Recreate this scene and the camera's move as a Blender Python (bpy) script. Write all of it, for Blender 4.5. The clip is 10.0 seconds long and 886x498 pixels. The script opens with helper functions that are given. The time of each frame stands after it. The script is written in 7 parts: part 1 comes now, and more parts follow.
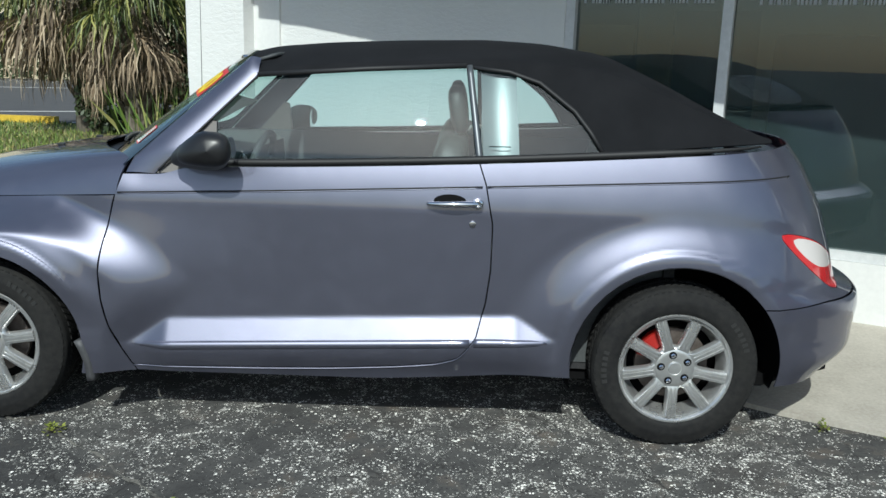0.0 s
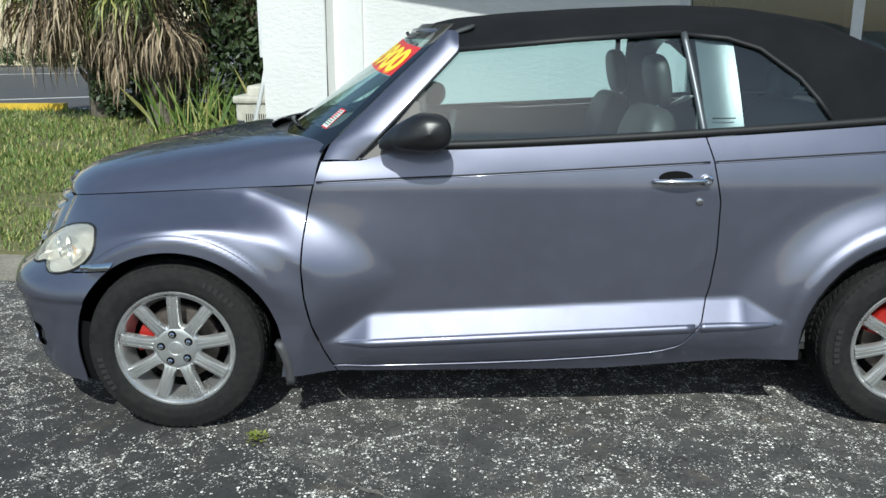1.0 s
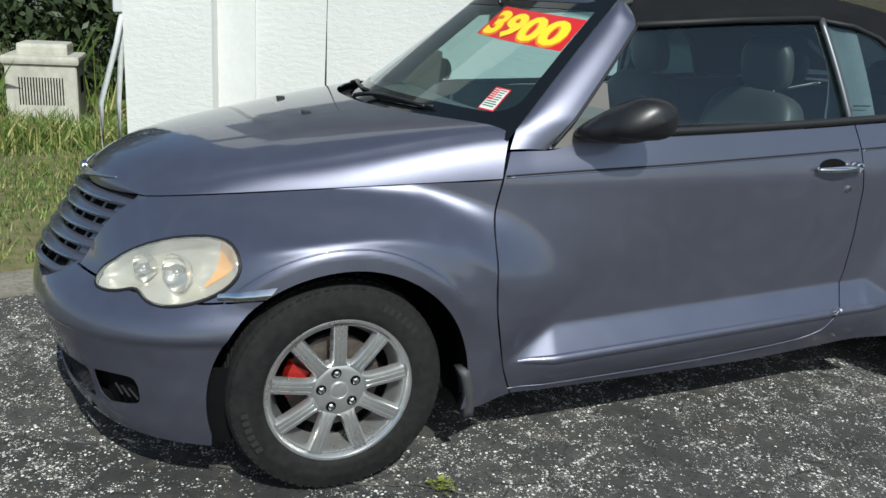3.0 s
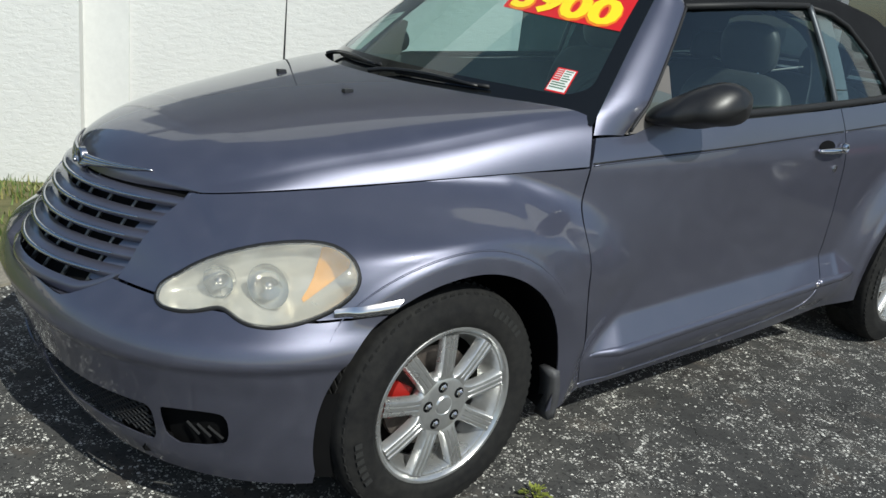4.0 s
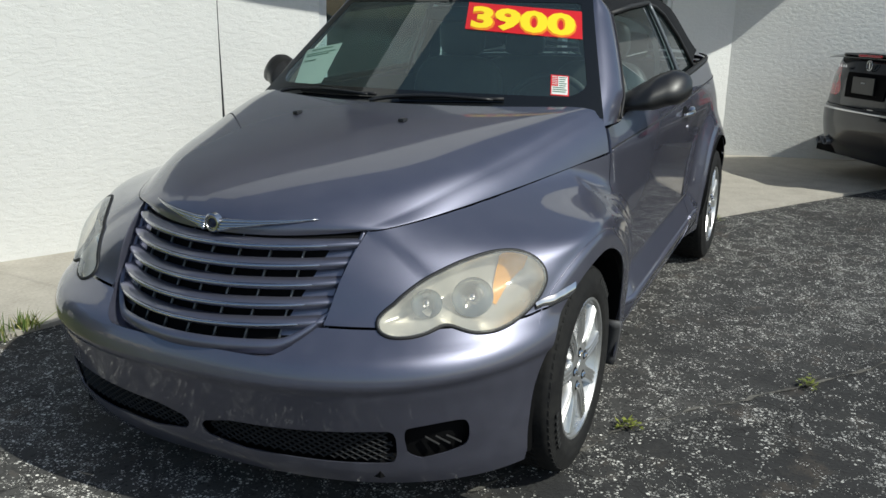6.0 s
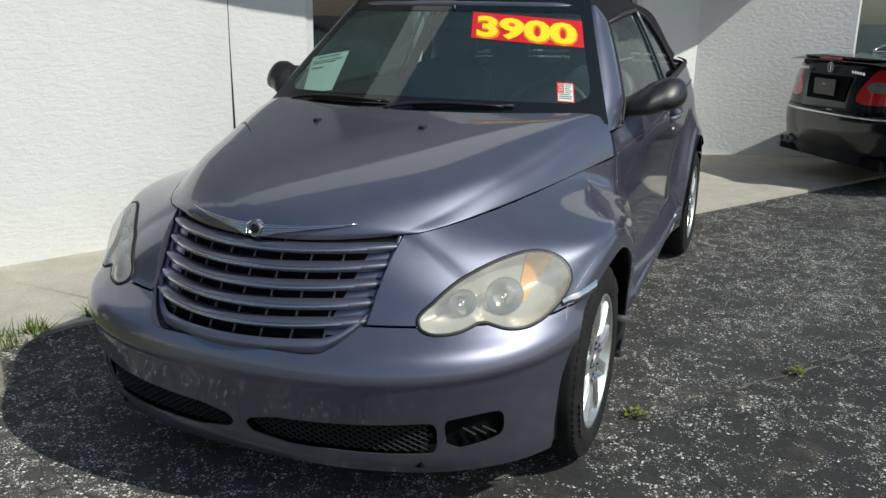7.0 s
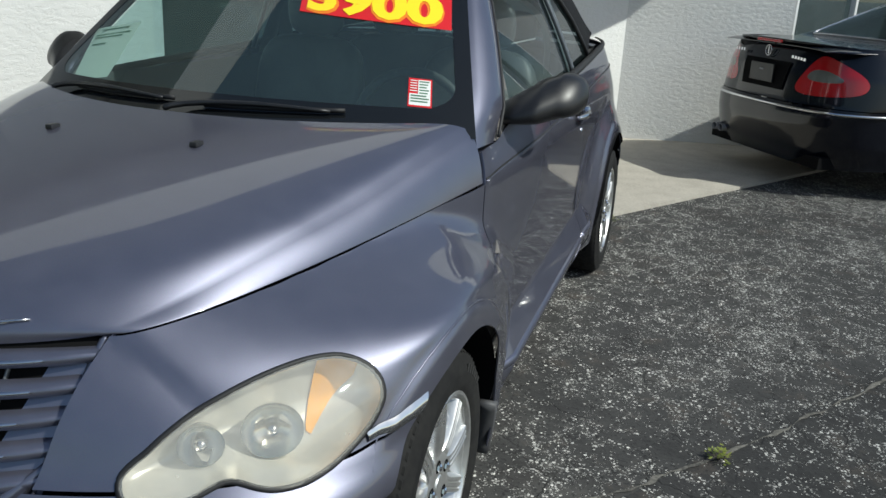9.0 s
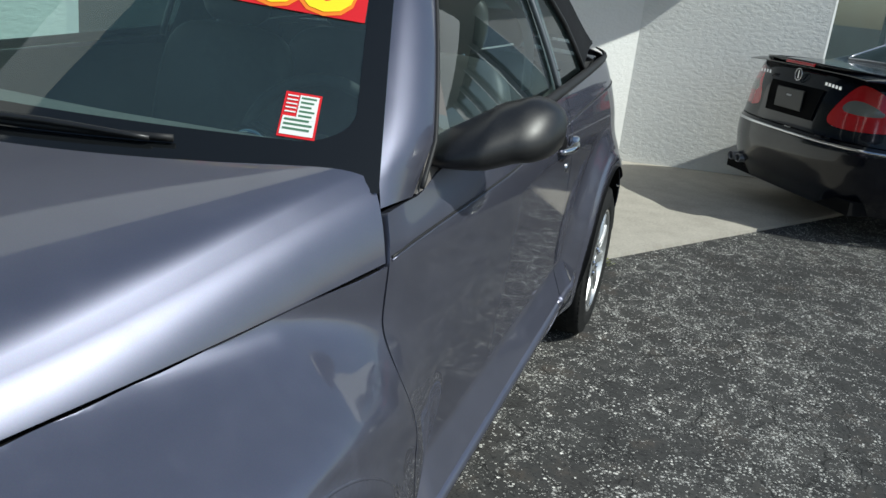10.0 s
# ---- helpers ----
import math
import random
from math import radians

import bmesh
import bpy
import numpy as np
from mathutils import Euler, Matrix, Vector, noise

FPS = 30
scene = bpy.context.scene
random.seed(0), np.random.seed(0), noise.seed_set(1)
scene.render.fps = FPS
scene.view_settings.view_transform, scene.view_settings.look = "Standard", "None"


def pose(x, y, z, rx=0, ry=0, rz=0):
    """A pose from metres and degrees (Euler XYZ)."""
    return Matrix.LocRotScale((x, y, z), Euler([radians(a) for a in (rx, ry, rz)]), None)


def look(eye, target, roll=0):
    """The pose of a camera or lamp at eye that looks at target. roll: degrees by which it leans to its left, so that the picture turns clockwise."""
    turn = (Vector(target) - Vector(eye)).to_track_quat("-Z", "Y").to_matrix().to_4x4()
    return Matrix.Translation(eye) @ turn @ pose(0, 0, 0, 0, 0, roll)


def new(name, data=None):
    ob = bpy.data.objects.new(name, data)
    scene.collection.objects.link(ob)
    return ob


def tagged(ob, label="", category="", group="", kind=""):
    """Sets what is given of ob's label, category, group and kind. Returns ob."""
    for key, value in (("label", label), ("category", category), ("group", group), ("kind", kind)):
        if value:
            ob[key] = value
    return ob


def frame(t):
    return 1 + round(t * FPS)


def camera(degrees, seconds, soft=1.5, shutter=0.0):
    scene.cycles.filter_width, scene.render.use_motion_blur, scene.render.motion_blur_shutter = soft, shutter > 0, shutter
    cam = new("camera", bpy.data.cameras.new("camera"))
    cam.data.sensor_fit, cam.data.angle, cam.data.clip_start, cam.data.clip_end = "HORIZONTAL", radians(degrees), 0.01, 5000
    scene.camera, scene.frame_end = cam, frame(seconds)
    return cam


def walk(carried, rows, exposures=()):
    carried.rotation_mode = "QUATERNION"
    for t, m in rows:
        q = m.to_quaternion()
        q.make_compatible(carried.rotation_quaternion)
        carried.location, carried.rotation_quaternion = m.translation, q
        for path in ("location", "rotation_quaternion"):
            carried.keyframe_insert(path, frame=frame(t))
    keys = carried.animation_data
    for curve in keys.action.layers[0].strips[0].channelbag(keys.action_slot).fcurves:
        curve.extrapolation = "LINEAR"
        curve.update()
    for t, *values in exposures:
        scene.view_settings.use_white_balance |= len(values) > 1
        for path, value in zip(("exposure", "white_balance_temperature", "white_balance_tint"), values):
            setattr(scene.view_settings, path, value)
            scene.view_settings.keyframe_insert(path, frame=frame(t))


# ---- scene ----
cam = camera(55.4, 10.0)
PATH = [
    (0, (0.488, -3.836, 1.423), (0.449, -1.887, 0.979), 1.8),
    (0.5, (0.078, -3.752, 1.393), (0.033, -1.802, 0.949), 0.1),
    (1, (-0.379, -3.646, 1.407), (-0.364, -1.711, 0.902), -0.1),
    (1.5, (-0.802, -3.567, 1.337), (-0.469, -1.654, 0.86), 0.8),
    (2, (-1.183, -3.361, 1.381), (-0.695, -1.503, 0.824), 2.2),
    (2.5, (-1.587, -3.166, 1.377), (-0.992, -1.339, 0.821), 2.7),
    (3, (-1.923, -2.909, 1.364), (-1.158, -1.146, 0.807), 3.5),
    (3.2, (-2.066, -2.789, 1.366), (-1.23, -1.059, 0.81), 3.9),
    (4.3, (-2.736, -2.08, 1.281), (-1.397, -0.717, 0.689), 6.8),
    (4.5, (-2.817, -1.988, 1.264), (-1.444, -0.66, 0.675), 6.4),
    (5, (-3.14, -1.833, 1.298), (-1.63, -0.693, 0.648), 4.0),
    (5.5, (-3.377, -1.579, 1.281), (-1.722, -0.615, 0.705), 3.0),
    (6, (-3.608, -1.436, 1.315), (-1.86, -0.622, 0.784), 0.9),
    (6.2, (-3.712, -1.386, 1.346), (-1.945, -0.613, 0.818), 0.3),
    (7.3, (-3.801, -1.277, 1.357), (-2.008, -0.576, 0.815), 1.3),
    (7.5, (-3.74, -1.26, 1.353), (-1.944, -0.572, 0.804), 1.5),
    (8, (-3.514, -1.235, 1.347), (-1.712, -0.578, 0.783), 1.9),
    (8.5, (-3.253, -1.227, 1.378), (-1.437, -0.633, 0.785), 2.2),
    (9, (-2.866, -1.293, 1.385), (-1.05, -0.722, 0.772), 3.1),
    (9.5, (-2.462, -1.29, 1.365), (-0.637, -0.732, 0.768), 4.5),
    (10, (-2.032, -1.23, 1.34), (-0.217, -0.652, 0.731), 6.5),
]
walk(cam, [(t, look(eye, target, roll)) for t, eye, target, roll in PATH], [(0, 0.13, 5900, 0), (1.5, 0.28, 5950, 0), (2.5, 0.15, 6000, 1), (5, -0.05, 6250, 3), (8, 0.0, 6250, 3), (10, 0.05, 6050, 1)])

# ---- world, sun ----
SUN = Vector((-0.05, -0.70, 0.71)).normalized()
world = bpy.data.worlds.new("world")
scene.world = world
world.use_nodes = True
_n, _l = world.node_tree.nodes, world.node_tree.links
_sky = _n.new("ShaderNodeTexSky")
_sky.sky_type, _sky.sun_disc = "NISHITA", False
_sky.sun_elevation = math.asin(SUN.z)
_sky.sun_rotation = math.atan2(SUN.x, SUN.y)
_sky.air_density, _sky.dust_density, _sky.ozone_density = 1.0, 1.5, 1.0
_n["Background"].inputs[1].default_value = 0.10
_l.new(_sky.outputs[0], _n["Background"].inputs[0])
sun_data = bpy.data.lights.new("sun", "SUN")
sun_data.energy, sun_data.angle, sun_data.color = 4.0, radians(0.53), (1.0, 0.95, 0.87)
sun_lamp = new("sun", sun_data)
sun_lamp.matrix_world = look((0, 0, 30), Vector((0, 0, 30)) - SUN)

# ---- materials ----
def material(name, color, rough=0.5, metal=0.0, coat=0.0, spec=0.5):
    m = bpy.data.materials.new(name)
    m.use_nodes = True
    b = m.node_tree.nodes["Principled BSDF"]
    b.inputs["Base Color"].default_value = (*color, 1)
    b.inputs["Roughness"].default_value = rough
    b.inputs["Metallic"].default_value = metal
    b.inputs["Coat Weight"].default_value = coat
    b.inputs["Coat Roughness"].default_value = 0.03
    b.inputs["Specular IOR Level"].default_value = spec
    m.diffuse_color = (*color, 1)
    return m


def nodes_of(m):
    t = m.node_tree
    return t, t.nodes["Principled BSDF"]


def coords(t, which="Object"):
    return t.nodes.new("ShaderNodeTexCoord").outputs[which]


def noise_tex(t, vec, scale, detail=4.0, rough=0.6, stretch=None):
    if stretch:
        mp = t.nodes.new("ShaderNodeMapping")
        mp.inputs["Scale"].default_value = stretch
        t.links.new(vec, mp.inputs["Vector"])
        vec = mp.outputs[0]
    n = t.nodes.new("ShaderNodeTexNoise")
    n.inputs["Scale"].default_value, n.inputs["Detail"].default_value, n.inputs["Roughness"].default_value = scale, detail, rough
    t.links.new(vec, n.inputs["Vector"])
    return n.outputs["Fac"]


def voronoi(t, vec, scale, feature="F1", out="Distance"):
    n = t.nodes.new("ShaderNodeTexVoronoi")
    n.feature = feature
    n.inputs["Scale"].default_value = scale
    t.links.new(vec, n.inputs["Vector"])
    return n.outputs[out]


def ramp(t, fac, stops):
    r = t.nodes.new("ShaderNodeValToRGB")
    while len(r.color_ramp.elements) < len(stops):
        r.color_ramp.elements.new(0.5)
    for e, (p, c) in zip(r.color_ramp.elements, stops):
        e.position = p
        e.color = (*c, 1) if not isinstance(c, (int, float)) else (c, c, c, 1)
    t.links.new(fac, r.inputs[0])
    return r.outputs[0]


def mixc(t, fac, a, b, mode="MIX"):
    n = t.nodes.new("ShaderNodeMix")
    n.data_type, n.blend_type = "RGBA", mode
    for sock, v in ((n.inputs[0], fac), (n.inputs[6], a), (n.inputs[7], b)):
        if isinstance(v, (int, float)):
            sock.default_value = v
        elif isinstance(v, tuple):
            sock.default_value = (*v, 1)
        else:
            t.links.new(v, sock)
    return n.outputs[2]


def maths(t, op, a, b=0.0):
    n = t.nodes.new("ShaderNodeMath")
    n.operation = op
    for sock, v in zip(n.inputs, (a, b)):
        if isinstance(v, (int, float)):
            sock.default_value = v
        else:
            t.links.new(v, sock)
    return n.outputs[0]


def bump(t, b, height, strength, distance=0.01, coat=False):
    n = t.nodes.new("ShaderNodeBump")
    n.inputs["Strength"].default_value, n.inputs["Distance"].default_value = strength, distance
    t.links.new(height, n.inputs["Height"])
    t.links.new(n.outputs[0], b.inputs["Normal"])


def speckled(m, scale, lo, hi, amount=1.0, bump_s=0.0, bump_d=0.002, rough=None):
    """Two scales of colour variation between lo and hi, with fine relief."""
    t, b = nodes_of(m)
    v = coords(t)
    f1, f2 = noise_tex(t, v, scale, 6), noise_tex(t, v, scale * 0.09, 3)
    mix = maths(t, "ADD", maths(t, "MULTIPLY", f1, 0.55), maths(t, "MULTIPLY", f2, 0.45))
    t.links.new(ramp(t, mix, [(0.35, lo), (0.65, hi)]), b.inputs["Base Color"])
    if bump_s:
        bump(t, b, f1, bump_s, bump_d)
    if rough:
        t.links.new(ramp(t, f2, [(0.3, rough[0]), (0.7, rough[1])]), b.inputs["Roughness"])
    return m


def sheen(t, f0):
    """Gloss that grows towards grazing angles, alike on both faces of a sheet."""
    lw = t.nodes.new("ShaderNodeLayerWeight")
    lw.inputs[0].default_value = 0.5
    return maths(t, "ADD", maths(t, "MULTIPLY", maths(t, "POWER", lw.outputs["Facing"], 5.0), 1.0 - f0), f0)


def make_paint():
    """Metallic base coat with a short-tailed sheen under a sharp clear coat."""
    m = bpy.data.materials.new("car_paint")
    m.use_nodes = True
    t = m.node_tree
    t.nodes.remove(t.nodes["Principled BSDF"])
    v = coords(t)
    flake = voronoi(t, v, 900, out="Color")
    dust_and_veil = noise_tex(t, v, 3.0, 5)
    grime = noise_tex(t, v, 17.0, 6, 0.7)
    col = mixc(t, 0.06, (0.152, 0.156, 0.208), flake, "SOFT_LIGHT")
    col = mixc(t, maths(t, "MULTIPLY", dust_and_veil, 0.06), col, (0.30, 0.29, 0.28))
    gl = t.nodes.new("ShaderNodeBsdfAnisotropic")
    gl.distribution = "BECKMANN"
    t.links.new(col, gl.inputs["Color"])
    t.links.new(ramp(t, dust_and_veil, [(0.35, 0.41), (0.7, 0.46)]), gl.inputs["Roughness"])
    df = t.nodes.new("ShaderNodeBsdfDiffuse")
    t.links.new(col, df.inputs["Color"])
    base = t.nodes.new("ShaderNodeMixShader")
    t.links.new(ramp(t, grime, [(0.45, 0.27), (0.72, 0.35)]), base.inputs[0])
    t.links.new(gl.outputs[0], base.inputs[1])
    t.links.new(df.outputs[0], base.inputs[2])
    coat = t.nodes.new("ShaderNodeBsdfAnisotropic")
    coat.inputs["Color"].default_value = (1, 1, 1, 1)
    t.links.new(ramp(t, grime, [(0.4, 0.03), (0.75, 0.10)]), coat.inputs["Roughness"])
    mx = t.nodes.new("ShaderNodeMixShader")
    t.links.new(sheen(t, 0.06), mx.inputs[0])
    t.links.new(base.outputs[0], mx.inputs[1])
    t.links.new(coat.outputs[0], mx.inputs[2])
    t.links.new(mx.outputs[0], t.nodes["Material Output"].inputs[0])
    return m


def make_glass(name, tint, rough=0.0, dust_and_veil=0.05):
    m = bpy.data.materials.new(name)
    m.use_nodes = True
    t = m.node_tree
    t.nodes.remove(t.nodes["Principled BSDF"])
    out = t.nodes["Material Output"]
    tr = t.nodes.new("ShaderNodeBsdfTransparent")
    tr.inputs[0].default_value = (*tint, 1)
    gl = t.nodes.new("ShaderNodeBsdfGlossy")
    gl.inputs["Roughness"].default_value = rough
    gl.inputs[0].default_value = (0.95, 0.97, 1, 1)
    mx = t.nodes.new("ShaderNodeMixShader")
    t.links.new(sheen(t, 0.075), mx.inputs[0])
    t.links.new(tr.outputs[0], mx.inputs[1])
    t.links.new(gl.outputs[0], mx.inputs[2])
    # teal diffuse film: the glass's veil of reflected light, put in as colour
    df = t.nodes.new("ShaderNodeBsdfDiffuse")
    df.inputs[0].default_value = (0.34, 0.52, 0.53, 1)
    m2 = t.nodes.new("ShaderNodeMixShader")
    v = coords(t)
    t.links.new(ramp(t, noise_tex(t, v, 2.5, 4), [(0.3, dust_and_veil * 0.7), (0.75, dust_and_veil * 1.3)]), m2.inputs[0])
    t.links.new(mx.outputs[0], m2.inputs[1])
    t.links.new(df.outputs[0], m2.inputs[2])
    t.links.new(m2.outputs[0], out.inputs[0])
    return m


def make_asphalt():
    m = material("asphalt", (0.045, 0.045, 0.047), 0.9)
    t, b = nodes_of(m)
    v = coords(t)
    warp = t.nodes.new("ShaderNodeVectorMath")
    warp.operation = "ADD"
    nz = t.nodes.new("ShaderNodeTexNoise")
    nz.inputs["Scale"].default_value, nz.inputs["Detail"].default_value = 8.0, 5.0
    t.links.new(v, nz.inputs["Vector"])
    sc = t.nodes.new("ShaderNodeVectorMath")
    sc.operation = "SCALE"
    sc.inputs[3].default_value = 0.022
    t.links.new(nz.outputs["Color"], sc.inputs[0])
    t.links.new(v, warp.inputs[0])
    t.links.new(sc.outputs[0], warp.inputs[1])
    wv = warp.outputs[0]
    patch = noise_tex(t, v, 1.6, 5, 0.65)
    # the pour outside the joint is darker
    sx = t.nodes.new("ShaderNodeSeparateXYZ")
    t.links.new(v, sx.inputs[0])
    side = maths(t, "ADD", maths(t, "MULTIPLY", sx.outputs[0], 0.547), maths(t, "MULTIPLY", sx.outputs[1], 0.837))
    outer = maths(t, "LESS_THAN", side, -1.388)
    mid = noise_tex(t, v, 9.0, 6, 0.75)
    dens = maths(t, "ADD", maths(t, "MULTIPLY", ramp(t, patch, [(0.26, 0.14), (0.74, 0.84)]), 0.55), maths(t, "SUBTRACT", maths(t, "MULTIPLY", mid, 0.60), maths(t, "MULTIPLY", outer, 0.055)))

    # crazed cells: dark cores, pale chips gathered along their edges
    w2 = t.nodes.new("ShaderNodeVectorMath")
    w2.operation = "MULTIPLY_ADD"
    n3 = t.nodes.new("ShaderNodeTexNoise")
    n3.inputs["Scale"].default_value, n3.inputs["Detail"].default_value = 22.0, 4.0
    t.links.new(v, n3.inputs["Vector"])
    t.links.new(n3.outputs["Color"], w2.inputs[0])
    w2.inputs[1].default_value = (0.055, 0.055, 0.055)
    t.links.new(v, w2.inputs[2])
    cell = voronoi(t, w2.outputs[0], 7.5, "DISTANCE_TO_EDGE")
    cell2 = voronoi(t, w2.outputs[0], 19.0, "DISTANCE_TO_EDGE")
    near = maths(t, "ADD", ramp(t, cell, [(0.0, 0.46), (0.07, 0.28), (0.20, 0.0)]), ramp(t, cell2, [(0.0, 0.22), (0.12, 0.0)]))
    near = maths(t, "MULTIPLY", near, ramp(t, patch, [(0.38, 0.35), (0.62, 1.0)]))

    def chips(scale, offset, size):
        col = voronoi(t, wv, scale, out="Color")
        sep = t.nodes.new("ShaderNodeSeparateColor")
        t.links.new(col, sep.inputs[0])
        dist = voronoi(t, wv, scale)
        amount = maths(t, "ADD", maths(t, "MULTIPLY", dens, 0.66), maths(t, "MULTIPLY", near, 1.45))
        on = maths(t, "GREATER_THAN", maths(t, "ADD", sep.outputs[0], amount), offset)
        edge = maths(t, "MULTIPLY", maths(t, "ADD", maths(t, "MULTIPLY", sep.outputs[2], 0.65), 0.35), size)
        return maths(t, "MULTIPLY", on, maths(t, "LESS_THAN", dist, edge)), sep.outputs[1]

    big, tone = chips(90.0, 1.40, 0.56)
    small, tone2 = chips(180.0, 1.38, 0.62)
    base = ramp(t, dens, [(0.36, (0.027, 0.0265, 0.026)), (0.56, (0.048, 0.047, 0.045)), (0.76, (0.078, 0.075, 0.069))])
    stain = noise_tex(t, v, 0.9, 4, 0.7)
    base = mixc(t, ramp(t, stain, [(0.54, 0.0), (0.70, 0.85)]), base, (0.034, 0.029, 0.026))
    base = mixc(t, maths(t, "MULTIPLY", outer, 0.40), base, (0.013, 0.013, 0.0135))
    rust = noise_tex(t, v, 4.5, 5, 0.7)
    base = mixc(t, ramp(t, rust, [(0.56, 0.0), (0.70, 0.6)]), base, (0.085, 0.066, 0.050))
    col = mixc(t, small, base, mixc(t, tone2, (0.10, 0.098, 0.092), (0.66, 0.65, 0.60)))
    col = mixc(t, big, col, mixc(t, tone, (0.12, 0.118, 0.11), (0.84, 0.82, 0.77)))
    # pale veins where the surface has worn through
    vein = maths(t, "MULTIPLY", ramp(t, cell, [(0.0, 1.0), (0.030, 0.0)]), ramp(t, maths(t, "ADD", mid, maths(t, "MULTIPLY", patch, 0.5)), [(0.78, 0.0), (0.96, 0.45)]))
    col = mixc(t, vein, col, (0.46, 0.445, 0.41))
    # small dark pits between the stones
    pit = maths(t, "MULTIPLY", maths(t, "GREATER_THAN", noise_tex(t, v, 75.0, 3, 0.6), 0.61), 0.75)
    col = mixc(t, maths(t, "MULTIPLY", pit, maths(t, "SUBTRACT", 1.0, big)), col, (0.010, 0.010, 0.010))
    # open cracks with dirt in them
    n4 = voronoi(t, w2.outputs[0], 3.4, "DISTANCE_TO_EDGE")
    crack = maths(t, "MULTIPLY", ramp(t, n4, [(0.0, 1.0), (0.018, 0.0)]), ramp(t, patch, [(0.42, 0.0), (0.56, 0.9)]))
    fine = maths(t, "MULTIPLY", ramp(t, cell, [(0.0, 1.0), (0.035, 0.0)]), ramp(t, mid, [(0.44, 0.75), (0.55, 0.0)]))
    crack = maths(t, "MAXIMUM", crack, fine)
    col = mixc(t, crack, col, (0.010, 0.0095, 0.009))
    t.links.new(col, b.inputs["Base Color"])
    mid = maths(t, "SUBTRACT", mid, maths(t, "MULTIPLY", crack, 0.4))
    h = maths(t, "ADD", maths(t, "MULTIPLY", mid, 1.2), maths(t, "ADD", maths(t, "MULTIPLY", big, 0.5), maths(t, "MULTIPLY", small, 0.3)))
    b.inputs["Diffuse Roughness"].default_value = 1.0
    bump(t, b, h, 0.8, 0.012)
    return m


def make_stucco(name, c1, c2):
    m = material(name, c1, 0.85)
    t, b = nodes_of(m)
    v = coords(t)
    n1 = noise_tex(t, v, 30, 4, 0.62, (0.62, 0.62, 1.35))
    n2 = noise_tex(t, v, 90, 3)
    big = noise_tex(t, v, 1.1, 4)
    streak = noise_tex(t, v, 2.0, 5, 0.7, (1, 1, 0.12))
    ridge = ramp(t, n1, [(0.42, 0.0), (0.56, 1.0)])
    bump(t, b, maths(t, "ADD", ridge, maths(t, "MULTIPLY", n2, 0.35)), 0.30, 0.005)
    col = mixc(t, ramp(t, big, [(0.35, 0.0), (0.7, 1.0)]), c1, c2)
    col = mixc(t, ramp(t, streak, [(0.6, 0.0), (0.85, 0.18)]), col, (0.45, 0.44, 0.40))
    t.links.new(col, b.inputs["Base Color"])
    return m


def make_fabric():
    m = material("black_canvas", (0.014, 0.015, 0.017), 0.85)
    t, b = nodes_of(m)
    v = coords(t)
    w = noise_tex(t, v, 420, 2, 0.5, (1, 1, 1))
    d = noise_tex(t, v, 5, 5, 0.65)
    t.links.new(mixc(t, ramp(t, d, [(0.4, 0.0), (0.75, 0.6)]), (0.005, 0.0055, 0.007), (0.013, 0.0135, 0.016)), b.inputs["Base Color"])
    bump(t, b, w, 0.35, 0.001)
    b.inputs["Specular IOR Level"].default_value = 0.2
    return m


def make_rubber():
    m = material("tyre_rubber", (0.022, 0.022, 0.023), 0.7)
    nodes_of(m)[1].inputs["Specular IOR Level"].default_value = 0.22
    return speckled(m, 40, (0.009, 0.009, 0.010), (0.024, 0.0235, 0.022), rough=(0.7, 0.9))


PAINT = make_paint()
CANVAS = make_fabric()
RUBBER = make_rubber()
GLASS = make_glass("clear_glass", (0.68, 0.81, 0.815), dust_and_veil=0.010)
GLASS_WS = make_glass("windshield_glass", (0.62, 0.78, 0.74), dust_and_veil=0.042)
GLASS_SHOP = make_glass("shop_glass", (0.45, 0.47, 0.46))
ASPHALT = make_asphalt()
STUCCO = make_stucco("white_stucco", (0.72, 0.72, 0.70), (0.66, 0.66, 0.645))
SMOOTH_WHITE = speckled(material("white_painted_render", (0.8, 0.8, 0.78), 0.7), 30, (0.66, 0.66, 0.645), (0.73, 0.73, 0.71), bump_s=0.1)
CONCRETE = speckled(material("concrete", (0.42, 0.40, 0.36), 0.9), 60, (0.34, 0.312, 0.268), (0.48, 0.448, 0.388), bump_s=0.25, bump_d=0.003)
BLACK_PLASTIC = speckled(material("black_plastic", (0.012, 0.012, 0.013), 0.38), 150, (0.010, 0.010, 0.011), (0.018, 0.018, 0.019), bump_s=0.04, bump_d=0.001, rough=(0.30, 0.42))
SEAL = material("black_rubber_seal", (0.010, 0.010, 0.011), 0.6)
FRIT = material("black_ceramic_edge", (0.008, 0.009, 0.010), 0.06)
DARK_MESH = material("dark_rough_plastic", (0.012, 0.012, 0.013), 0.75)
DARK = material("dark_underbody", (0.006, 0.006, 0.0065), 0.9, 0.0, 0.0, 0.1)
CHROME = material("chrome", (0.75, 0.75, 0.76), 0.09, 1.0)
DULL_CHROME = material("dull_chrome", (0.58, 0.58, 0.61), 0.22, 1.0)
ALLOY = speckled(material("silver_alloy", (0.55, 0.55, 0.55), 0.32, 0.85), 60, (0.62, 0.62, 0.61), (0.74, 0.74, 0.73), rough=(0.24, 0.38))
STEEL = speckled(material("brake_disc_steel", (0.16, 0.13, 0.11), 0.55, 0.7), 50, (0.10, 0.08, 0.07), (0.22, 0.19, 0.17))
RED_CALIPER = material("red_caliper_paint", (0.33, 0.016, 0.012), 0.4)
GREY_TRIM = material("grey_mirror_trim", (0.15, 0.138, 0.13), 0.6)
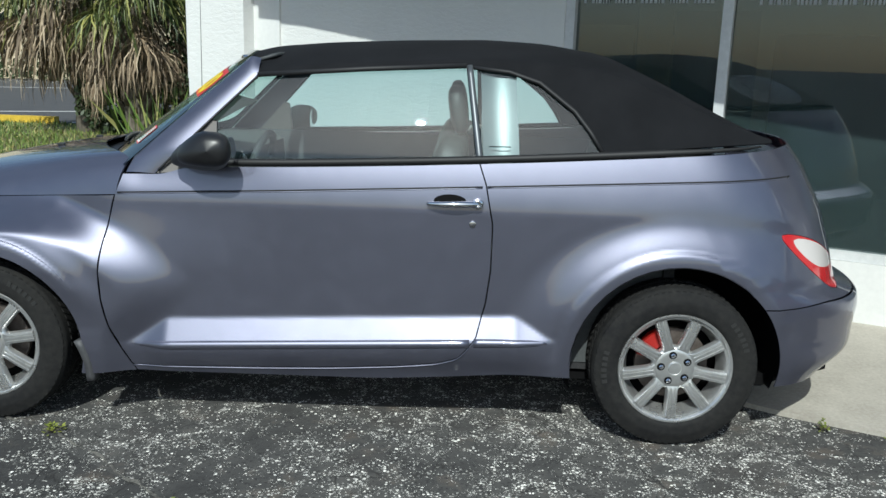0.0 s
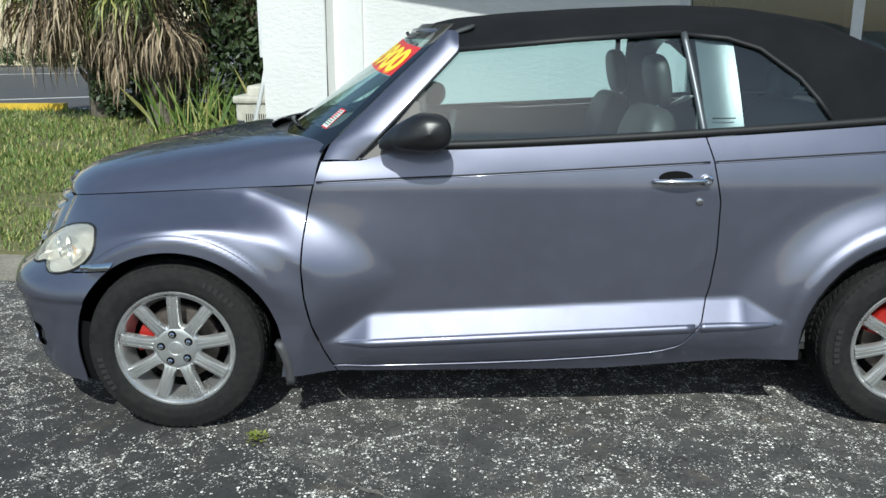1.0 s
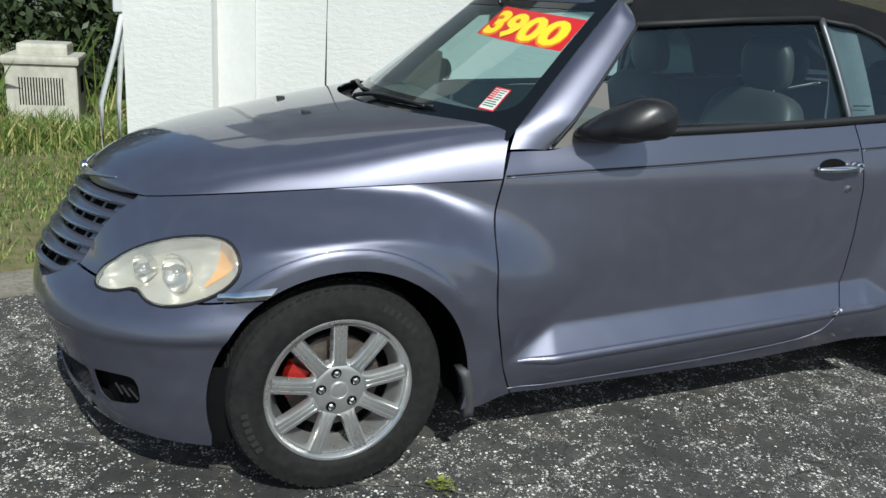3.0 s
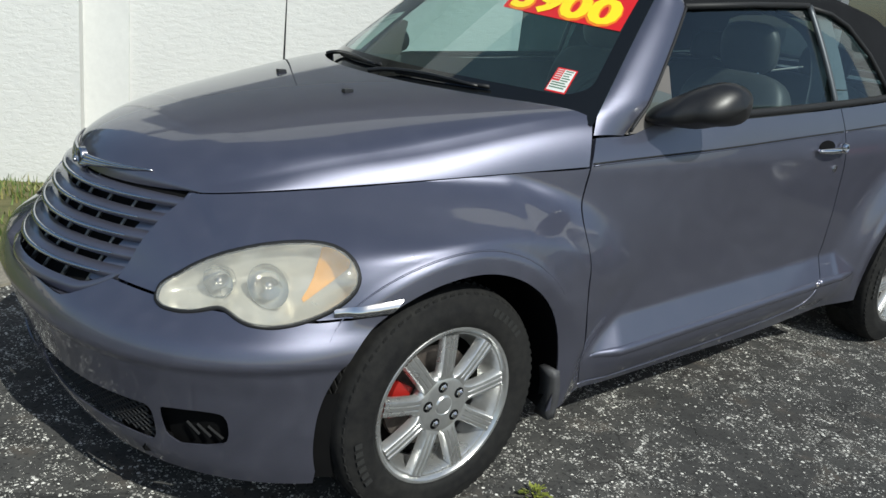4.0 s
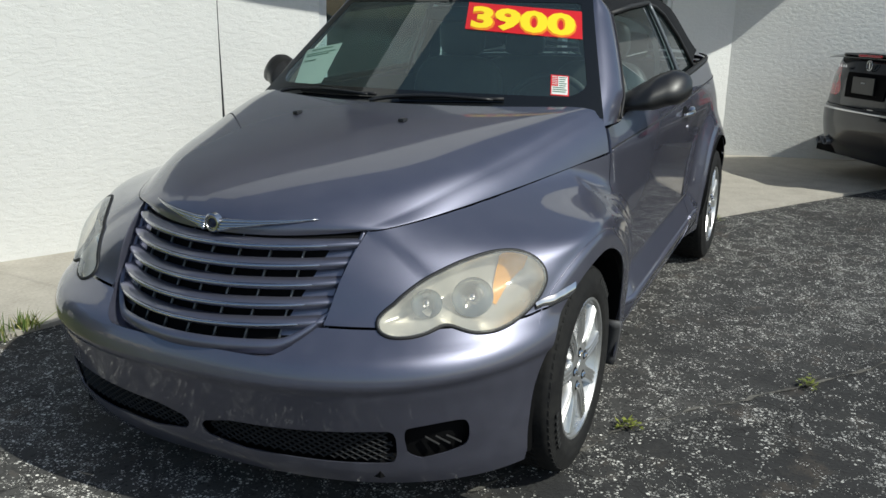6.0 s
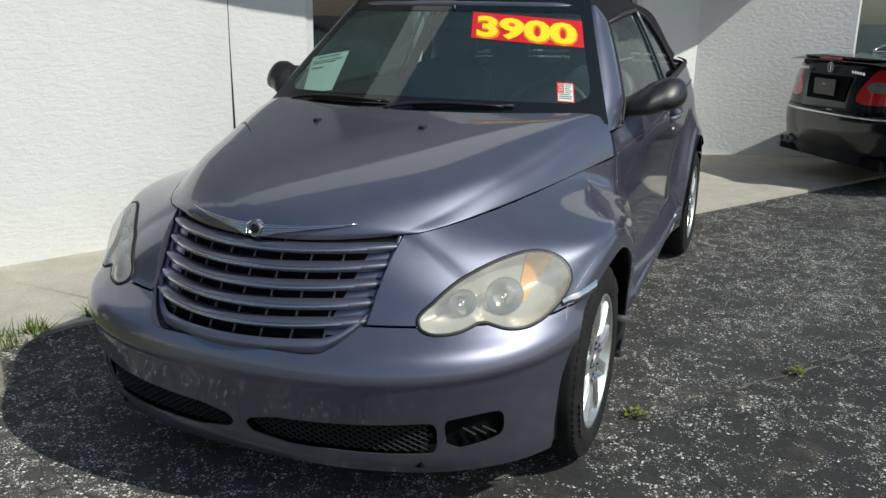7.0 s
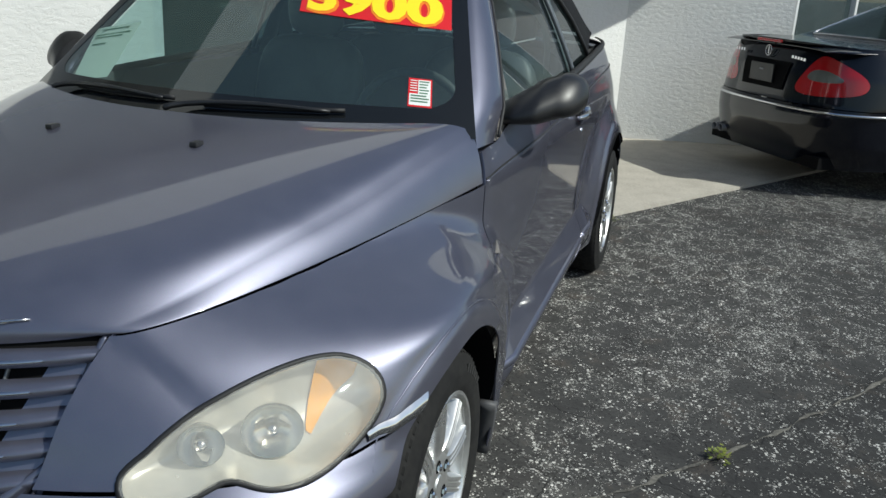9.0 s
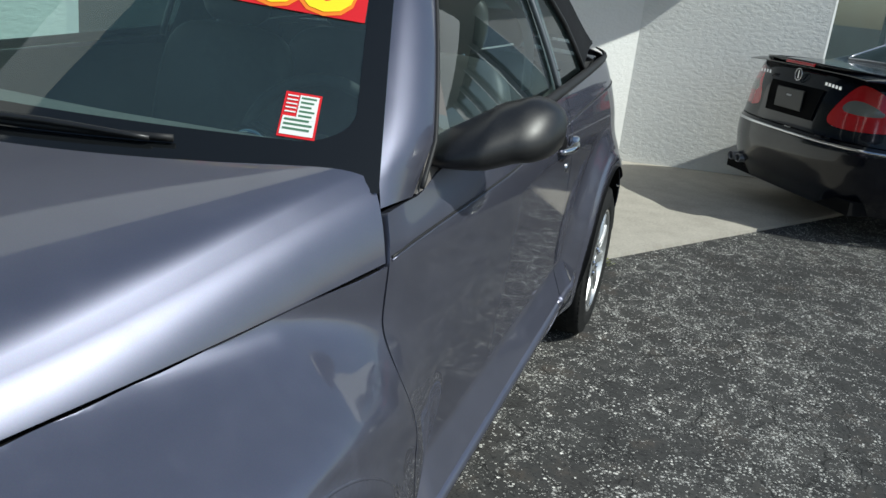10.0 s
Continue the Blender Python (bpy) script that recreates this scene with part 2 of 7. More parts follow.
RED_LENS = material("red_lens", (0.50, 0.008, 0.012), 0.12, 0.0, 1.0)
CLEAR_LENS = material("frosted_clear_lens", (0.62, 0.58, 0.56), 0.18, 0.0, 1.0)
REFLECTOR = speckled(material("dull_reflector", (0.72, 0.72, 0.68), 0.30, 0.45), 9, (0.62, 0.61, 0.56), (0.82, 0.81, 0.77))
REFLECTOR_BRIGHT = material("bright_reflector", (0.78, 0.77, 0.72), 0.16, 1.0)
AMBER = material("amber_lens", (1.0, 0.45, 0.0), 0.25, 0.0, 0.6)
GREY_METAL = material("dull_grey_metal", (0.22, 0.22, 0.24), 0.4, 0.7)
NAVY = material("navy_enamel", (0.02, 0.025, 0.06), 0.3)
DULL_STRIP = material("dull_metal_strip", (0.12, 0.13, 0.14), 0.4, 0.6)
GREY_RUBBER = material("pale_rubber_lettering", (0.019, 0.019, 0.0185), 0.8)


def make_hazed():
    m = make_glass("hazed_lens", (0.97, 0.95, 0.90), 0.04, dust_and_veil=0.0)
    t = m.node_tree
    out = t.nodes["Material Output"]
    old = out.inputs[0].links[0].from_socket
    df = t.nodes.new("ShaderNodeBsdfDiffuse")
    df.inputs[0].default_value = (0.84, 0.83, 0.76, 1)
    v = t.nodes.new("ShaderNodeTexCoord").outputs["Object"]
    haze = ramp(t, noise_tex(t, v, 14, 5), [(0.3, 0.16), (0.75, 0.30)])
    mx = t.nodes.new("ShaderNodeMixShader")
    t.links.new(haze, mx.inputs[0])
    t.links.new(old, mx.inputs[1])
    t.links.new(df.outputs[0], mx.inputs[2])
    t.links.new(mx.outputs[0], out.inputs[0])
    return m


HAZED_LENS = make_hazed()
GRASS_SOIL = speckled(material("grass_soil", (0.09, 0.10, 0.03), 0.95), 14, (0.07, 0.075, 0.025), (0.20, 0.18, 0.085), bump_s=0.4, bump_d=0.02)
YELLOW_PAINT = speckled(material("yellow_kerb_paint", (0.62, 0.42, 0.03), 0.8), 20, (0.50, 0.33, 0.03), (0.70, 0.49, 0.05))
ROAD = speckled(material("far_asphalt", (0.06, 0.06, 0.062), 0.9), 30, (0.055, 0.055, 0.058), (0.085, 0.083, 0.082))
LINE_WHITE = speckled(material("road_line_paint", (0.6, 0.6, 0.58), 0.8), 20, (0.45, 0.45, 0.44), (0.70, 0.70, 0.68))
CREAM = speckled(material("cream_wall", (0.6, 0.52, 0.36), 0.85), 4, (0.56, 0.49, 0.34), (0.64, 0.56, 0.40))
# near-black wall colour stands for the unlit depth of the shop
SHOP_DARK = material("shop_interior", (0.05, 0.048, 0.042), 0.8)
SHOP_TAN = speckled(material("shop_tan", (0.26, 0.225, 0.15), 0.7), 4, (0.22, 0.19, 0.12), (0.30, 0.26, 0.175))
ALU = speckled(material("painted_aluminium", (0.62, 0.63, 0.63), 0.4), 30, (0.55, 0.56, 0.56), (0.68, 0.69, 0.69))
MIRROR = material("mirror", (0.85, 0.86, 0.87), 0.02, 1.0)
GREY_FLAP = speckled(material("grey_flap_plastic", (0.07, 0.07, 0.075), 0.6), 30, (0.05, 0.05, 0.055), (0.085, 0.085, 0.088))
RED_PAPER = material("red_paper", (0.62, 0.015, 0.02), 0.35)
YELLOW_PAPER = material("yellow_paper", (0.95, 0.72, 0.02), 0.35)
ORANGE_PAPER = material("orange_paper", (0.85, 0.22, 0.02), 0.35)
WHITE_PAPER = material("white_paper", (0.75, 0.75, 0.72), 0.5)
DARK_GREEN_INK = material("dark_green_ink", (0.06, 0.16, 0.09), 0.6)
# beige leather brought down to near-black: the cabin's dimness is in the colour
SEAT = speckled(material("darkened_beige_leather", (0.17, 0.175, 0.155), 0.5), 60, (0.034, 0.037, 0.035), (0.056, 0.060, 0.055), bump_s=0.15, bump_d=0.002)
DASH = speckled(material("dark_dash_vinyl", (0.045, 0.05, 0.052), 0.6), 80, (0.035, 0.04, 0.042), (0.06, 0.065, 0.066), bump_s=0.15, bump_d=0.001)
# paler copy of DASH: the top's sunlit tone is put into its colour
DASH_TOP = speckled(material("sunlit_dash_vinyl", (0.11, 0.12, 0.115), 0.65), 80, (0.085, 0.095, 0.09), (0.13, 0.14, 0.135), bump_s=0.15, bump_d=0.001)
CARPET = speckled(material("dark_carpet", (0.03, 0.03, 0.032), 0.95), 120, (0.02, 0.02, 0.022), (0.045, 0.045, 0.047))
SILVER_PAD = speckled(material("satin_silver_vinyl", (0.18, 0.21, 0.215), 0.35, 0.3), 90, (0.12, 0.145, 0.15), (0.16, 0.185, 0.19))
PALE_SHEET = material("pale_paper_sheet", (0.55, 0.62, 0.56), 0.7)
NAVY_PAINT = material("black_navy_paint", (0.004, 0.005, 0.009), 0.20, 0.0, 0.45, 0.25)
SMOKED = material("smoked_lens", (0.20, 0.20, 0.17), 0.15, 0.2, 1.0)
LEAF_GREEN = speckled(material("palm_leaf_green", (0.09, 0.13, 0.03), 0.5), 3, (0.045, 0.07, 0.016), (0.22, 0.235, 0.06))
LEAF_DEAD = speckled(material("dead_palm_leaf", (0.30, 0.22, 0.12), 0.7), 3, (0.20, 0.145, 0.08), (0.42, 0.32, 0.19))
LEAF_DARK = speckled(material("dark_leaf", (0.03, 0.05, 0.02), 0.55), 5, (0.018, 0.032, 0.012), (0.06, 0.085, 0.03))
for _m, _stops in ((LEAF_GREEN, [(0.0, (0.025, 0.045, 0.012)), (0.5, (0.10, 0.125, 0.03)), (1.0, (0.30, 0.29, 0.08))]), (LEAF_DEAD, [(0.0, (0.10, 0.072, 0.045)), (0.5, (0.27, 0.20, 0.125)), (1.0, (0.48, 0.39, 0.27))])):
    _t, _b = nodes_of(_m)
    _g = _t.nodes.new("ShaderNodeNewGeometry")
    _t.links.new(ramp(_t, _g.outputs["Random Per Island"], _stops), _b.inputs["Base Color"])
BARK = speckled(material("palm_bark", (0.13, 0.11, 0.085), 0.9), 18, (0.07, 0.06, 0.045), (0.21, 0.18, 0.14), bump_s=0.6, bump_d=0.02)
GRASS_BLADE = material("grass_blade", (0.11, 0.15, 0.03), 0.6)
_t, _b = nodes_of(GRASS_BLADE)
_g = _t.nodes.new("ShaderNodeNewGeometry")
_t.links.new(ramp(_t, _g.outputs["Random Per Island"], [(0.0, (0.06, 0.115, 0.02)), (0.6, (0.15, 0.215, 0.04)), (1.0, (0.38, 0.33, 0.13))]), _b.inputs["Base Color"])
BEIGE_METAL = speckled(material("weathered_beige_metal", (0.55, 0.53, 0.45), 0.6), 12, (0.42, 0.40, 0.34), (0.62, 0.60, 0.52))
HEDGE = speckled(material("hedge_leaf", (0.05, 0.08, 0.03), 0.7), 12, (0.03, 0.05, 0.02), (0.08, 0.12, 0.04))
JOINT = speckled(material("crumbled_joint", (0.16, 0.15, 0.13), 0.95), 70, (0.025, 0.024, 0.022), (0.20, 0.19, 0.165), bump_s=0.6, bump_d=0.004)
SAND = speckled(material("pale_sand", (0.40, 0.36, 0.29), 0.95), 50, (0.12, 0.11, 0.09), (0.32, 0.29, 0.235), bump_s=0.5, bump_d=0.004)
SIGN_WHITE = material("white_window_lettering", (0.42, 0.43, 0.44), 0.6)

# ---- mesh helpers ----
def thing(name, label, category, group="", kind="", at=None):
    ob = new(name)
    ob.empty_display_size = 0.2
    if at is not None:
        ob.matrix_basis = at
    return tagged(ob, label, category, group, kind)


def mesh_of(name, V, F, mat, smooth=True):
    me = bpy.data.meshes.new(name)
    me.from_pydata([tuple(map(float, p)) for p in V], [], [tuple(int(i) for i in f) for f in F])
    me.validate()
    if smooth:
        me.shade_smooth()
    if mat:
        me.materials.append(mat)
    return me


def area_normals(V, F):
    """Vertex normals weighted by face area, so that slivers don't count."""
    V = np.asarray(V, float)
    N = np.zeros_like(V)
    by_size = {}
    for f in F:
        by_size.setdefault(len(f), []).append(f)
    for k, fs in by_size.items():
        I = np.array(fs, int)
        P = V[I]
        n = sum(np.cross(P[:, j] - P[:, 0], P[:, j + 1] - P[:, 0]) for j in range(1, k - 1))
        for j in range(k):
            np.add.at(N, I[:, j], n)
    L = np.linalg.norm(N, axis=1, keepdims=True)
    return np.where(L > 1e-12, N / np.maximum(L, 1e-12), np.array([0, 0, 1.0]))


def flanged(V, F, t):
    """Turns the open edges of a sheet inwards by t."""
    V = np.asarray(V, float)
    N = area_normals(V, F)
    count = {}
    for f in F:
        f = list(f)
        for a, b in zip(f, f[1:] + f[:1]):
            k = (min(a, b), max(a, b))
            count[k] = (count.get(k, (0,))[0] + 1, a, b)
    edge = [(a, b) for n, a, b in count.values() if n == 1]
    ids = sorted({i for e in edge for i in e})
    at = {i: k for k, i in enumerate(ids)}
    n0, m = len(V), len(ids)
    W = np.concatenate([V, V[ids], V[ids] - t * N[ids]])
    G = [list(f) for f in F] + [[n0 + at[b], n0 + at[a], n0 + m + at[a], n0 + m + at[b]] for a, b in edge]
    return W, G


def vpart(name, VF, mat, parent, label="", smooth=True, solid=0.0, sharp=None):
    """One mesh object from vertices and faces, under a thing or a part. solid: depth of the turned-in edge of a sheet."""
    V, F = VF
    if solid:
        V, F = flanged(V, F, solid)
    ob = new(name, mesh_of(name, V, F, mat, smooth))
    if solid and len(ob.data.vertices) == len(V):
        ob.data.normals_split_custom_set_from_vertices(area_normals(V, F).tolist())
    if sharp:
        ob.data.set_sharp_from_angle(angle=radians(sharp))
    if parent is not None:
        ob.parent = parent
    if label:
        tagged(ob, label)
    return ob


def part(name, bm, mat, parent, label="", smooth=False, sharp=None):
    me = bpy.data.meshes.new(name)
    bm.to_mesh(me)
    bm.free()
    if smooth:
        me.shade_smooth()
        if sharp:
            me.set_sharp_from_angle(angle=radians(sharp))
    me.materials.append(mat)
    ob = new(name, me)
    if parent is not None:
        ob.parent = parent
    if label:
        tagged(ob, label)
    return ob


def smooth01(a, b, x):
    t = np.clip((np.asarray(x, float) - a) / (b - a), 0, 1)
    return t * t * (3 - 2 * t)


def gridfaces(nu, nv):
    i, j = np.meshgrid(np.arange(nu - 1), np.arange(nv - 1), indexing="ij")
    a = (i * nv + j).ravel()
    return np.stack([a, a + nv, a + nv + 1, a + 1], 1).tolist()


def grid_surface(us, vs, fn):
    U, Vv = np.meshgrid(us, vs, indexing="ij")
    X, Y, Z = fn(U, Vv)
    X, Y, Z = np.broadcast_arrays(X, Y, Z)
    return np.stack([X.ravel(), Y.ravel(), Z.ravel()], 1), gridfaces(len(us), len(vs))


def clip(VF, values):
    """Keeps the part of a mesh where values > 0; faces that cross are cut."""
    V, F = VF
    V = np.asarray(V, float)
    val = np.asarray(values, float)
    val = np.where(np.abs(val) < 1e-7, 1e-7, val)
    pos = val > 0
    verts, remap, cuts, out = [], {}, {}, []
    used = np.full(len(V), -1)

    def keep(i):
        if used[i] < 0:
            used[i] = len(verts)
            verts.append(V[i])
        return int(used[i])

    def cut(i, j):
        k = (i, j) if i < j else (j, i)
        if k not in cuts:
            s = val[k[0]] / (val[k[0]] - val[k[1]])
            cuts[k] = len(verts)
            verts.append(V[k[0]] + (V[k[1]] - V[k[0]]) * s)
        return cuts[k]

    for f in F:
        n = len(f)
        inside = [pos[i] for i in f]
        if all(inside):
            out.append([keep(i) for i in f])
        elif any(inside):
            g = []
            for k in range(n):
                i, j = f[k], f[(k + 1) % n]
                if pos[i]:
                    g.append(keep(i))
                if pos[i] != pos[j]:
                    g.append(cut(i, j))
            if len(g) >= 3:
                out.append(g)
    return np.array(verts).reshape(-1, 3), out


def clip_by(VF, fn):
    if len(VF[0]) == 0:
        return VF
    V = VF[0]
    return clip(VF, fn(V[:, 0], V[:, 1], V[:, 2]))


def poly_sd(px, py, poly):
    """Signed distance to a closed polygon, positive inside."""
    px, py = np.asarray(px, float), np.asarray(py, float)
    d = np.full(px.shape, 1e9)
    inside = np.zeros(px.shape, bool)
    n = len(poly)
    for k in range(n):
        (x0, y0), (x1, y1) = poly[k], poly[(k + 1) % n]
        ex, ey = x1 - x0, y1 - y0
        t = np.clip(((px - x0) * ex + (py - y0) * ey) / (ex * ex + ey * ey + 1e-12), 0, 1)
        d = np.minimum(d, np.hypot(px - x0 - t * ex, py - y0 - t * ey))
        hit = ((y0 > py) != (y1 > py)) & (px < (x1 - x0) * (py - y0) / (y1 - y0 + 1e-12) + x0)
        inside ^= hit
    return np.where(inside, d, -d)


def rounded(poly, k=3):
    """Chaikin's corner cutting of a closed outline."""
    for _ in range(k):
        q = []
        for a, b in zip(poly, poly[1:] + poly[:1]):
            q += [(0.75 * a[0] + 0.25 * b[0], 0.75 * a[1] + 0.25 * b[1]), (0.25 * a[0] + 0.75 * b[0], 0.25 * a[1] + 0.75 * b[1])]
        poly = q
    return poly


def flip_y(VF):
    V, F = VF
    return np.asarray(V) * np.array([1, -1, 1]), [list(f)[::-1] for f in F]


def join(*meshes):
    V, F, n = [], [], 0
    for v, f in meshes:
        V.append(np.asarray(v))
        F += [[i + n for i in g] for g in f]
        n += len(v)
    return np.concatenate(V), F


def tube(points, radius, sides=8, closed=False, flat=1.0, up=(0, 0, 1)):
    """A tube along points. flat squeezes it along up."""
    P = [Vector(p) for p in points]
    n = len(P)
    R = radius if hasattr(radius, "__len__") else [radius] * n
    V, F = [], []
    upv = Vector(up)
    for i, p in enumerate(P):
        a = P[(i - 1) % n] if (closed or i) else p
        b = P[(i + 1) % n] if (closed or i < n - 1) else p
        d = (b - a).normalized()
        s = d.cross(upv)
        if s.length < 1e-4:
            s = d.cross(Vector((1, 0.1, 0)))
        s.normalize()
        w = s.cross(d).normalized()
        for k in range(sides):
            an = 2 * math.pi * k / sides
            V.append(p + float(R[i]) * (math.cos(an) * s + flat * math.sin(an) * w))
    m = n if closed else n - 1
    for i in range(m):
        for k in range(sides):
            k2 = (k + 1) % sides
            j = (i + 1) % n
            F.append([i * sides + k, i * sides + k2, j * sides + k2, j * sides + k])
    if not closed:
        F.append(list(range(sides))[::-1])
        F.append([(n - 1) * sides + k for k in range(sides)])
    return np.array([tuple(v) for v in V]), F


def lathe(profile, segs=48, axis="y"):
    """Turns a profile of (radius, along) round an axis."""
    n = len(profile)
    V, F = [], []
    for i in range(segs):
        a = 2 * math.pi * i / segs
        for r, h in profile:
            c, s = r * math.cos(a), r * math.sin(a)
            V.append((c, h, s) if axis == "y" else (c, s, h) if axis == "z" else (h, c, s))
    for i in range(segs):
        j = (i + 1) % segs
        for k in range(n - 1):
            F.append([i * n + k, i * n + k + 1, j * n + k + 1, j * n + k])
    return np.array(V), F


def box(cx, cy, cz, sx, sy, sz, bevel=0.0, m=None, segs=2):
    bm = bmesh.new()
    bmesh.ops.create_cube(bm, size=1.0, matrix=Matrix.LocRotScale((cx, cy, cz), None, (sx, sy, sz)))
    if bevel:
        bmesh.ops.bevel(bm, geom=bm.edges[:], offset=bevel, segments=segs, profile=0.6, affect="EDGES")
    if m is not None:
        bm.transform(m)
    return bm


def prism(poly, z0, z1):
    """An upright prism over a plan outline."""
    n = len(poly)
    V = [(x, y, z0) for x, y in poly] + [(x, y, z1) for x, y in poly]
    F = [list(range(n))[::-1], list(range(n, 2 * n))] + [[i, (i + 1) % n, n + (i + 1) % n, n + i] for i in range(n)]
    return np.array(V, float), F


def ellipsoid(c, r, nu=16, nv=10, m=None):
    bm = bmesh.new()
    bmesh.ops.create_uvsphere(bm, u_segments=nu, v_segments=nv, radius=1.0, matrix=Matrix.LocRotScale(c, None, r))
    if m is not None:
        bm.transform(m)
    return bm

# ---- setting: ground, slab, building ----
WU, WN = Vector((0.898, -0.440, 0)), Vector((-0.440, -0.898, 0))
W0 = Vector((0.0, 2.186, 0))


def wall_xy(s, d=0.0):
    """Plan point s metres along the facade and d in front of it."""
    p = W0 + WU * s + WN * d
    return p.x, p.y


def wall_block(name, s0, s1, z0, z1, mat, thick=0.2, front=0.0, label="", cat="wall"):
    V, F = prism([wall_xy(s0, front), wall_xy(s1, front), wall_xy(s1, front - thick), wall_xy(s0, front - thick)], z0, z1)
    ob = vpart(name, (V, F), mat, None, smooth=False)
    return tagged(ob, label or "white stucco building wall", cat, kind="structure")


def ground_sheet():
    xs = np.concatenate([[-400, -120, -50, -25], np.linspace(-14, 14, 57), [25, 50, 120, 400]])
    ys = np.concatenate([[-400, -120, -50, -25], np.linspace(-14, 14, 57), [25, 50, 120, 400]])
    V, F = grid_surface(xs, ys, lambda X, Y: (X, Y, 0.0 * X))
    V[:, 2] += np.where(np.hypot(V[:, 0], V[:, 1]) < 14, 0.004 * np.sin(V[:, 0] * 1.7 + 1) * np.cos(V[:, 1] * 1.3), 0) - 0.004
    g = vpart("ground", (V, F), ASPHALT, None)
    tagged(g, "worn dark asphalt with pale shell chips", "asphalt", kind="structure")


ground_sheet()
SLAB_EDGE = [(-1.50, 1.60), (-1.15, 1.52), (0.3, 0.52), (1.86, -0.49), (2.4, -0.76), (3.33, -1.33), (4.6, -2.1), (7.0, -3.6), (9.5, -5.1)]
slab_plan = SLAB_EDGE + [(10.5, -3.2), (5.9, -0.2), (0, 2.6), (-1.18, 2.9), (-1.28, 2.5), (-1.40, 2.0)]
slab = vpart("pavement", prism(slab_plan, -0.05, 0.016), CONCRETE, None, smooth=False)
tagged(slab, "pale concrete apron along the building foot", "pavement", kind="structure")

# facade: left pier, plain wall, shop window over a low wall
ROOF_Z = 3.3
wall_block("wall_main", -1.00, 1.22, 0, ROOF_Z, STUCCO)
wall_block("wall_pier", -1.80, -1.24, 0, ROOF_Z, STUCCO, thick=0.34, front=0.14)
wall_block("wall_strip", -1.24, -1.00, 0, ROOF_Z, SMOOTH_WHITE, thick=0.22, front=0.022, label="smooth white painted corner strip")
wall_block("wall_corner", 4.85, 5.95, 0.36, 2.7, STUCCO)
wall_block("wall_low", 1.22, 5.95, 0, 0.36, SMOOTH_WHITE, label="low white wall under the shop window")
wall_block("wall_back", -1.75, 6.5, 0, ROOF_Z, SHOP_DARK, thick=0.2, front=-5.0, label="back wall of the shop, coloured dark for the dim room")
END0, END1 = Vector((5.24, -0.382, 0)), Vector((5.62, -1.83, 0))
ed = (END1 - END0).normalized()
en = Vector((ed.y, -ed.x, 0))
if en.x > 0:
    en = -en


def end_plan(a, b, d0, d1):
    p = [END0 + ed * a + en * d0, END0 + ed * b + en * d0, END0 + ed * b + en * d1, END0 + ed * a + en * d1]
    return [(q.x, q.y) for q in p]


end_len = (END1 - END0).length
tagged(vpart("wall_end", prism(end_plan(-0.03, end_len, 0, -0.22), 0, ROOF_Z), STUCCO, None, smooth=False), "white stucco return wall of the building", "wall", kind="structure")

# second facade past the return wall
F2 = END1 + WU * 0.02


def f2_xy(s, d=0.0):
    p = END1 + WU * s + WN * d
    return p.x, p.y


def f2_block(name, s0, s1, z0, z1, mat, d0=0.0, d1=-0.2, label=""):
    ob = vpart(name, prism([f2_xy(s0, d0), f2_xy(s1, d0), f2_xy(s1, d1), f2_xy(s0, d1)], z0, z1), mat, None, smooth=False)
    return tagged(ob, label or "white stucco wall", "wall", kind="structure")


f2_block("wall_low_far", 0.0, 6.0, 0, 0.36, SMOOTH_WHITE, label="low white wall under the far shop window")
f2_block("wall_far_end", 6.0, 6.4, 0, ROOF_Z, STUCCO)


def shop_window(name, xy, s0, s1, z0, z1, posts):
    win = thing(name, "large shop window in white aluminium frame", "window", kind="structure")
    p0, p1 = xy(s0, -0.06), xy(s1, -0.06)
    V = np.array([(*p0, z0), (*p1, z0), (*p1, z1), (*p0, z1)])
    q0, q1 = xy(s0, -0.066), xy(s1, -0.066)
    V = np.concatenate([V, np.array([(*q0, z0), (*q1, z0), (*q1, z1), (*q0, z1)])])
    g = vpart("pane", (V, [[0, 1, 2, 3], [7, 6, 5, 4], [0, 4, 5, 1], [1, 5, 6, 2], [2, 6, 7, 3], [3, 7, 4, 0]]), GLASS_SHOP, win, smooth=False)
    g.visible_shadow = False
    for s in posts:
        vpart("window_frame", prism([xy(s - 0.03, -0.01), xy(s + 0.03, -0.01), xy(s + 0.03, -0.11), xy(s - 0.03, -0.11)], z0, z1), ALU, win, smooth=False)
    for z in (z0, z1 - 0.06):
        vpart("window_frame", prism([xy(s0, -0.012), xy(s1, -0.012), xy(s1, -0.108), xy(s0, -0.108)], z, z + 0.05), ALU, win, smooth=False)
    return win


shop_window("window_1", wall_xy, 1.22, 4.85, 0.362, 2.7, (1.25, 2.20, 3.5, 4.82))
shop_window("window_2", f2_xy, 0.0, 6.0, 0.362, 2.7, (0.035, 1.5, 3.0, 4.5, 5.96))
wall_block("wall_over_window", 1.22, 5.95, 2.7, ROOF_Z, STUCCO)
f2_block("wall_over_far_window", 0.0, 6.0, 2.7, ROOF_Z, STUCCO)
tagged(vpart("floor", prism([wall_xy(-1.7, -0.2), wall_xy(6.4, -0.2), wall_xy(6.4, -5.0), wall_xy(-1.7, -5.0)], 0.02, 0.06), SHOP_TAN, None, smooth=False), "tan shop floor", "floor", kind="structure")
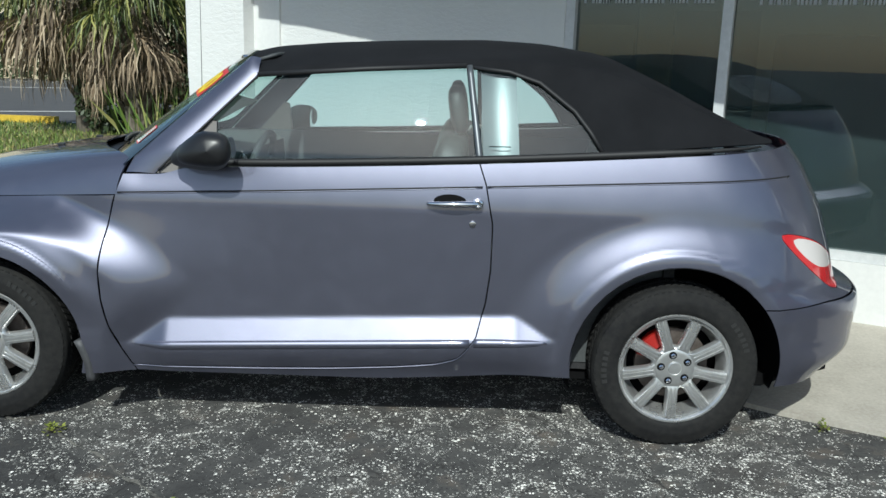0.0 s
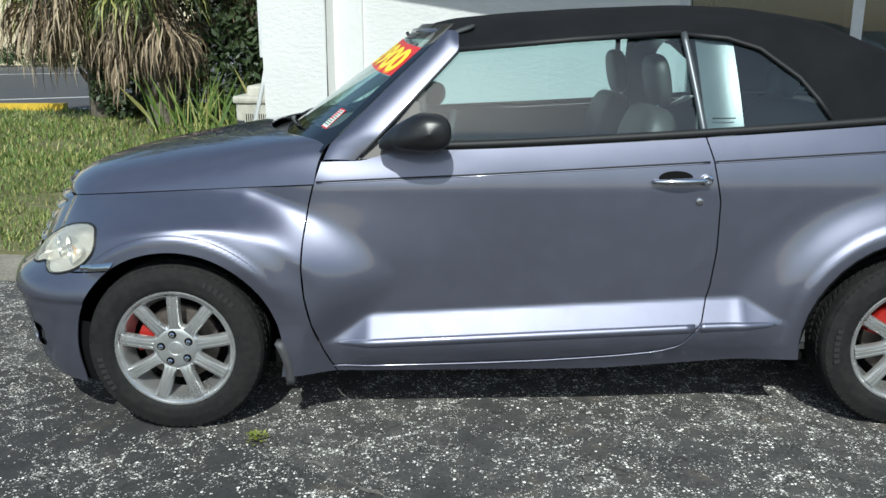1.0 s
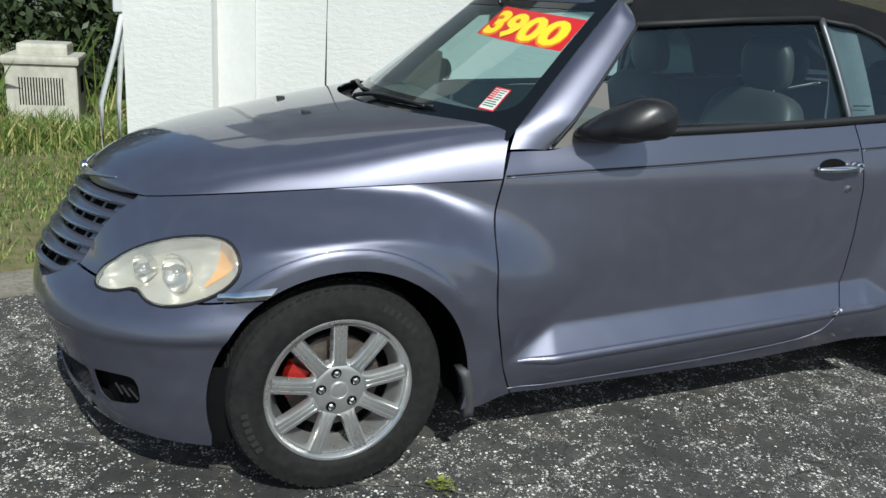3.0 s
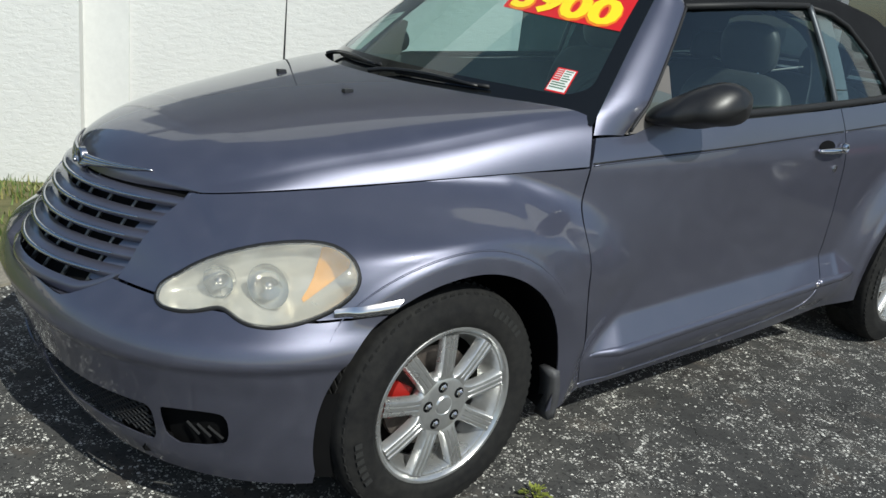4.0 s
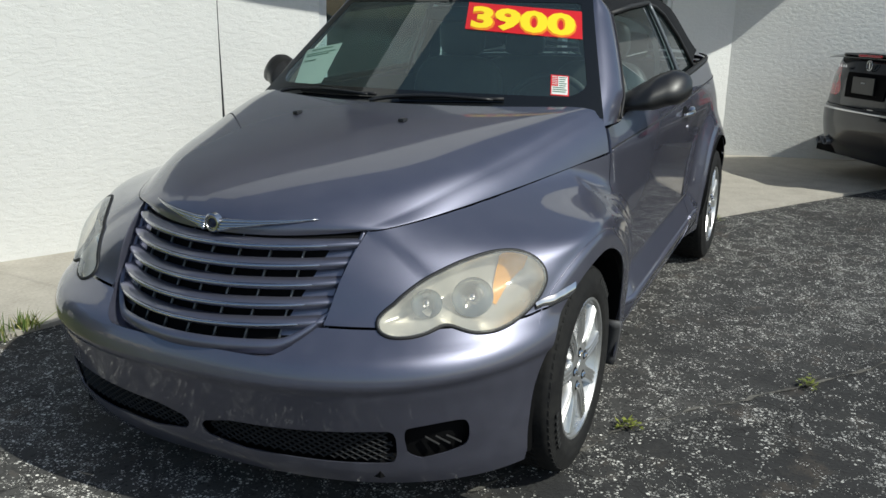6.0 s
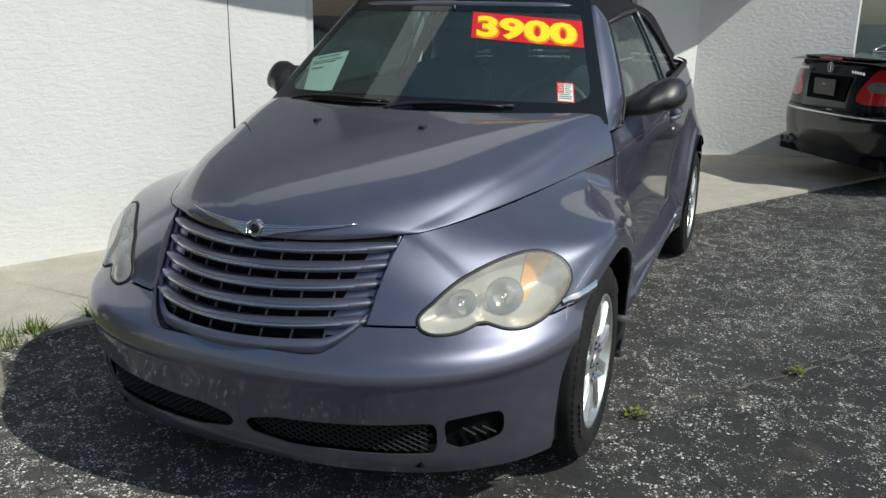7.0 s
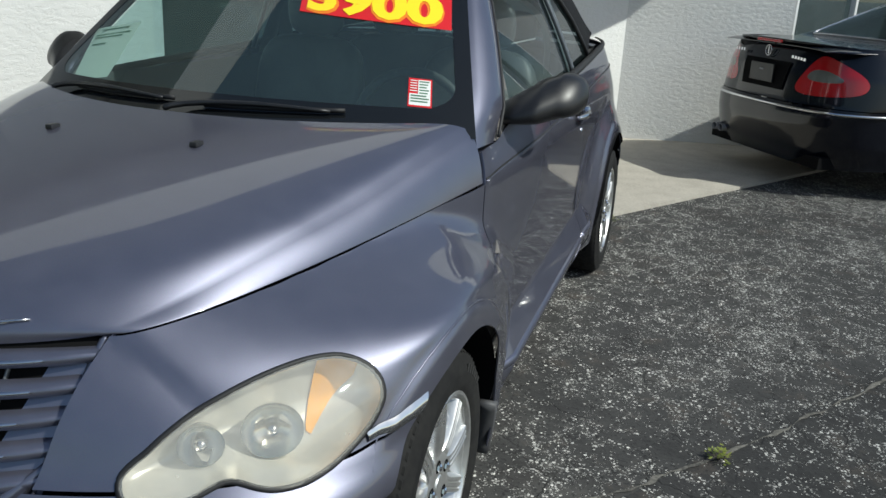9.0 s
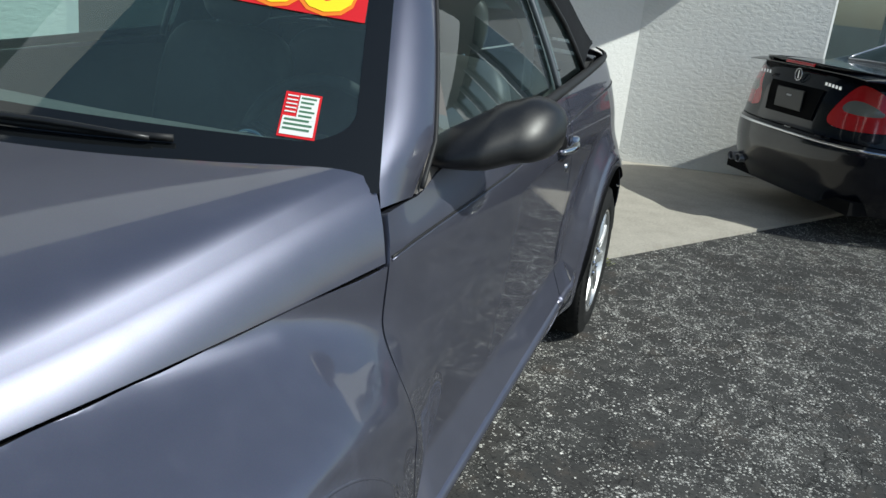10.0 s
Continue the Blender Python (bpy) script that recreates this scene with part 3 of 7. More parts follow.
# roof slab with overhang
roof_plan = [wall_xy(-1.2, 0.80), wall_xy(-0.86, 0.82), wall_xy(-0.84, 0.90), wall_xy(-0.40, 0.93), wall_xy(1.3, 1.15), wall_xy(5.7, 1.58), (5.3, -1.91)]
roof_plan += [f2_xy(0.1, 0.14), f2_xy(6.5, 0.14), f2_xy(6.5, -5.2), wall_xy(-1.8, -5.2), wall_xy(-1.8, 0.22), wall_xy(-1.2, 0.22)]
tagged(vpart("ceiling", prism(roof_plan, 2.62, 3.45), SMOOTH_WHITE, None, smooth=False), "white flat roof with an overhang", "roof", kind="structure")

# ---- the convertible: body surfaces ----
FRONT_X, REAR_X, TYRE_R = -1.308, 1.312, 0.312
ARCH_F, ARCH_R = (-1.295, 0.30, 0.372), (1.312, 0.305, 0.394)


def interp(z, table):
    zs, vs = zip(*table)
    return np.interp(z, zs, vs)


def soft_interp(z, table):
    """Interpolation through a short table, smoothed at the knots."""
    d = 0.02
    return sum(interp(np.asarray(z, float) + k * d, table) for k in (-1, -0.5, 0, 0.5, 1)) / 5


def hood_v(x):
    return np.clip((np.asarray(x, float) + 1.79) / 0.987, 0, 1.1)


def hood_edge_z(x):
    return 0.783 + 0.101 * hood_v(x) ** 0.75


def hood_edge_y(x):
    x = np.asarray(x, float)
    return np.where(x > -1.79, 0.374 + 0.37 * hood_v(x) ** 0.58, 0.374 * np.sqrt(np.clip((x + 1.925) / 0.135, 0, 1)))


def belt_z(x):
    x = np.asarray(x, float)
    return 1.027 + 0.042 * x + 0.013 * x ** 2 - 0.030 * smooth01(-0.50, -0.66, x)


def fender_r(x, z):
    """Distance from the front wheel in a teardrop measure, 1 along the swell's foot."""
    x, z = np.asarray(x, float), np.asarray(z, float)
    return np.hypot((x + 1.31) / np.where(x > -1.31, 0.58 + 0.25 * smooth01(0.30, 0.60, z), 1.1), (z - 0.34) / 0.51)


def door_w(x, z):
    """Half width of the body side with the fender swells and the lower flare."""
    x, z = np.asarray(x, float), np.asarray(z, float)
    w = 0.782 - 0.50 * np.clip(z - 0.86, 0, None) ** 1.5
    w = w - smooth01(-0.1, -0.85, x) * (0.028 * smooth01(0.6, 0.9, z) + 0.016 * smooth01(0.88, 0.98, z))
    w = w - 0.10 * np.clip(0.30 - z, 0, None)
    w = w + (0.066 - 0.012 * smooth01(-0.95, -0.60, x)) * smooth01(1.07, 0.80 - 0.10 * smooth01(-0.98, -0.72, x), fender_r(x, z))
    rr = np.hypot((x - 1.31) / np.where(x < 1.31, 0.60, 0.80), (z - 0.36) / 0.48)
    w = w + 0.037 * smooth01(1.10, 0.70, rr)
    zm = 0.352 + 0.044 * x
    # lower flare: a flat bevel with a crisp upper edge, pointed at both ends
    dz = z - zm
    high = 0.098 * np.clip((x + 0.78) / 0.16, 0, 1) * np.clip((0.86 - x) / 0.16, 0, 1)
    out = np.clip((high - np.clip(dz, 0, None)) / 0.088, 0, 1.05)
    w = w + 0.043 * out * smooth01(-0.17, -0.015, dz)
    for cx, cz, R in (ARCH_F, ARCH_R):
        r = np.hypot(x - cx, z - cz)
        low, high = (0.50, 0.62) if cx < 0 else (0.25, 0.42)
        w = w + 0.010 * smooth01(R + 0.062, R + 0.044, r) * smooth01(low, high, z) + (0.016 if cx < 0 else 0.009) * smooth01(R + 0.16, R + 0.055, r) * smooth01(0.38, 0.55, z)
    return w


X0 = [(0.2, -1.32), (0.8, -1.28)]
XN = [(0.15, -2.00), (0.20, -2.035), (0.27, -2.05), (0.36, -2.075), (0.44, -2.100), (0.50, -2.094), (0.535, -2.072), (0.562, -2.012), (0.60, -1.99), (0.9, -1.98)]
PN = [(0.2, 2.5), (0.5, 2.45), (0.56, 2.25), (0.62, 2.15), (0.8, 2.0)]
X1 = [(0.2, 1.52), (0.6, 1.50), (1.15, 1.25)]
XR = [(0.15, 1.95), (0.25, 2.04), (0.34, 2.16), (0.52, 2.18), (0.575, 2.165), (0.60, 2.06), (0.75, 2.03), (0.90, 1.98), (1.05, 1.90), (1.15, 1.82)]


def body_side(U, Z):
    """The wrap-round body side, y < 0: U 0..1 nose, 1..2 side, 2..3 tail."""
    x0, xn, pn = interp(Z, X0), soft_interp(Z, XN), soft_interp(Z, PN)
    x1, xr = interp(Z, X1), soft_interp(Z, XR)
    phi = np.clip(1 - U, 0, 1) * math.pi / 2
    psi = np.clip(U - 2, 0, 1) * math.pi / 2
    m = np.clip(U - 1, 0, 1)
    zcr = 0.446 + 0.068 * (1 - phi / (math.pi / 2)) ** 2
    dz = Z - zcr
    crease = np.clip(1 - np.where(dz > 0, dz / 0.075, -dz / 0.016), 0, 1) * smooth01(1.12, 1.0, U)
    x = x0 + (x1 - x0) * m
    x = np.where(U < 1, x0 - (x0 - xn + 0.009 * crease) * np.sin(phi) ** (2 / pn), x)
    x = np.where(U > 2, x1 + (xr - x1) * np.sin(psi) ** (2 / 2.7), x)
    fac = np.where(U < 1, np.cos(phi) ** (2 / pn), np.where(U > 2, np.cos(psi) ** (2 / 2.7), 1.0))
    w = (door_w(np.clip(x, -1.62, 1.75), Z) + 0.009 * crease) * fac
    n = 2.1 + 0.9 * smooth01(-1.80, -1.45, x)
    ez, ey = hood_edge_z(x), hood_edge_y(x)
    nose = 1 - np.clip(1 - np.clip((ez - Z) / 0.22, -0.02, 1), 0, 2) ** n
    # the pontoon's shoulder: a hollow under the hood's edge, then the rounded crown
    foot = np.minimum(1.07, fender_r(x, ez))
    bulge = 0.75 * smooth01(-1.06, -1.62, x)
    q = np.clip((foot - fender_r(x, Z)) / (foot - 0.80 + 0.08 * bulge), 0, 1)
    g = (3 * q * q - 2 * q ** 3) * (1 - bulge) + (1 - (1 - q) ** 1.8) * bulge
    to_nose = smooth01(-1.42, -1.80, x)
    g = g + (nose - g) * to_nose
    wf = w + 0.066 * (1 - smooth01(1.07, 0.80, fender_r(x, Z))) * (1 - to_nose)
    inner = ey + 0.08 * np.clip(ez - Z, 0, None) * (1 - to_nose)
    front = inner + (wf - inner) * g
    k = smooth01(-0.70, -1.02, x)
    return x, -(w + (front - w) * k), Z


def body_y(x, z):
    """Y of the near body side, with the tail's narrowing."""
    if x < 1.1:
        return -float(door_w(x, z))
    us = np.linspace(1.6, 2.7, 900)
    X, Y, Z = body_side(us, np.full_like(us, z))
    return float(Y[int(np.argmin(np.abs(X - x)))])


def solid_pair(name, VF, mat, car, label="", solid=0.004, both=True):
    obs = [vpart(name, VF, mat, car, label, solid=solid)]
    if both:
        obs.append(vpart(name, flip_y(VF), mat, car, label, solid=solid))
    return obs


def door_front_x(z):
    z = np.asarray(z)
    return -0.848 + np.where(z > 0.6, 0.50, 0.68) * (z - 0.6) ** 2


DOOR_REAR = [(0.0, 0.25), (0.26, 0.268), (0.411, 0.286), (0.496, 0.314), (0.560, 0.396), (0.592, 0.52), (0.607, 0.652), (0.607, 0.823), (0.578, 0.969), (0.546, 1.06), (0.54, 1.2)]
DOOR = [(float(door_front_x(z)), z) for z in (1.2, 1.1, 1.0, 0.9, 0.8, 0.7, 0.6, 0.5, 0.4, 0.3, 0.228)] + DOOR_REAR
LAMP = rounded([(0.462, 0.580), (0.474, 0.612), (0.53, 0.652), (0.61, 0.688), (0.72, 0.719), (0.84, 0.734), (0.93, 0.721), (0.978, 0.676), (0.962, 0.628), (0.89, 0.580), (0.80, 0.556), (0.72, 0.559), (0.675, 0.574), (0.642, 0.582), (0.61, 0.572), (0.56, 0.558), (0.50, 0.558)], 2)
TAIL = rounded([(1.655, 0.825), (1.76, 0.815), (1.87, 0.775), (1.98, 0.69), (1.985, 0.60), (1.93, 0.595), (1.83, 0.665), (1.735, 0.745)], 2)


def lamp_e(x, y):
    return -y + np.clip(x + 1.87, 0, None) * 0.62


def bumper_line(x):
    return np.where(x < 0, 0.575 + 0.022 * smooth01(-1.69, -1.51, x), 0.570 - 0.02 * smooth01(1.9, 1.7, x))


def build_body(car):
    us = np.concatenate([np.linspace(0, 1, 70)[:-1] , np.linspace(1, 2, 190)[:-1], np.linspace(2, 3, 40)])
    zs = np.linspace(0.165, 1.17, 108)
    full = grid_surface(us, zs, body_side)
    arch = lambda x, y, z: np.minimum(np.hypot(x - ARCH_F[0], np.maximum(z, 0.2) - ARCH_F[1]) - ARCH_F[2], np.hypot(x - ARCH_R[0], np.maximum(z, 0.2) - ARCH_R[1]) - ARCH_R[2])
    body = clip_by(full, arch)
    gap = 0.0025
    dd = lambda x, y, z: poly_sd(x, z, DOOR)
    bl = lambda x, y, z: z - bumper_line(x)
    belt = lambda x, y, z: belt_z(x) - z
    # front fender
    f = clip_by(body, lambda x, y, z: door_front_x(z) - gap - x)
    f = clip_by(f, lambda x, y, z: hood_edge_z(x) - gap - z)
    low = lambda x, y, z: np.maximum(bl(x, y, z) - gap, x + 1.30)
    f = clip_by(f, low)
    f = clip_by(f, lambda x, y, z: np.where(x < -1.5, -poly_sd(lamp_e(x, y), z, LAMP), 1.0))
    f = clip_by(f, lambda x, y, z: np.where(x < -1.6, -y - (0.346 + (z - 0.574) * 0.145), 1.0))
    f = clip_by(f, lambda x, y, z: z - 0.205 + 0.04 * smooth01(-0.9, -1.2, x))
    solid_pair("front_fender", f, PAINT, car)
    # front bumper
    b = clip_by(body, lambda x, y, z: -1.28 - x)
    b = clip_by(b, lambda x, y, z: -bl(x, y, z) - gap)
    b = clip_by(b, lambda x, y, z: np.where(x < -1.5, -poly_sd(lamp_e(x, y), z, LAMP), 1.0))
    b = clip_by(b, lambda x, y, z: np.where((x < -1.6) & (-y < 0.42), 0.515 + 0.075 * np.clip((-y - 0.24) / 0.11, 0, 1) ** 1.8 - z, 1.0))
    lowg = rounded([(0.022, 0.232), (0.022, 0.308), (0.40, 0.326), (0.525, 0.333), (0.545, 0.325), (0.54, 0.24), (0.52, 0.232)], 1)
    fog = rounded([(0.566, 0.240), (0.560, 0.332), (0.575, 0.340), (0.670, 0.352), (0.690, 0.344), (0.690, 0.285), (0.672, 0.262)], 1)
    b = clip_by(b, lambda x, y, z: np.where(x < -1.6, -poly_sd(-y, z, lowg), 1.0))
    b = clip_by(b, lambda x, y, z: np.where(x < -1.6, -poly_sd(-y, z, fog), 1.0))
    bob = vpart("front_bumper", join(b, flip_y(b)), PAINT, car, solid=0.004)
    bob.data.update()
    # dark recess behind the openings, with a diagonal mesh
    inner = clip_by(body, lambda x, y, z: -1.60 - x)
    inner = clip_by(inner, lambda x, y, z: 0.40 - z)
    inner = (inner[0] + np.array([0.055, 0, 0]), inner[1])
    vpart("intake_recess", join(inner, flip_y(inner)), DARK, car)
    gx = lambda y, z: float(np.interp(z, *zip(*XN)) + 0.55 * (1 - (1 - min(abs(y) / 0.80, 0.999) ** 2.45) ** (1 / 2.45))) + 0.022
    mesh_lines = []
    for side in (-1, 1):
        for k in range(-4, 24):
            for sl in (-1, 1):
                pts = []
                for i in range(9):
                    z = 0.235 + 0.095 * i / 8
                    y = 0.02 + k * 0.027 + (sl * (z - 0.28)) * 1.55
                    if 0.03 < y < 0.535:
                        pts.append((gx(y, z), side * y, z))
                if len(pts) > 2:
                    mesh_lines.append(tube(pts, 0.0028, 4))
    vpart("lower_grille_mesh", join(*mesh_lines), DARK_MESH, car, "black diamond mesh", smooth=False)
    for side in (-1, 1):
        slats = []
        for k in range(3):
            y0 = 0.592 + 0.022 * k
            slats.append(tube([(gx(y0, 0.3) + 0.022, side * y0, 0.298), (gx(y0 + 0.032, 0.3) + 0.016, side * (y0 + 0.032), 0.276)], 0.0032, 6))
        back = grid_surface(np.linspace(0.53, 0.715, 10), np.linspace(0.215, 0.375, 6), lambda Y, Z: (np.vectorize(gx)(Y, Z) + 0.030 + 0.05 * np.clip((Y - 0.66) / 0.05, 0, 1) * 0, side * Y, Z))
        vpart("fog_recess", back, DARK, car)
        vpart("fog_lamp_blank", join(*slats), DARK_MESH, car, smooth=False)
    # door
    d = clip_by(body, lambda x, y, z: dd(x, y, z) - gap)
    d = clip_by(d, lambda x, y, z: belt_z(x) - 0.012 - z)
    doors = solid_pair("door", d, PAINT, car, "two-tone blue-grey metallic door", solid=0.02)
    # sill below the door
    s = clip_by(body, lambda x, y, z: np.minimum(x - door_front_x(z) - gap, 0.80 - x))
    s = clip_by(s, lambda x, y, z: -dd(x, y, z) - gap)
    s = clip_by(s, lambda x, y, z: 0.40 - z)
    s = clip_by(s, lambda x, y, z: z - (0.205 + 0.045 * smooth01(0.1, 0.9, x)))
    s = clip_by(s, lambda x, y, z: 0.26 + 0.02 * (x - 0.2) - z + 2 * smooth01(0.2, 0.4, x))
    solid_pair("sill", s, PAINT, car)
    # rear quarter
    q = clip_by(body, lambda x, y, z: x - 0.20)
    q = clip_by(q, lambda x, y, z: -dd(x, y, z) - gap)
    q = clip_by(q, lambda x, y, z: np.maximum(x - 0.8, np.minimum(z - 0.40, x - 0.5)))
    q = clip_by(q, lambda x, y, z: np.maximum(bl(x, y, z) - gap, 1.45 - x))
    q = clip_by(q, lambda x, y, z: belt_z(x) - 0.012 - z)
    q = clip_by(q, lambda x, y, z: z - (0.205 + 0.045 * smooth01(0.1, 0.9, x)))
    q = clip_by(q, lambda x, y, z: np.where(x > 1.5, -poly_sd(x, z, TAIL), 1.0))
    solid_pair("quarter_panel", q, PAINT, car)
    # rear bumper, a little proud
    rb = clip_by(body, lambda x, y, z: x - 1.42)
    rb = clip_by(rb, lambda x, y, z: -bl(x, y, z) - gap)
    rb = clip_by(rb, lambda x, y, z: z - 0.24)
    rb = join(rb, flip_y(rb))
    vpart("rear_bumper", rb, PAINT, car, solid=0.004)
    # tail lamps
    tl = clip_by(body, lambda x, y, z: np.where(x > 1.5, poly_sd(x, z, TAIL) - 0.002, -1.0))
    clear = rounded([(1.71, 0.80), (1.78, 0.80), (1.88, 0.765), (1.972, 0.685), (1.92, 0.672), (1.82, 0.70)], 2)
    for flip in (False, True):
        red = clip_by(tl, lambda x, y, z: -poly_sd(x, z, clear))
        clr = clip_by(tl, lambda x, y, z: poly_sd(x, z, clear))
        if flip:
            red, clr = flip_y(red), flip_y(clr)
        lamp = vpart("tail_lamp", red, RED_LENS, car, "red tail lamp lens", solid=0.006)
        vpart("reverse_lens", clr, CLEAR_LENS, lamp, "clear reversing lens", solid=0.006)
    build_headlamps(car, full)
    return body, doors


def build_headlamps(car, full):
    z0 = clip_by(full, lambda x, y, z: np.where(x < -1.45, poly_sd(lamp_e(x, y), z, LAMP), -1.0))
    N = len(z0[0])
    sd = poly_sd(lamp_e(z0[0][:, 0], z0[0][:, 1]), z0[0][:, 2], LAMP)
    dome = 0.022 * np.sqrt(np.clip(sd / 0.075, 0, 1))
    out = np.stack([np.full(N, -0.72), np.full(N, -0.62), np.full(N, 0.30)], 1)
    lens = (z0[0] + out * dome[:, None] + out * 0.002, z0[1])
    back = (z0[0] - out * (0.010 + 0.080 * np.sqrt(np.clip(sd / 0.07, 0, 1)))[:, None], z0[1])
    edge = boundary_loop(z0)
    for flip in (False, True):
        fl = flip_y if flip else (lambda m: m)
        unit = vpart("headlamp", fl(back), REFLECTOR, car, "reflector bowl of a clouded headlamp")
        vpart("lens", fl(lens), HAZED_LENS, unit, "clear plastic lens, hazed and yellowed", solid=0.003)
        vpart("lamp_seal", fl(tube(edge, 0.0058, 6, closed=True)), SEAL, unit)
        # the amber wedge fills the outer part of the bowl
        inner_e = lambda z: 0.797 + 0.040 * np.clip((z - 0.56) / 0.17, 0, 1)
        outer_e = lambda z: inner_e(z) + 0.090 * np.clip((z - 0.575) / 0.10, 0, 1)
        amber_band = clip_by((back[0] + out * 0.004, back[1]), lambda x, y, z: np.minimum(np.minimum(lamp_e(x, y) - inner_e(z), outer_e(z) - lamp_e(x, y)), 0.722 - z))
        vpart("turn_signal", fl(amber_band), AMBER, unit, "amber turn signal")
        for e, z, r in ((0.595, 0.620, 0.040), (0.745, 0.640, 0.054)):
            i = int(np.argmin(np.abs(lamp_e(z0[0][:, 0], z0[0][:, 1]) - e) + np.abs(z0[0][:, 2] - z)))
            c = z0[0][i] - out[0] * 0.028
            bowl = lathe([(r, 0.0), (r * 0.97, 0.006), (r * 0.75, 0.030), (r * 0.3, 0.042), (0.001, 0.044)], 24, "x")
            m = Matrix.Translation(c) @ pose(0, 0, 0, 0, 0, 32)
            V = np.array([tuple(m @ Vector(p)) for p in bowl[0]])
            vpart("bulb_bowl", fl((V, bowl[1])), REFLECTOR_BRIGHT, unit)
            bulb = lathe([(0.0, -0.005), (0.010, 0.0), (0.012, 0.012), (0.010, 0.03), (0.001, 0.032)], 14, "x")
            V = np.array([tuple(m @ Vector(p)) for p in bulb[0]])
            vpart("bulb", fl((V, bulb[1])), CHROME, unit)


def boundary_loop(VF):
    """The longest open edge loop of a mesh, as points."""
    V, F = VF
    count = {}
    for f in F:
        for a, b in zip(f, f[1:] + f[:1]):
            k = (min(a, b), max(a, b))
            count[k] = count.get(k, 0) + 1
    nxt = {}
    for (a, b), c in count.items():
        if c == 1:
            nxt.setdefault(a, []).append(b)
            nxt.setdefault(b, []).append(a)
    best, seen = [], set()
    for start in nxt:
        if start in seen:
            continue
        loop, cur, prev = [start], start, None
        seen.add(start)
        while True:
            step = [k for k in nxt[cur] if k != prev and k not in seen]
            if not step:
                break
            prev, cur = cur, step[0]
            seen.add(cur)
            loop.append(cur)
        if len(loop) > len(best):
            best = loop
    P = np.asarray(V)[best]
    for _ in range(2):
        P = 0.25 * np.roll(P, 1, 0) + 0.5 * P + 0.25 * np.roll(P, -1, 0)
    return P


# ---- hood, grille, windshield ----
def hood_point(b, v):
    b, v = np.asarray(b, float), np.asarray(v, float)
    xe = -1.79 + 0.987 * v
    x = (-1.925 + 0.135 * b * b) * (1 - v) + (-1.065 + 0.300 * np.minimum(np.abs(b) / 0.925, 1) ** 2.2 - 0.042 * np.clip((np.abs(b) - 0.925) / 0.075, 0, 1)) * v
    ze, ye = hood_edge_z(xe), hood_edge_y(xe)
    zc = 0.768 + 0.262 * v ** 0.45
    q, r = 3.0 + 11.0 * smooth01(0.0, 0.40, v) + 10.0 * smooth01(0.4, 1.0, v), 1.15 - 0.15 * v
    z = ze + (zc - ze) * np.clip(1 - np.abs(b) ** q, 0, 1) ** (1 / r) * (1 - 0.30 * b * b * (1 - smooth01(0.3, 1.0, v)))
    return x, b * ye, z


def grille_x(y, z):
    return -(1.922 + (0.785 - z) * 0.62) + 0.133 * (np.asarray(y) / 0.36) ** 2


def build_hood(car):
    bs = np.sin(np.linspace(-1, 1, 81) * math.pi / 2)
    vs = np.linspace(0, 1, 84) ** 1.9
    hood = grid_surface(bs, vs, hood_point)
    hood = (hood[0], [f[::-1] for f in hood[1]])
    hob = vpart("hood", hood, PAINT, car, "sloping hood of blue-grey metallic paint", solid=0.006)
    for y in (-0.197, 0.197):
        b, v = y / 0.69, 0.75
        x, _, z = (float(k) for k in hood_point(b, v))
        part("washer_nozzle", box(x, y, z + 0.004, 0.030, 0.020, 0.012, 0.004), BLACK_PLASTIC, hob)
    # dark inner structure under the hood edge
    inner = (hood[0] * np.array([1, 0.985, 1]) - np.array([0, 0, 0.03]), hood[1])
    vpart("engine_bay_panel", inner, DARK, car)


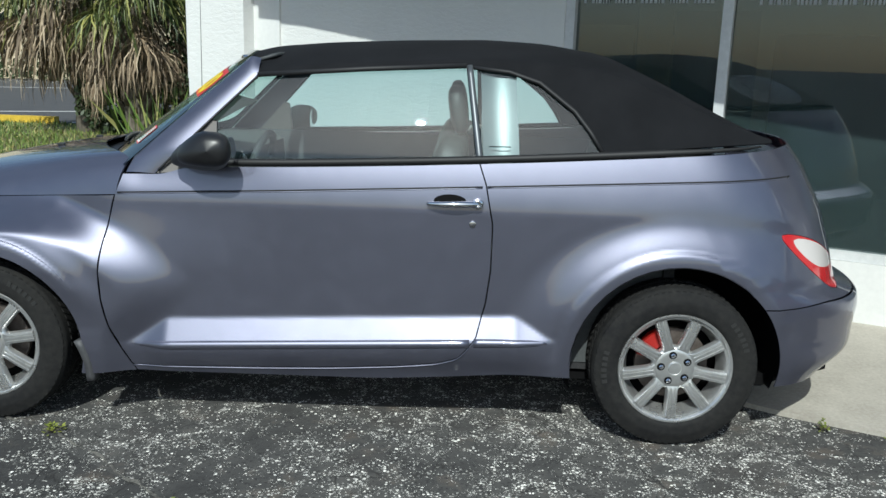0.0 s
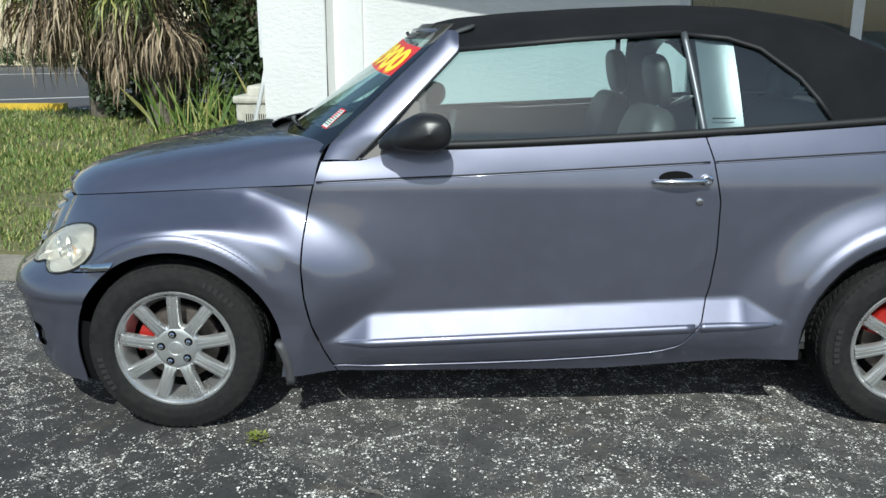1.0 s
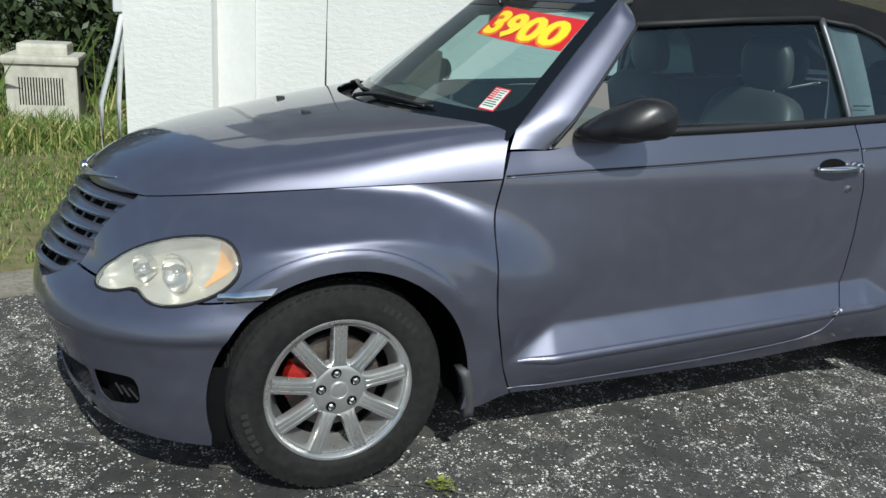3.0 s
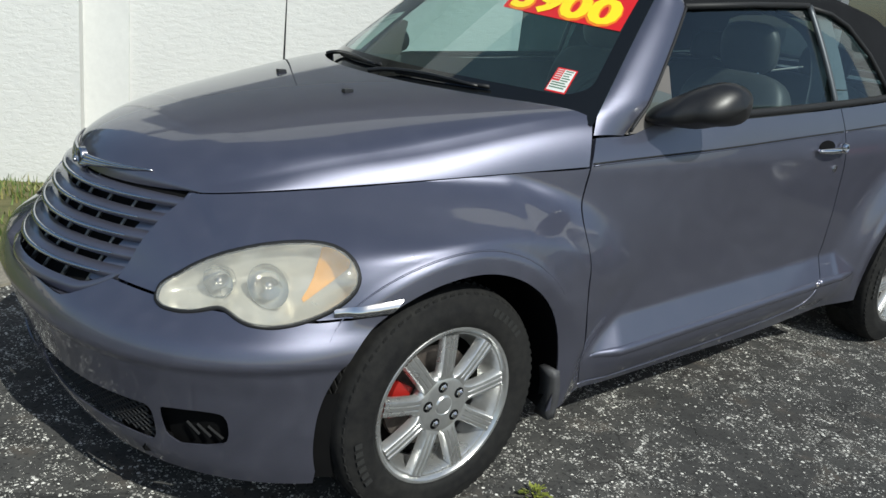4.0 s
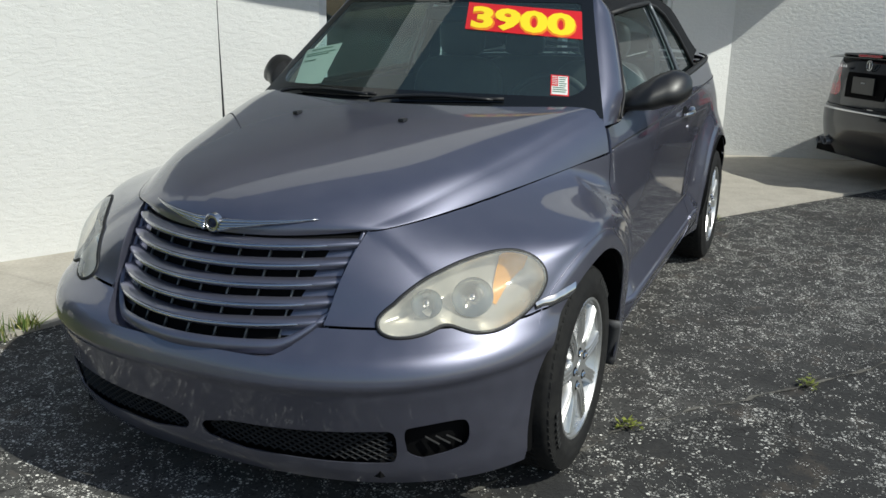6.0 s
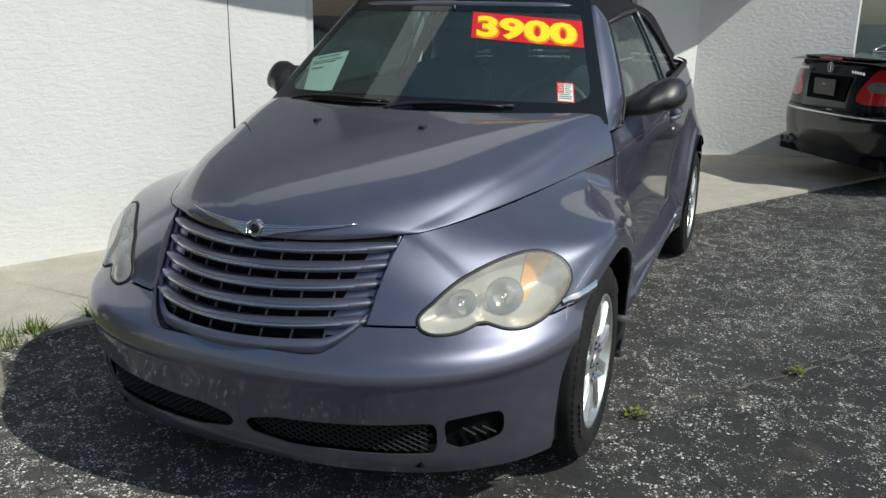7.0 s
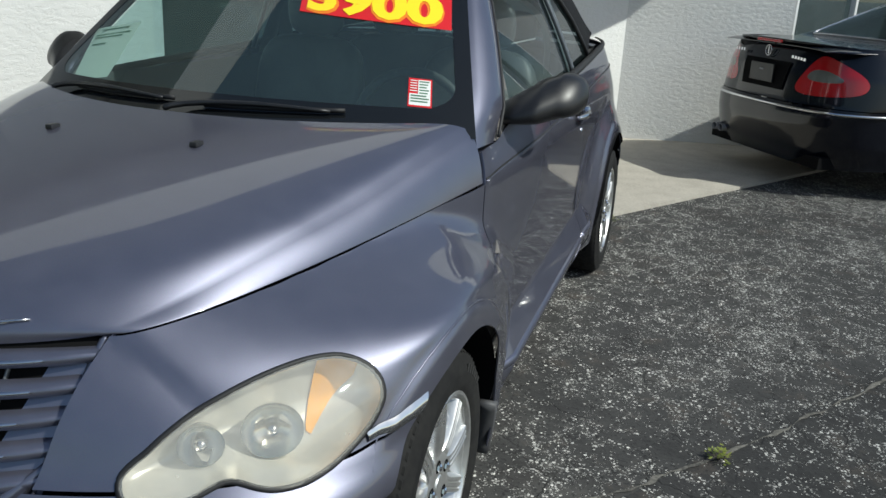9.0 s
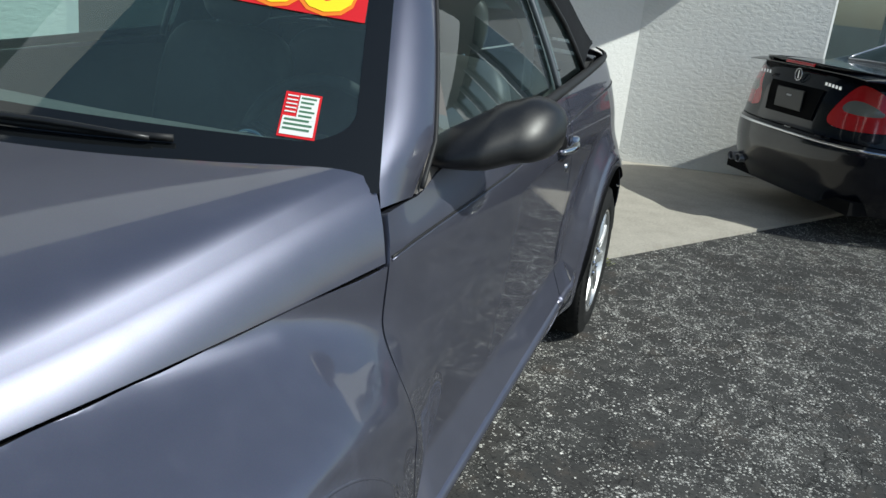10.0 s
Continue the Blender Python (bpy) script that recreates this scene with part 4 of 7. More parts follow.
def build_grille(car):
    half = lambda z: 0.346 + (z - 0.574) * 0.145
    zb = lambda y: 0.512 + 0.075 * np.clip((abs(y) - 0.24) / 0.11, 0, 1) ** 1.8
    ys = np.linspace(-1, 1, 61)
    zs = np.linspace(0.505, 0.800, 30)
    V, F = grid_surface(ys, zs, lambda U, Z: (grille_x(U * half(Z), Z) + 0.03, U * (half(Z) + 0.03), Z))
    gr = vpart("grille_back", (V, F), DARK, car)
    # painted surround
    loop = []
    for t in np.linspace(-1, 1, 41):
        y = t * (half(0.55) + 0.008)
        z = float(zb(y)) + 0.004
        loop.append((float(grille_x(y, z)) - 0.002, y, z))
    right = [(float(grille_x(half(z) - 0.012, z)) + 0.004, half(z) - 0.012, z) for z in np.linspace(0.60, 0.785, 14)]
    left = [(x, -y, z) for x, y, z in right]
    vpart("grille_surround", tube(left[::-1] + [(x + 0.006, y, z + 0.004) for x, y, z in loop] + right, 0.008, 8), PAINT, car, "body-coloured surround")
    lipV = []
    for x, y, z in loop:
        lipV += [(x + 0.004, y, z - 0.010), (x - 0.006, y, z + 0.004), (x - 0.004, y, z + 0.020), (x + 0.012, y, z + 0.026)]
    vpart("grille_lip", (np.array(lipV), gridfaces(41, 4)), PAINT, car, "body-coloured lower lip")
    V, us = [], np.linspace(0, 0.75, 900)
    for t in np.linspace(-1, 1, 61):
        y = t * 0.352
        z = float(zb(y)) + 0.003
        X, Y, Z = body_side(us, np.full_like(us, z))
        xb = float(X[int(np.argmin(np.abs(-Y - abs(y))))])
        xg = float(grille_x(y, z)) + 0.012
        for q in (0.0, 0.33, 0.67, 1.0):
            V.append((xb + (xg - xb) * q, y, z - 0.010 * q - 0.008 * math.sin(math.pi * q)))
    vpart("grille_shelf", (np.array(V), gridfaces(61, 4)), PAINT, car, "body-coloured shelf under the grille")
    for s in (-1, 1):
        us = np.linspace(0, 0.7, 700)
        V = []
        for z in np.linspace(0.57, 0.79, 16):
            X, Y, Z = body_side(us, np.full_like(us, z))
            i = int(np.argmin(np.abs(-Y - float(half(z)) - 0.003)))
            V += [(float(X[i]) + 0.001, s * (float(half(z)) + 0.003), z), (float(grille_x(half(z) - 0.004, z)) + 0.016, s * (half(z) - 0.004), z)]
        vpart("grille_return", (np.array(V), gridfaces(16, 2)), PAINT, car, solid=0.002)
        cheek = grid_surface(np.linspace(0, 1, 8), np.linspace(0.545, 0.785, 14), lambda T, Z: (grille_x(half(Z) - (0.065 + 0.16 * (0.785 - Z)) * T, Z) + 0.006 + 0.010 * T, s * (half(Z) - (0.065 + 0.16 * (0.785 - Z)) * T), Z))
        vpart("grille_cheek", cheek, PAINT, car)
    for k, z0 in enumerate((0.752, 0.708, 0.664, 0.620, 0.577)):
        pts, rad = [], []
        h = half(z0) - 0.016
        for t in np.linspace(-1, 1, 49):
            y = t * h
            z = z0 - 0.004 * (1 - t * t)
            pts.append((float(grille_x(y, z)) - 0.006 - 0.008 * (1 - t ** 8), y, z))
            rad.append(0.0075 * max(0.3, (1 - t ** 10)))
        vpart("grille_bar", tube(pts, rad, 8, flat=0.75), DULL_CHROME, car, "thin dull chrome edge of a painted slat")
        V = []
        for p, t in zip(pts, np.linspace(-1, 1, 49)):
            for dx, dz in ((0.034, 0.0135), (0.004, 0.0075), (-0.001, 0.001), (0.001, -0.0085), (0.008, -0.0125), (0.034, -0.0135)):
                V.append((p[0] + dx, p[1] * 1.03, p[2] + dz))
        vpart("grille_slat", (np.array(V), gridfaces(49, 6)), PAINT, car)
    for y in np.linspace(-0.24, 0.24, 7):
        pts = [(float(grille_x(y, z)) + 0.020, y, z) for z in np.linspace(0.525, 0.79, 12)]
        vpart("grille_fin", tube(pts, 0.0026, 6, flat=2.6, up=(1, 0, 0)), DULL_STRIP, car)
    # winged badge, as plain shapes
    bx = float(grille_x(0, 0.79)) - 0.018
    disc = lathe([(0.0, -0.003), (0.016, -0.003), (0.0175, -0.006), (0.0215, -0.0065), (0.025, -0.003), (0.026, 0.010)], 36, "x")
    badge = vpart("badge_disc", (disc[0] + np.array([bx, 0, 0.792]), disc[1]), DULL_CHROME, car, "round chrome badge between chrome wings", sharp=30)
    ring = lathe([(0.0, -0.001), (0.013, -0.001), (0.013, 0.002)], 24, "x")
    vpart("badge_centre", (ring[0] + np.array([bx - 0.0030, 0, 0.792]), ring[1]), NAVY, badge)
    for s in (-1, 1):
        for j, (dz, ln, th) in enumerate(((0.006, 0.265, 0.0052), (-0.002, 0.235, 0.0048), (-0.009, 0.19, 0.0046), (-0.015, 0.12, 0.004))):
            pts, rad = [], []
            for t in np.linspace(0, 1, 16):
                y = 0.022 + (ln - 0.022) * t
                z = 0.793 + dz * (1 - 0.5 * t) + 0.016 * t ** 1.3
                pts.append((float(grille_x(y, z)) - 0.020 + 0.006 * t, s * y, z))
                rad.append(1.5 * th * (1 - 0.65 * t))
            vpart("badge_wing", tube(pts, rad, 6), DULL_CHROME, badge, smooth=True)


def ws_half(z):
    return 0.702 - (np.asarray(z) - 1.01) * 0.455


def ws_point(b, z):
    y = b * ws_half(z)
    x = -0.735 + (z - 1.096) * 1.36 - 0.47 * (0.3136 - y * y) + 0.05 * np.clip(np.abs(y) - 0.56, 0, 1)
    return x, y, z


def seal_x(z):
    """Front line of the door glass against the pillar."""
    return -0.649 + (np.minimum(np.asarray(z, float), 1.335) - 0.977) * 0.98


def glass_y(z):
    z = np.asarray(z, float)
    return -(0.716 - 0.40 * np.clip(z - 1.05, 0, 1) - 0.12 * np.clip(z - 1.05, -1, 0) - 0.25 * np.clip(z - 1.05, 0, 1) ** 2)


def frit(x, y, z):
    """Positive in the dark edge band, which has rounded inner corners."""
    r = 0.085
    d1 = ws_half(z) - 0.040 - np.abs(y)
    d2 = (z - 1.052 - 0.012 * (1 - (y / 0.7) ** 2)) * 1.69
    inner = np.where((d1 < r) & (d2 < r), r - np.hypot(np.minimum(d1, r) - r, np.minimum(d2, r) - r), np.minimum(d1, d2))
    return np.maximum(-inner, z - 1.372)


def build_windshield(car):
    bs, zs = np.linspace(-1, 1, 81), np.linspace(0.985, 1.425, 60)
    ws = grid_surface(bs, zs, ws_point)
    ws = (ws[0], [f[::-1] for f in ws[1]])
    glass = clip_by(ws, lambda x, y, z: z - (1.018 + 0.02 * (1 - (y / 0.7) ** 2)))
    glass = clip_by(glass, lambda x, y, z: 1.388 - z)
    g = vpart("windshield", glass, GLASS_WS, car, "clear curved windshield")
    g.visible_shadow = False
    # dark frit round the edge
    band = clip_by((ws[0] + np.array([-0.0012, 0, 0.0012]), ws[1]), frit)
    band = clip_by(band, lambda x, y, z: z - (0.992 + 0.02 * (1 - (y / 0.7) ** 2)))
    vpart("windshield_edge_band", band, FRIT, car, "black ceramic edge of the windshield")
    # pillars
    zz = np.linspace(0.9645, 1.396, 31)
    for s in (1, -1):
        V, n = [], 9
        for z in zz:
            a = np.array([float(k) for k in ws_point(-1.0, max(z, 1.022))]) + np.array([0, 0.004, 0])
            low = float(np.clip((1.022 - z) / 0.056, 0, 1))
            a = a * (1 - low) + np.array([-0.774, -0.713, 0.0]) * low
            a[2] = z
            up = float(np.clip((z - 1.335) / 0.067, 0, 1))
            c = np.array([float(seal_x(z)), float(glass_y(z)) - 0.010 * min(1.0, max(0.0, (z - 0.97) / 0.1)) + 0.03 * up ** 2, z])
            for i in range(n):
                t = i / (n - 1)
                p = a * (1 - t) + c * t
                p = p + np.array([-0.55, -0.65, 0.45]) * (0.007 + 0.009 * float(smooth01(0.98, 1.12, z))) * math.sin(math.pi * min(t * 1.02, 1)) ** 0.7
                V.append(p)
        m = (np.array(V), gridfaces(len(zz), n))
        m = (m[0], [f[::-1] for f in m[1]])
        vpart("windshield_pillar", m if s == 1 else flip_y(m), PAINT, car, solid=0.008)
        edge = [(float(seal_x(z)) + 0.004, s * (float(glass_y(z)) - 0.011), z) for z in zz if 0.972 < z < 1.34]
        vpart("pillar_seal", tube(edge, 0.005, 6), SEAL, car)
    head = []
    for t in np.linspace(-0.95, 0.95, 31):
        x, y, z = (float(k) for k in ws_point(t, 1.394))
        head.append((x + 0.016, y * 0.99, z + 0.002))
    vpart("windshield_header", tube(head, [0.021 * min(1.0, 0.25 + 8 * min(i, 30 - i) / 30) for i in range(31)], 8, flat=0.7), PAINT, car)
    # cowl under the wipers
    V, F = grid_surface(np.linspace(-0.86, 0.86, 41), np.linspace(0, 1, 8), lambda B, T: cowl_point(B, T))
    vpart("cowl", (V, F), BLACK_PLASTIC, car, "black plastic cowl under the wipers")
    for y0, y1, zt in ((0.06, -0.36, 1.040), (0.53, 0.10, 1.040)):
        a = np.array([float(k) for k in ws_point(y0 / 0.7, 1.028)]) + np.array([-0.05, 0, 0.0])
        pts = []
        for t in np.linspace(0, 1, 14):
            y = y0 + (y1 - y0) * t
            p = np.array([float(k) for k in ws_point(y / 0.69, 1.032 + (zt - 1.032) * t)]) + np.array([-0.014, 0, 0.004])
            pts.append(a * (1 - min(1, t * 5)) + p * min(1, t * 5) + np.array([0, 0, 0.012 * math.sin(t * 3.1)]))
        arm = vpart("wiper_arm", tube(pts, [0.009 - 0.004 * t for t in np.linspace(0, 1, 14)], 6), BLACK_PLASTIC, car, "black wiper arm")
        bl = []
        for t in np.linspace(0, 1, 14):
            y = y0 + (y1 - y0) * (0.22 + 0.86 * t)
            p = np.array([float(k) for k in ws_point(y / 0.69, 1.03 + (zt - 1.03) * (0.3 + 0.75 * t))]) + np.array([-0.010, 0, 0.007])
            bl.append(p)
        vpart("wiper_blade", tube(bl, 0.005, 5, flat=1.4), SEAL, arm)


def cowl_point(B, T):
    x0, y0, z0 = hood_point(B, np.ones_like(B))
    x1, y1, z1 = ws_point(B, np.full_like(B, 1.024))
    x, y, z = x0 + (x1 + 0.03 - x0) * T, y0 + (y1 - y0) * T, (z0 - 0.03) + (z1 - z0 + 0.03) * T
    return x, y, z - 0.012 * np.sin(T * math.pi)


# ---- soft top and side glass ----
ROOF = [(-0.80, 1.30), (-0.33, 1.447), (-0.08, 1.471), (0.22, 1.488), (0.58, 1.500), (0.82, 1.490), (1.07, 1.452), (1.295, 1.352), (1.52, 1.232), (1.64, 1.165), (1.70, 1.10)]


def roof_z(x):
    return soft_interp_x(x)


def soft_interp_x(x):
    d = 0.05
    return sum(interp(np.asarray(x, float) + k * d, ROOF) for k in (-1, -0.5, 0, 0.5, 1)) / 5


def top_point(X, TH):
    """Section of the soft top from the belt up to the crown."""
    zb = belt_z(X) + 0.012
    zc = np.maximum(roof_z(X), zb + 0.02)
    h = zc - zb
    z = zb + h * np.sin(TH) ** (2 / 2.5)
    yb = 0.728 - 0.065 * smooth01(0.9, 1.7, X)
    side = np.abs(glass_y(z)) - 0.065 * smooth01(0.9, 1.7, X)
    rnd = yb * np.cos(TH) ** (2 / 2.5)
    k = smooth01(0.85, 0.25, (z - zb) / h)
    y = np.minimum(side + 0.004, rnd * 1.06) * (1 - k) + k * (side + 0.004)
    y = np.where(np.sin(TH) > 0.995, np.minimum(y, rnd * 1.06), y)
    return X, -y, z


WINDOW = [(-0.636, 0.99), (-0.300, 1.330), (0.109, 1.363), (0.490, 1.386), (0.546, 1.045), (0.1, 1.026)]
QUARTER = [(0.516, 1.386), (0.655, 1.373), (0.770, 1.337), (0.901, 1.238), (0.96, 1.165), (1.011, 1.085), (0.568, 1.050)]


def glass_sheet(poly, inset):
    xs, zs = np.linspace(-0.70, 1.06, 120), np.linspace(0.97, 1.42, 50)
    sheet = grid_surface(xs, zs, lambda X, Z: (X, glass_y(Z) + inset, Z))
    return clip_by(sheet, lambda x, y, z: poly_sd(x, z, poly))


def build_top(car):
    xs, th = np.linspace(-0.40, 1.648, 110), np.linspace(0, math.pi / 2, 56)
    top = grid_surface(xs, th, top_point)
    both = [(-0.9, 0.9)] + WINDOW[:4] + [(0.516, 1.39)] + QUARTER[1:6] + [(1.02, 0.9)]
    fab = clip_by(top, lambda x, y, z: np.where(z < 1.40, -poly_sd(x, z, both), 0.1) - 0.004)
    fab = clip_by(fab, lambda x, y, z: x - (-0.312 - 0.16 * (1 - (np.abs(y) / 0.56) ** 2)))
    rear = rounded([(-0.38, 1.17), (0.38, 1.17), (0.34, 1.36), (-0.34, 1.36)], 2)
    fab = clip_by(fab, lambda x, y, z: np.where(x > 1.1, -poly_sd(y, z, rear), 1.0))
    f = join(fab, flip_y(fab))
    vpart("soft_top", f, CANVAS, car, "black canvas folding roof, raised", solid=0.012)
    rg = clip_by(top, lambda x, y, z: np.where(x > 1.1, poly_sd(y, z, rear), -1.0))
    r = vpart("rear_window", join(rg, flip_y(rg)), GLASS, car)
    r.visible_shadow = False
    # front edge roll
    # rear deck under the canvas
    deck = grid_surface(np.linspace(-1, 1, 31), np.linspace(0, 1, 12), lambda B, T: (1.42 + 0.36 * T - 0.14 * np.abs(B) ** 4 * T, B * (0.665 - 0.05 * T ** 3), belt_z(1.42 + 0.2 * T) - 0.015 - 0.02 * T ** 3 + 0.015 * (1 - B * B)))
    deck = (deck[0], [f[::-1] for f in deck[1]])
    vpart("rear_deck", deck, PAINT, car)
    for s in (1, -1):
        fl = (lambda m: m) if s == 1 else flip_y
        for name, poly in (("door_window", WINDOW), ("quarter_window", QUARTER)):
            g = vpart(name, fl(glass_sheet(poly, 0.006)), GLASS, car, "side window glass, closed")
            g.visible_shadow = False
        # post between the panes, belt strips, window top seal
        post = [(0.503 + (1.386 - z) * 0.145, s * (float(glass_y(z)) - 0.006), z) for z in np.linspace(1.04, 1.392, 12)]
        vpart("window_post", tube(post, 0.013, 8, flat=0.8, up=(0, 1, 0)), DULL_STRIP, car)
        belt = [(x, s * body_y(x, float(belt_z(x))), float(belt_z(x)) + 0.004) for x in np.linspace(-0.52, 1.60, 60)]
        belt = [(x, (s * (abs(y) - 0.002)) * 1.0, z) for x, y, z in belt]
        belt = [(x, -abs(y) if s == 1 else abs(y), z) for x, y, z in belt]
        vpart("belt_strip", tube(belt, [0.015 * min(1.0, 0.25 + i / 6, 0.25 + (59 - i) / 14) for i in range(60)], 8, flat=0.95), SEAL, car, "black rubber belt strip")
        rim = [(x, s * (float(glass_y(z)) - 0.004), z + 0.006) for x, z in WINDOW[1:4]]
        vpart("window_top_seal", tube(rim, 0.011, 6), SEAL, car)
        q = [(x, s * (float(glass_y(z)) - 0.002), z) for x, z in QUARTER[:6]]
        vpart("quarter_window_seal", tube(q, 0.009, 6), SEAL, car)


# ---- wheels ----
def build_wheel(car, x, y, spin, side):
    """One alloy wheel with nine spokes; the outside faces -y before it is turned."""
    name = "front_wheel" if x < 0 else "rear_wheel"
    hub = new(name)
    hub.parent = car
    tagged(hub, "nine-spoke silver alloy wheel with a blackwall tyre")
    hub.matrix_basis = pose(x, y, TYRE_R - 0.004, 0, 0, 0 if side < 0 else 180) @ pose(0, 0, 0, 0, spin, 0)
    R, r0 = TYRE_R, 0.212
    prof = [(r0 - 0.002, 0.095), (r0 + 0.012, 0.100), (0.250, 0.108), (0.280, 0.104), (0.297, 0.094), (R - 0.003, 0.080)]
    prof += [(R, 0.070 - 0.0) , (R, -0.070), (R - 0.003, -0.080), (0.300, -0.091), (0.296, -0.0935), (0.291, -0.094), (0.270, -0.104), (0.252, -0.106), (0.236, -0.103), (0.228, -0.1035), (0.220, -0.099), (r0 - 0.002, -0.093)]
    tyre = vpart("tyre", lathe([(r, h) for r, h in prof], 96), RUBBER, hub, "worn black tyre", sharp=50)
    tread = []
    for k in range(72):
        a = 2 * math.pi * k / 72
        for sgn in (-1, 1):
            for h0, h1 in ((0.014, 0.045), (0.052, 0.092)):
                w = 0.0085
                rr = R + 0.0035 if h1 < 0.06 else R + 0.0005
                V = []
                for rad in (R - 0.012, rr):
                    for da, h in ((-w, h0), (w, h0), (w + 0.02, h1), (-w + 0.02, h1)):
                        ang = a + da / R * 0.9 + (0.022 if sgn > 0 else 0)
                        rd = rad - (0.010 if h > 0.08 else 0.0)
                        V.append((rd * math.cos(ang), sgn * h, rd * math.sin(ang)))
                tread.append((np.array(V), [[0, 1, 2, 3], [7, 6, 5, 4], [0, 4, 5, 1], [1, 5, 6, 2], [2, 6, 7, 3], [3, 7, 4, 0]]))
    tagged(vpart("tread", join(*tread), RUBBER, hub, smooth=False), kind="stuff")
    # raised lettering band as plain bars
    bars = []
    for k in range(6):
        a = 0.5 + k * 0.085
        for arc in (0, 2.6):
            c = (0.268 * math.cos(a + arc), -0.1055, 0.268 * math.sin(a + arc))
            bm = box(0, 0, 0, 0.020, 0.002, 0.013, 0, Matrix.Translation(c) @ pose(0, 0, 0, 0, -math.degrees(a + arc) , 0))
            bars.append(([tuple(v.co) for v in bm.verts], [[v.index for v in f.verts] for f in bm.faces]))
            bm.free()
    tagged(vpart("sidewall_marking", join(*[(np.array(v), f) for v, f in bars]), GREY_RUBBER, hub, smooth=False), kind="stuff")
    rim = vpart("rim", lathe([(0.170, -0.020), (0.184, -0.052), (0.190, -0.080), (0.1935, -0.086), (0.199, -0.0865), (0.2015, -0.092), (0.2060, -0.097), (0.2125, -0.0975), (0.2155, -0.094), (0.216, -0.088), (0.205, -0.080), (0.198, 0.09), (0.190, 0.09), (0.186, -0.01), (0.170, -0.020)], 72), ALLOY, hub, "bright rim", sharp=40)
    for k in range(9):
        a = 2 * math.pi * k / 9
        V, F = [], []
        for i, rr in enumerate((0.070, 0.080, 0.092, 0.110, 0.135, 0.160, 0.182, 0.1945)):
            t = i / 7
            w = 0.0190 + 0.0022 * t + 0.010 * max(0.0, 1 - i / 2.4) ** 2
            y0 = -0.0845 - 0.0085 * math.sin(min(1.0, t * 1.15) * 2.0)
            dip = 0.0030 if 1 < i else 0.0
            sec = [(-w - 0.003, y0 + 0.026), (-w, y0 + 0.005), (-w * 0.84, y0 + 0.0008), (-w * 0.50, y0), (-w * 0.42, y0 + dip), (-w * 0.28, y0 + dip), (-w * 0.20, y0), (w * 0.20, y0), (w * 0.28, y0 + dip), (w * 0.42, y0 + dip), (w * 0.50, y0), (w * 0.84, y0 + 0.0008), (w, y0 + 0.005), (w + 0.003, y0 + 0.026)]
            for u, v in sec:
                V.append((rr * math.cos(a) - u * math.sin(a), v, rr * math.sin(a) + u * math.cos(a)))
        m = len(sec)
        for i in range(7):
            for j in range(m - 1):
                F.append([i * m + j, i * m + j + 1, (i + 1) * m + j + 1, (i + 1) * m + j])
        vpart("spoke", (np.array(V), F), ALLOY, hub, sharp=35)
    vpart("wheel_centre", lathe([(0.0, -0.0905), (0.022, -0.0895), (0.0245, -0.0865), (0.0262, -0.0845), (0.028, -0.0868), (0.060, -0.0872), (0.073, -0.085), (0.082, -0.080), (0.088, -0.068), (0.084, -0.05)], 54), ALLOY, hub, sharp=40)
    for k in range(5):
        a = 2 * math.pi * k / 5 + (math.radians(80) if x < 0 else math.radians(50)) - math.radians(spin)
        c = np.array([0.0525 * math.cos(a), 0, 0.0525 * math.sin(a)])
        # thin black disc on the hub face paints the shade round the nut
        n2 = lathe([(0.0, -0.0876), (0.0125, -0.0880), (0.0135, -0.0888), (0.0150, -0.0872)], 22)
        vpart("nut_recess_shade", (n2[0] + c, n2[1]), DARK, hub, sharp=30)
        n1 = lathe([(0.0, -0.0965), (0.005, -0.096), (0.0095, -0.0925), (0.0112, -0.086)], 6)
        vpart("wheel_nut", (n1[0] + c, n1[1]), CHROME, hub, sharp=20)
    vpart("brake_disc", lathe([(0.05, -0.02), (0.138, -0.02), (0.138, 0.0), (0.05, 0.0)], 48), STEEL, hub, sharp=40)
    unspin = pose(0, 0, 0, 0, -spin, 0)
    cal = []
    for i in range(9):
        a = radians(100 + i * 8) if x > 0 else radians(148 + i * 5)
        for rr in (0.090, 0.145):
            for h in (-0.050, -0.004):
                cal.append(tuple(unspin @ Vector((rr * math.cos(a), h, rr * math.sin(a)))))
    F = []
    for i in range(8):
        o = i * 4
        F += [[o, o + 4, o + 6, o + 2], [o + 1, o + 3, o + 7, o + 5], [o + 2, o + 6, o + 7, o + 3], [o, o + 1, o + 5, o + 4]]
    F += [[0, 2, 3, 1], [32, 33, 35, 34]]
    vpart("brake_caliper", (np.array(cal), F), RED_CALIPER, hub, "red painted brake caliper", smooth=False)
    vpart("hub_back", lathe([(0.001, 0.02), (0.195, 0.02), (0.195, 0.03)], 32), DARK, hub)
    return hub


# ---- outside fittings of the convertible ----
def on_side(x, z, proud=0.0):
    """A point on the near body side, moved out by proud."""
    return Vector((x, body_y(x, z) - proud, z))


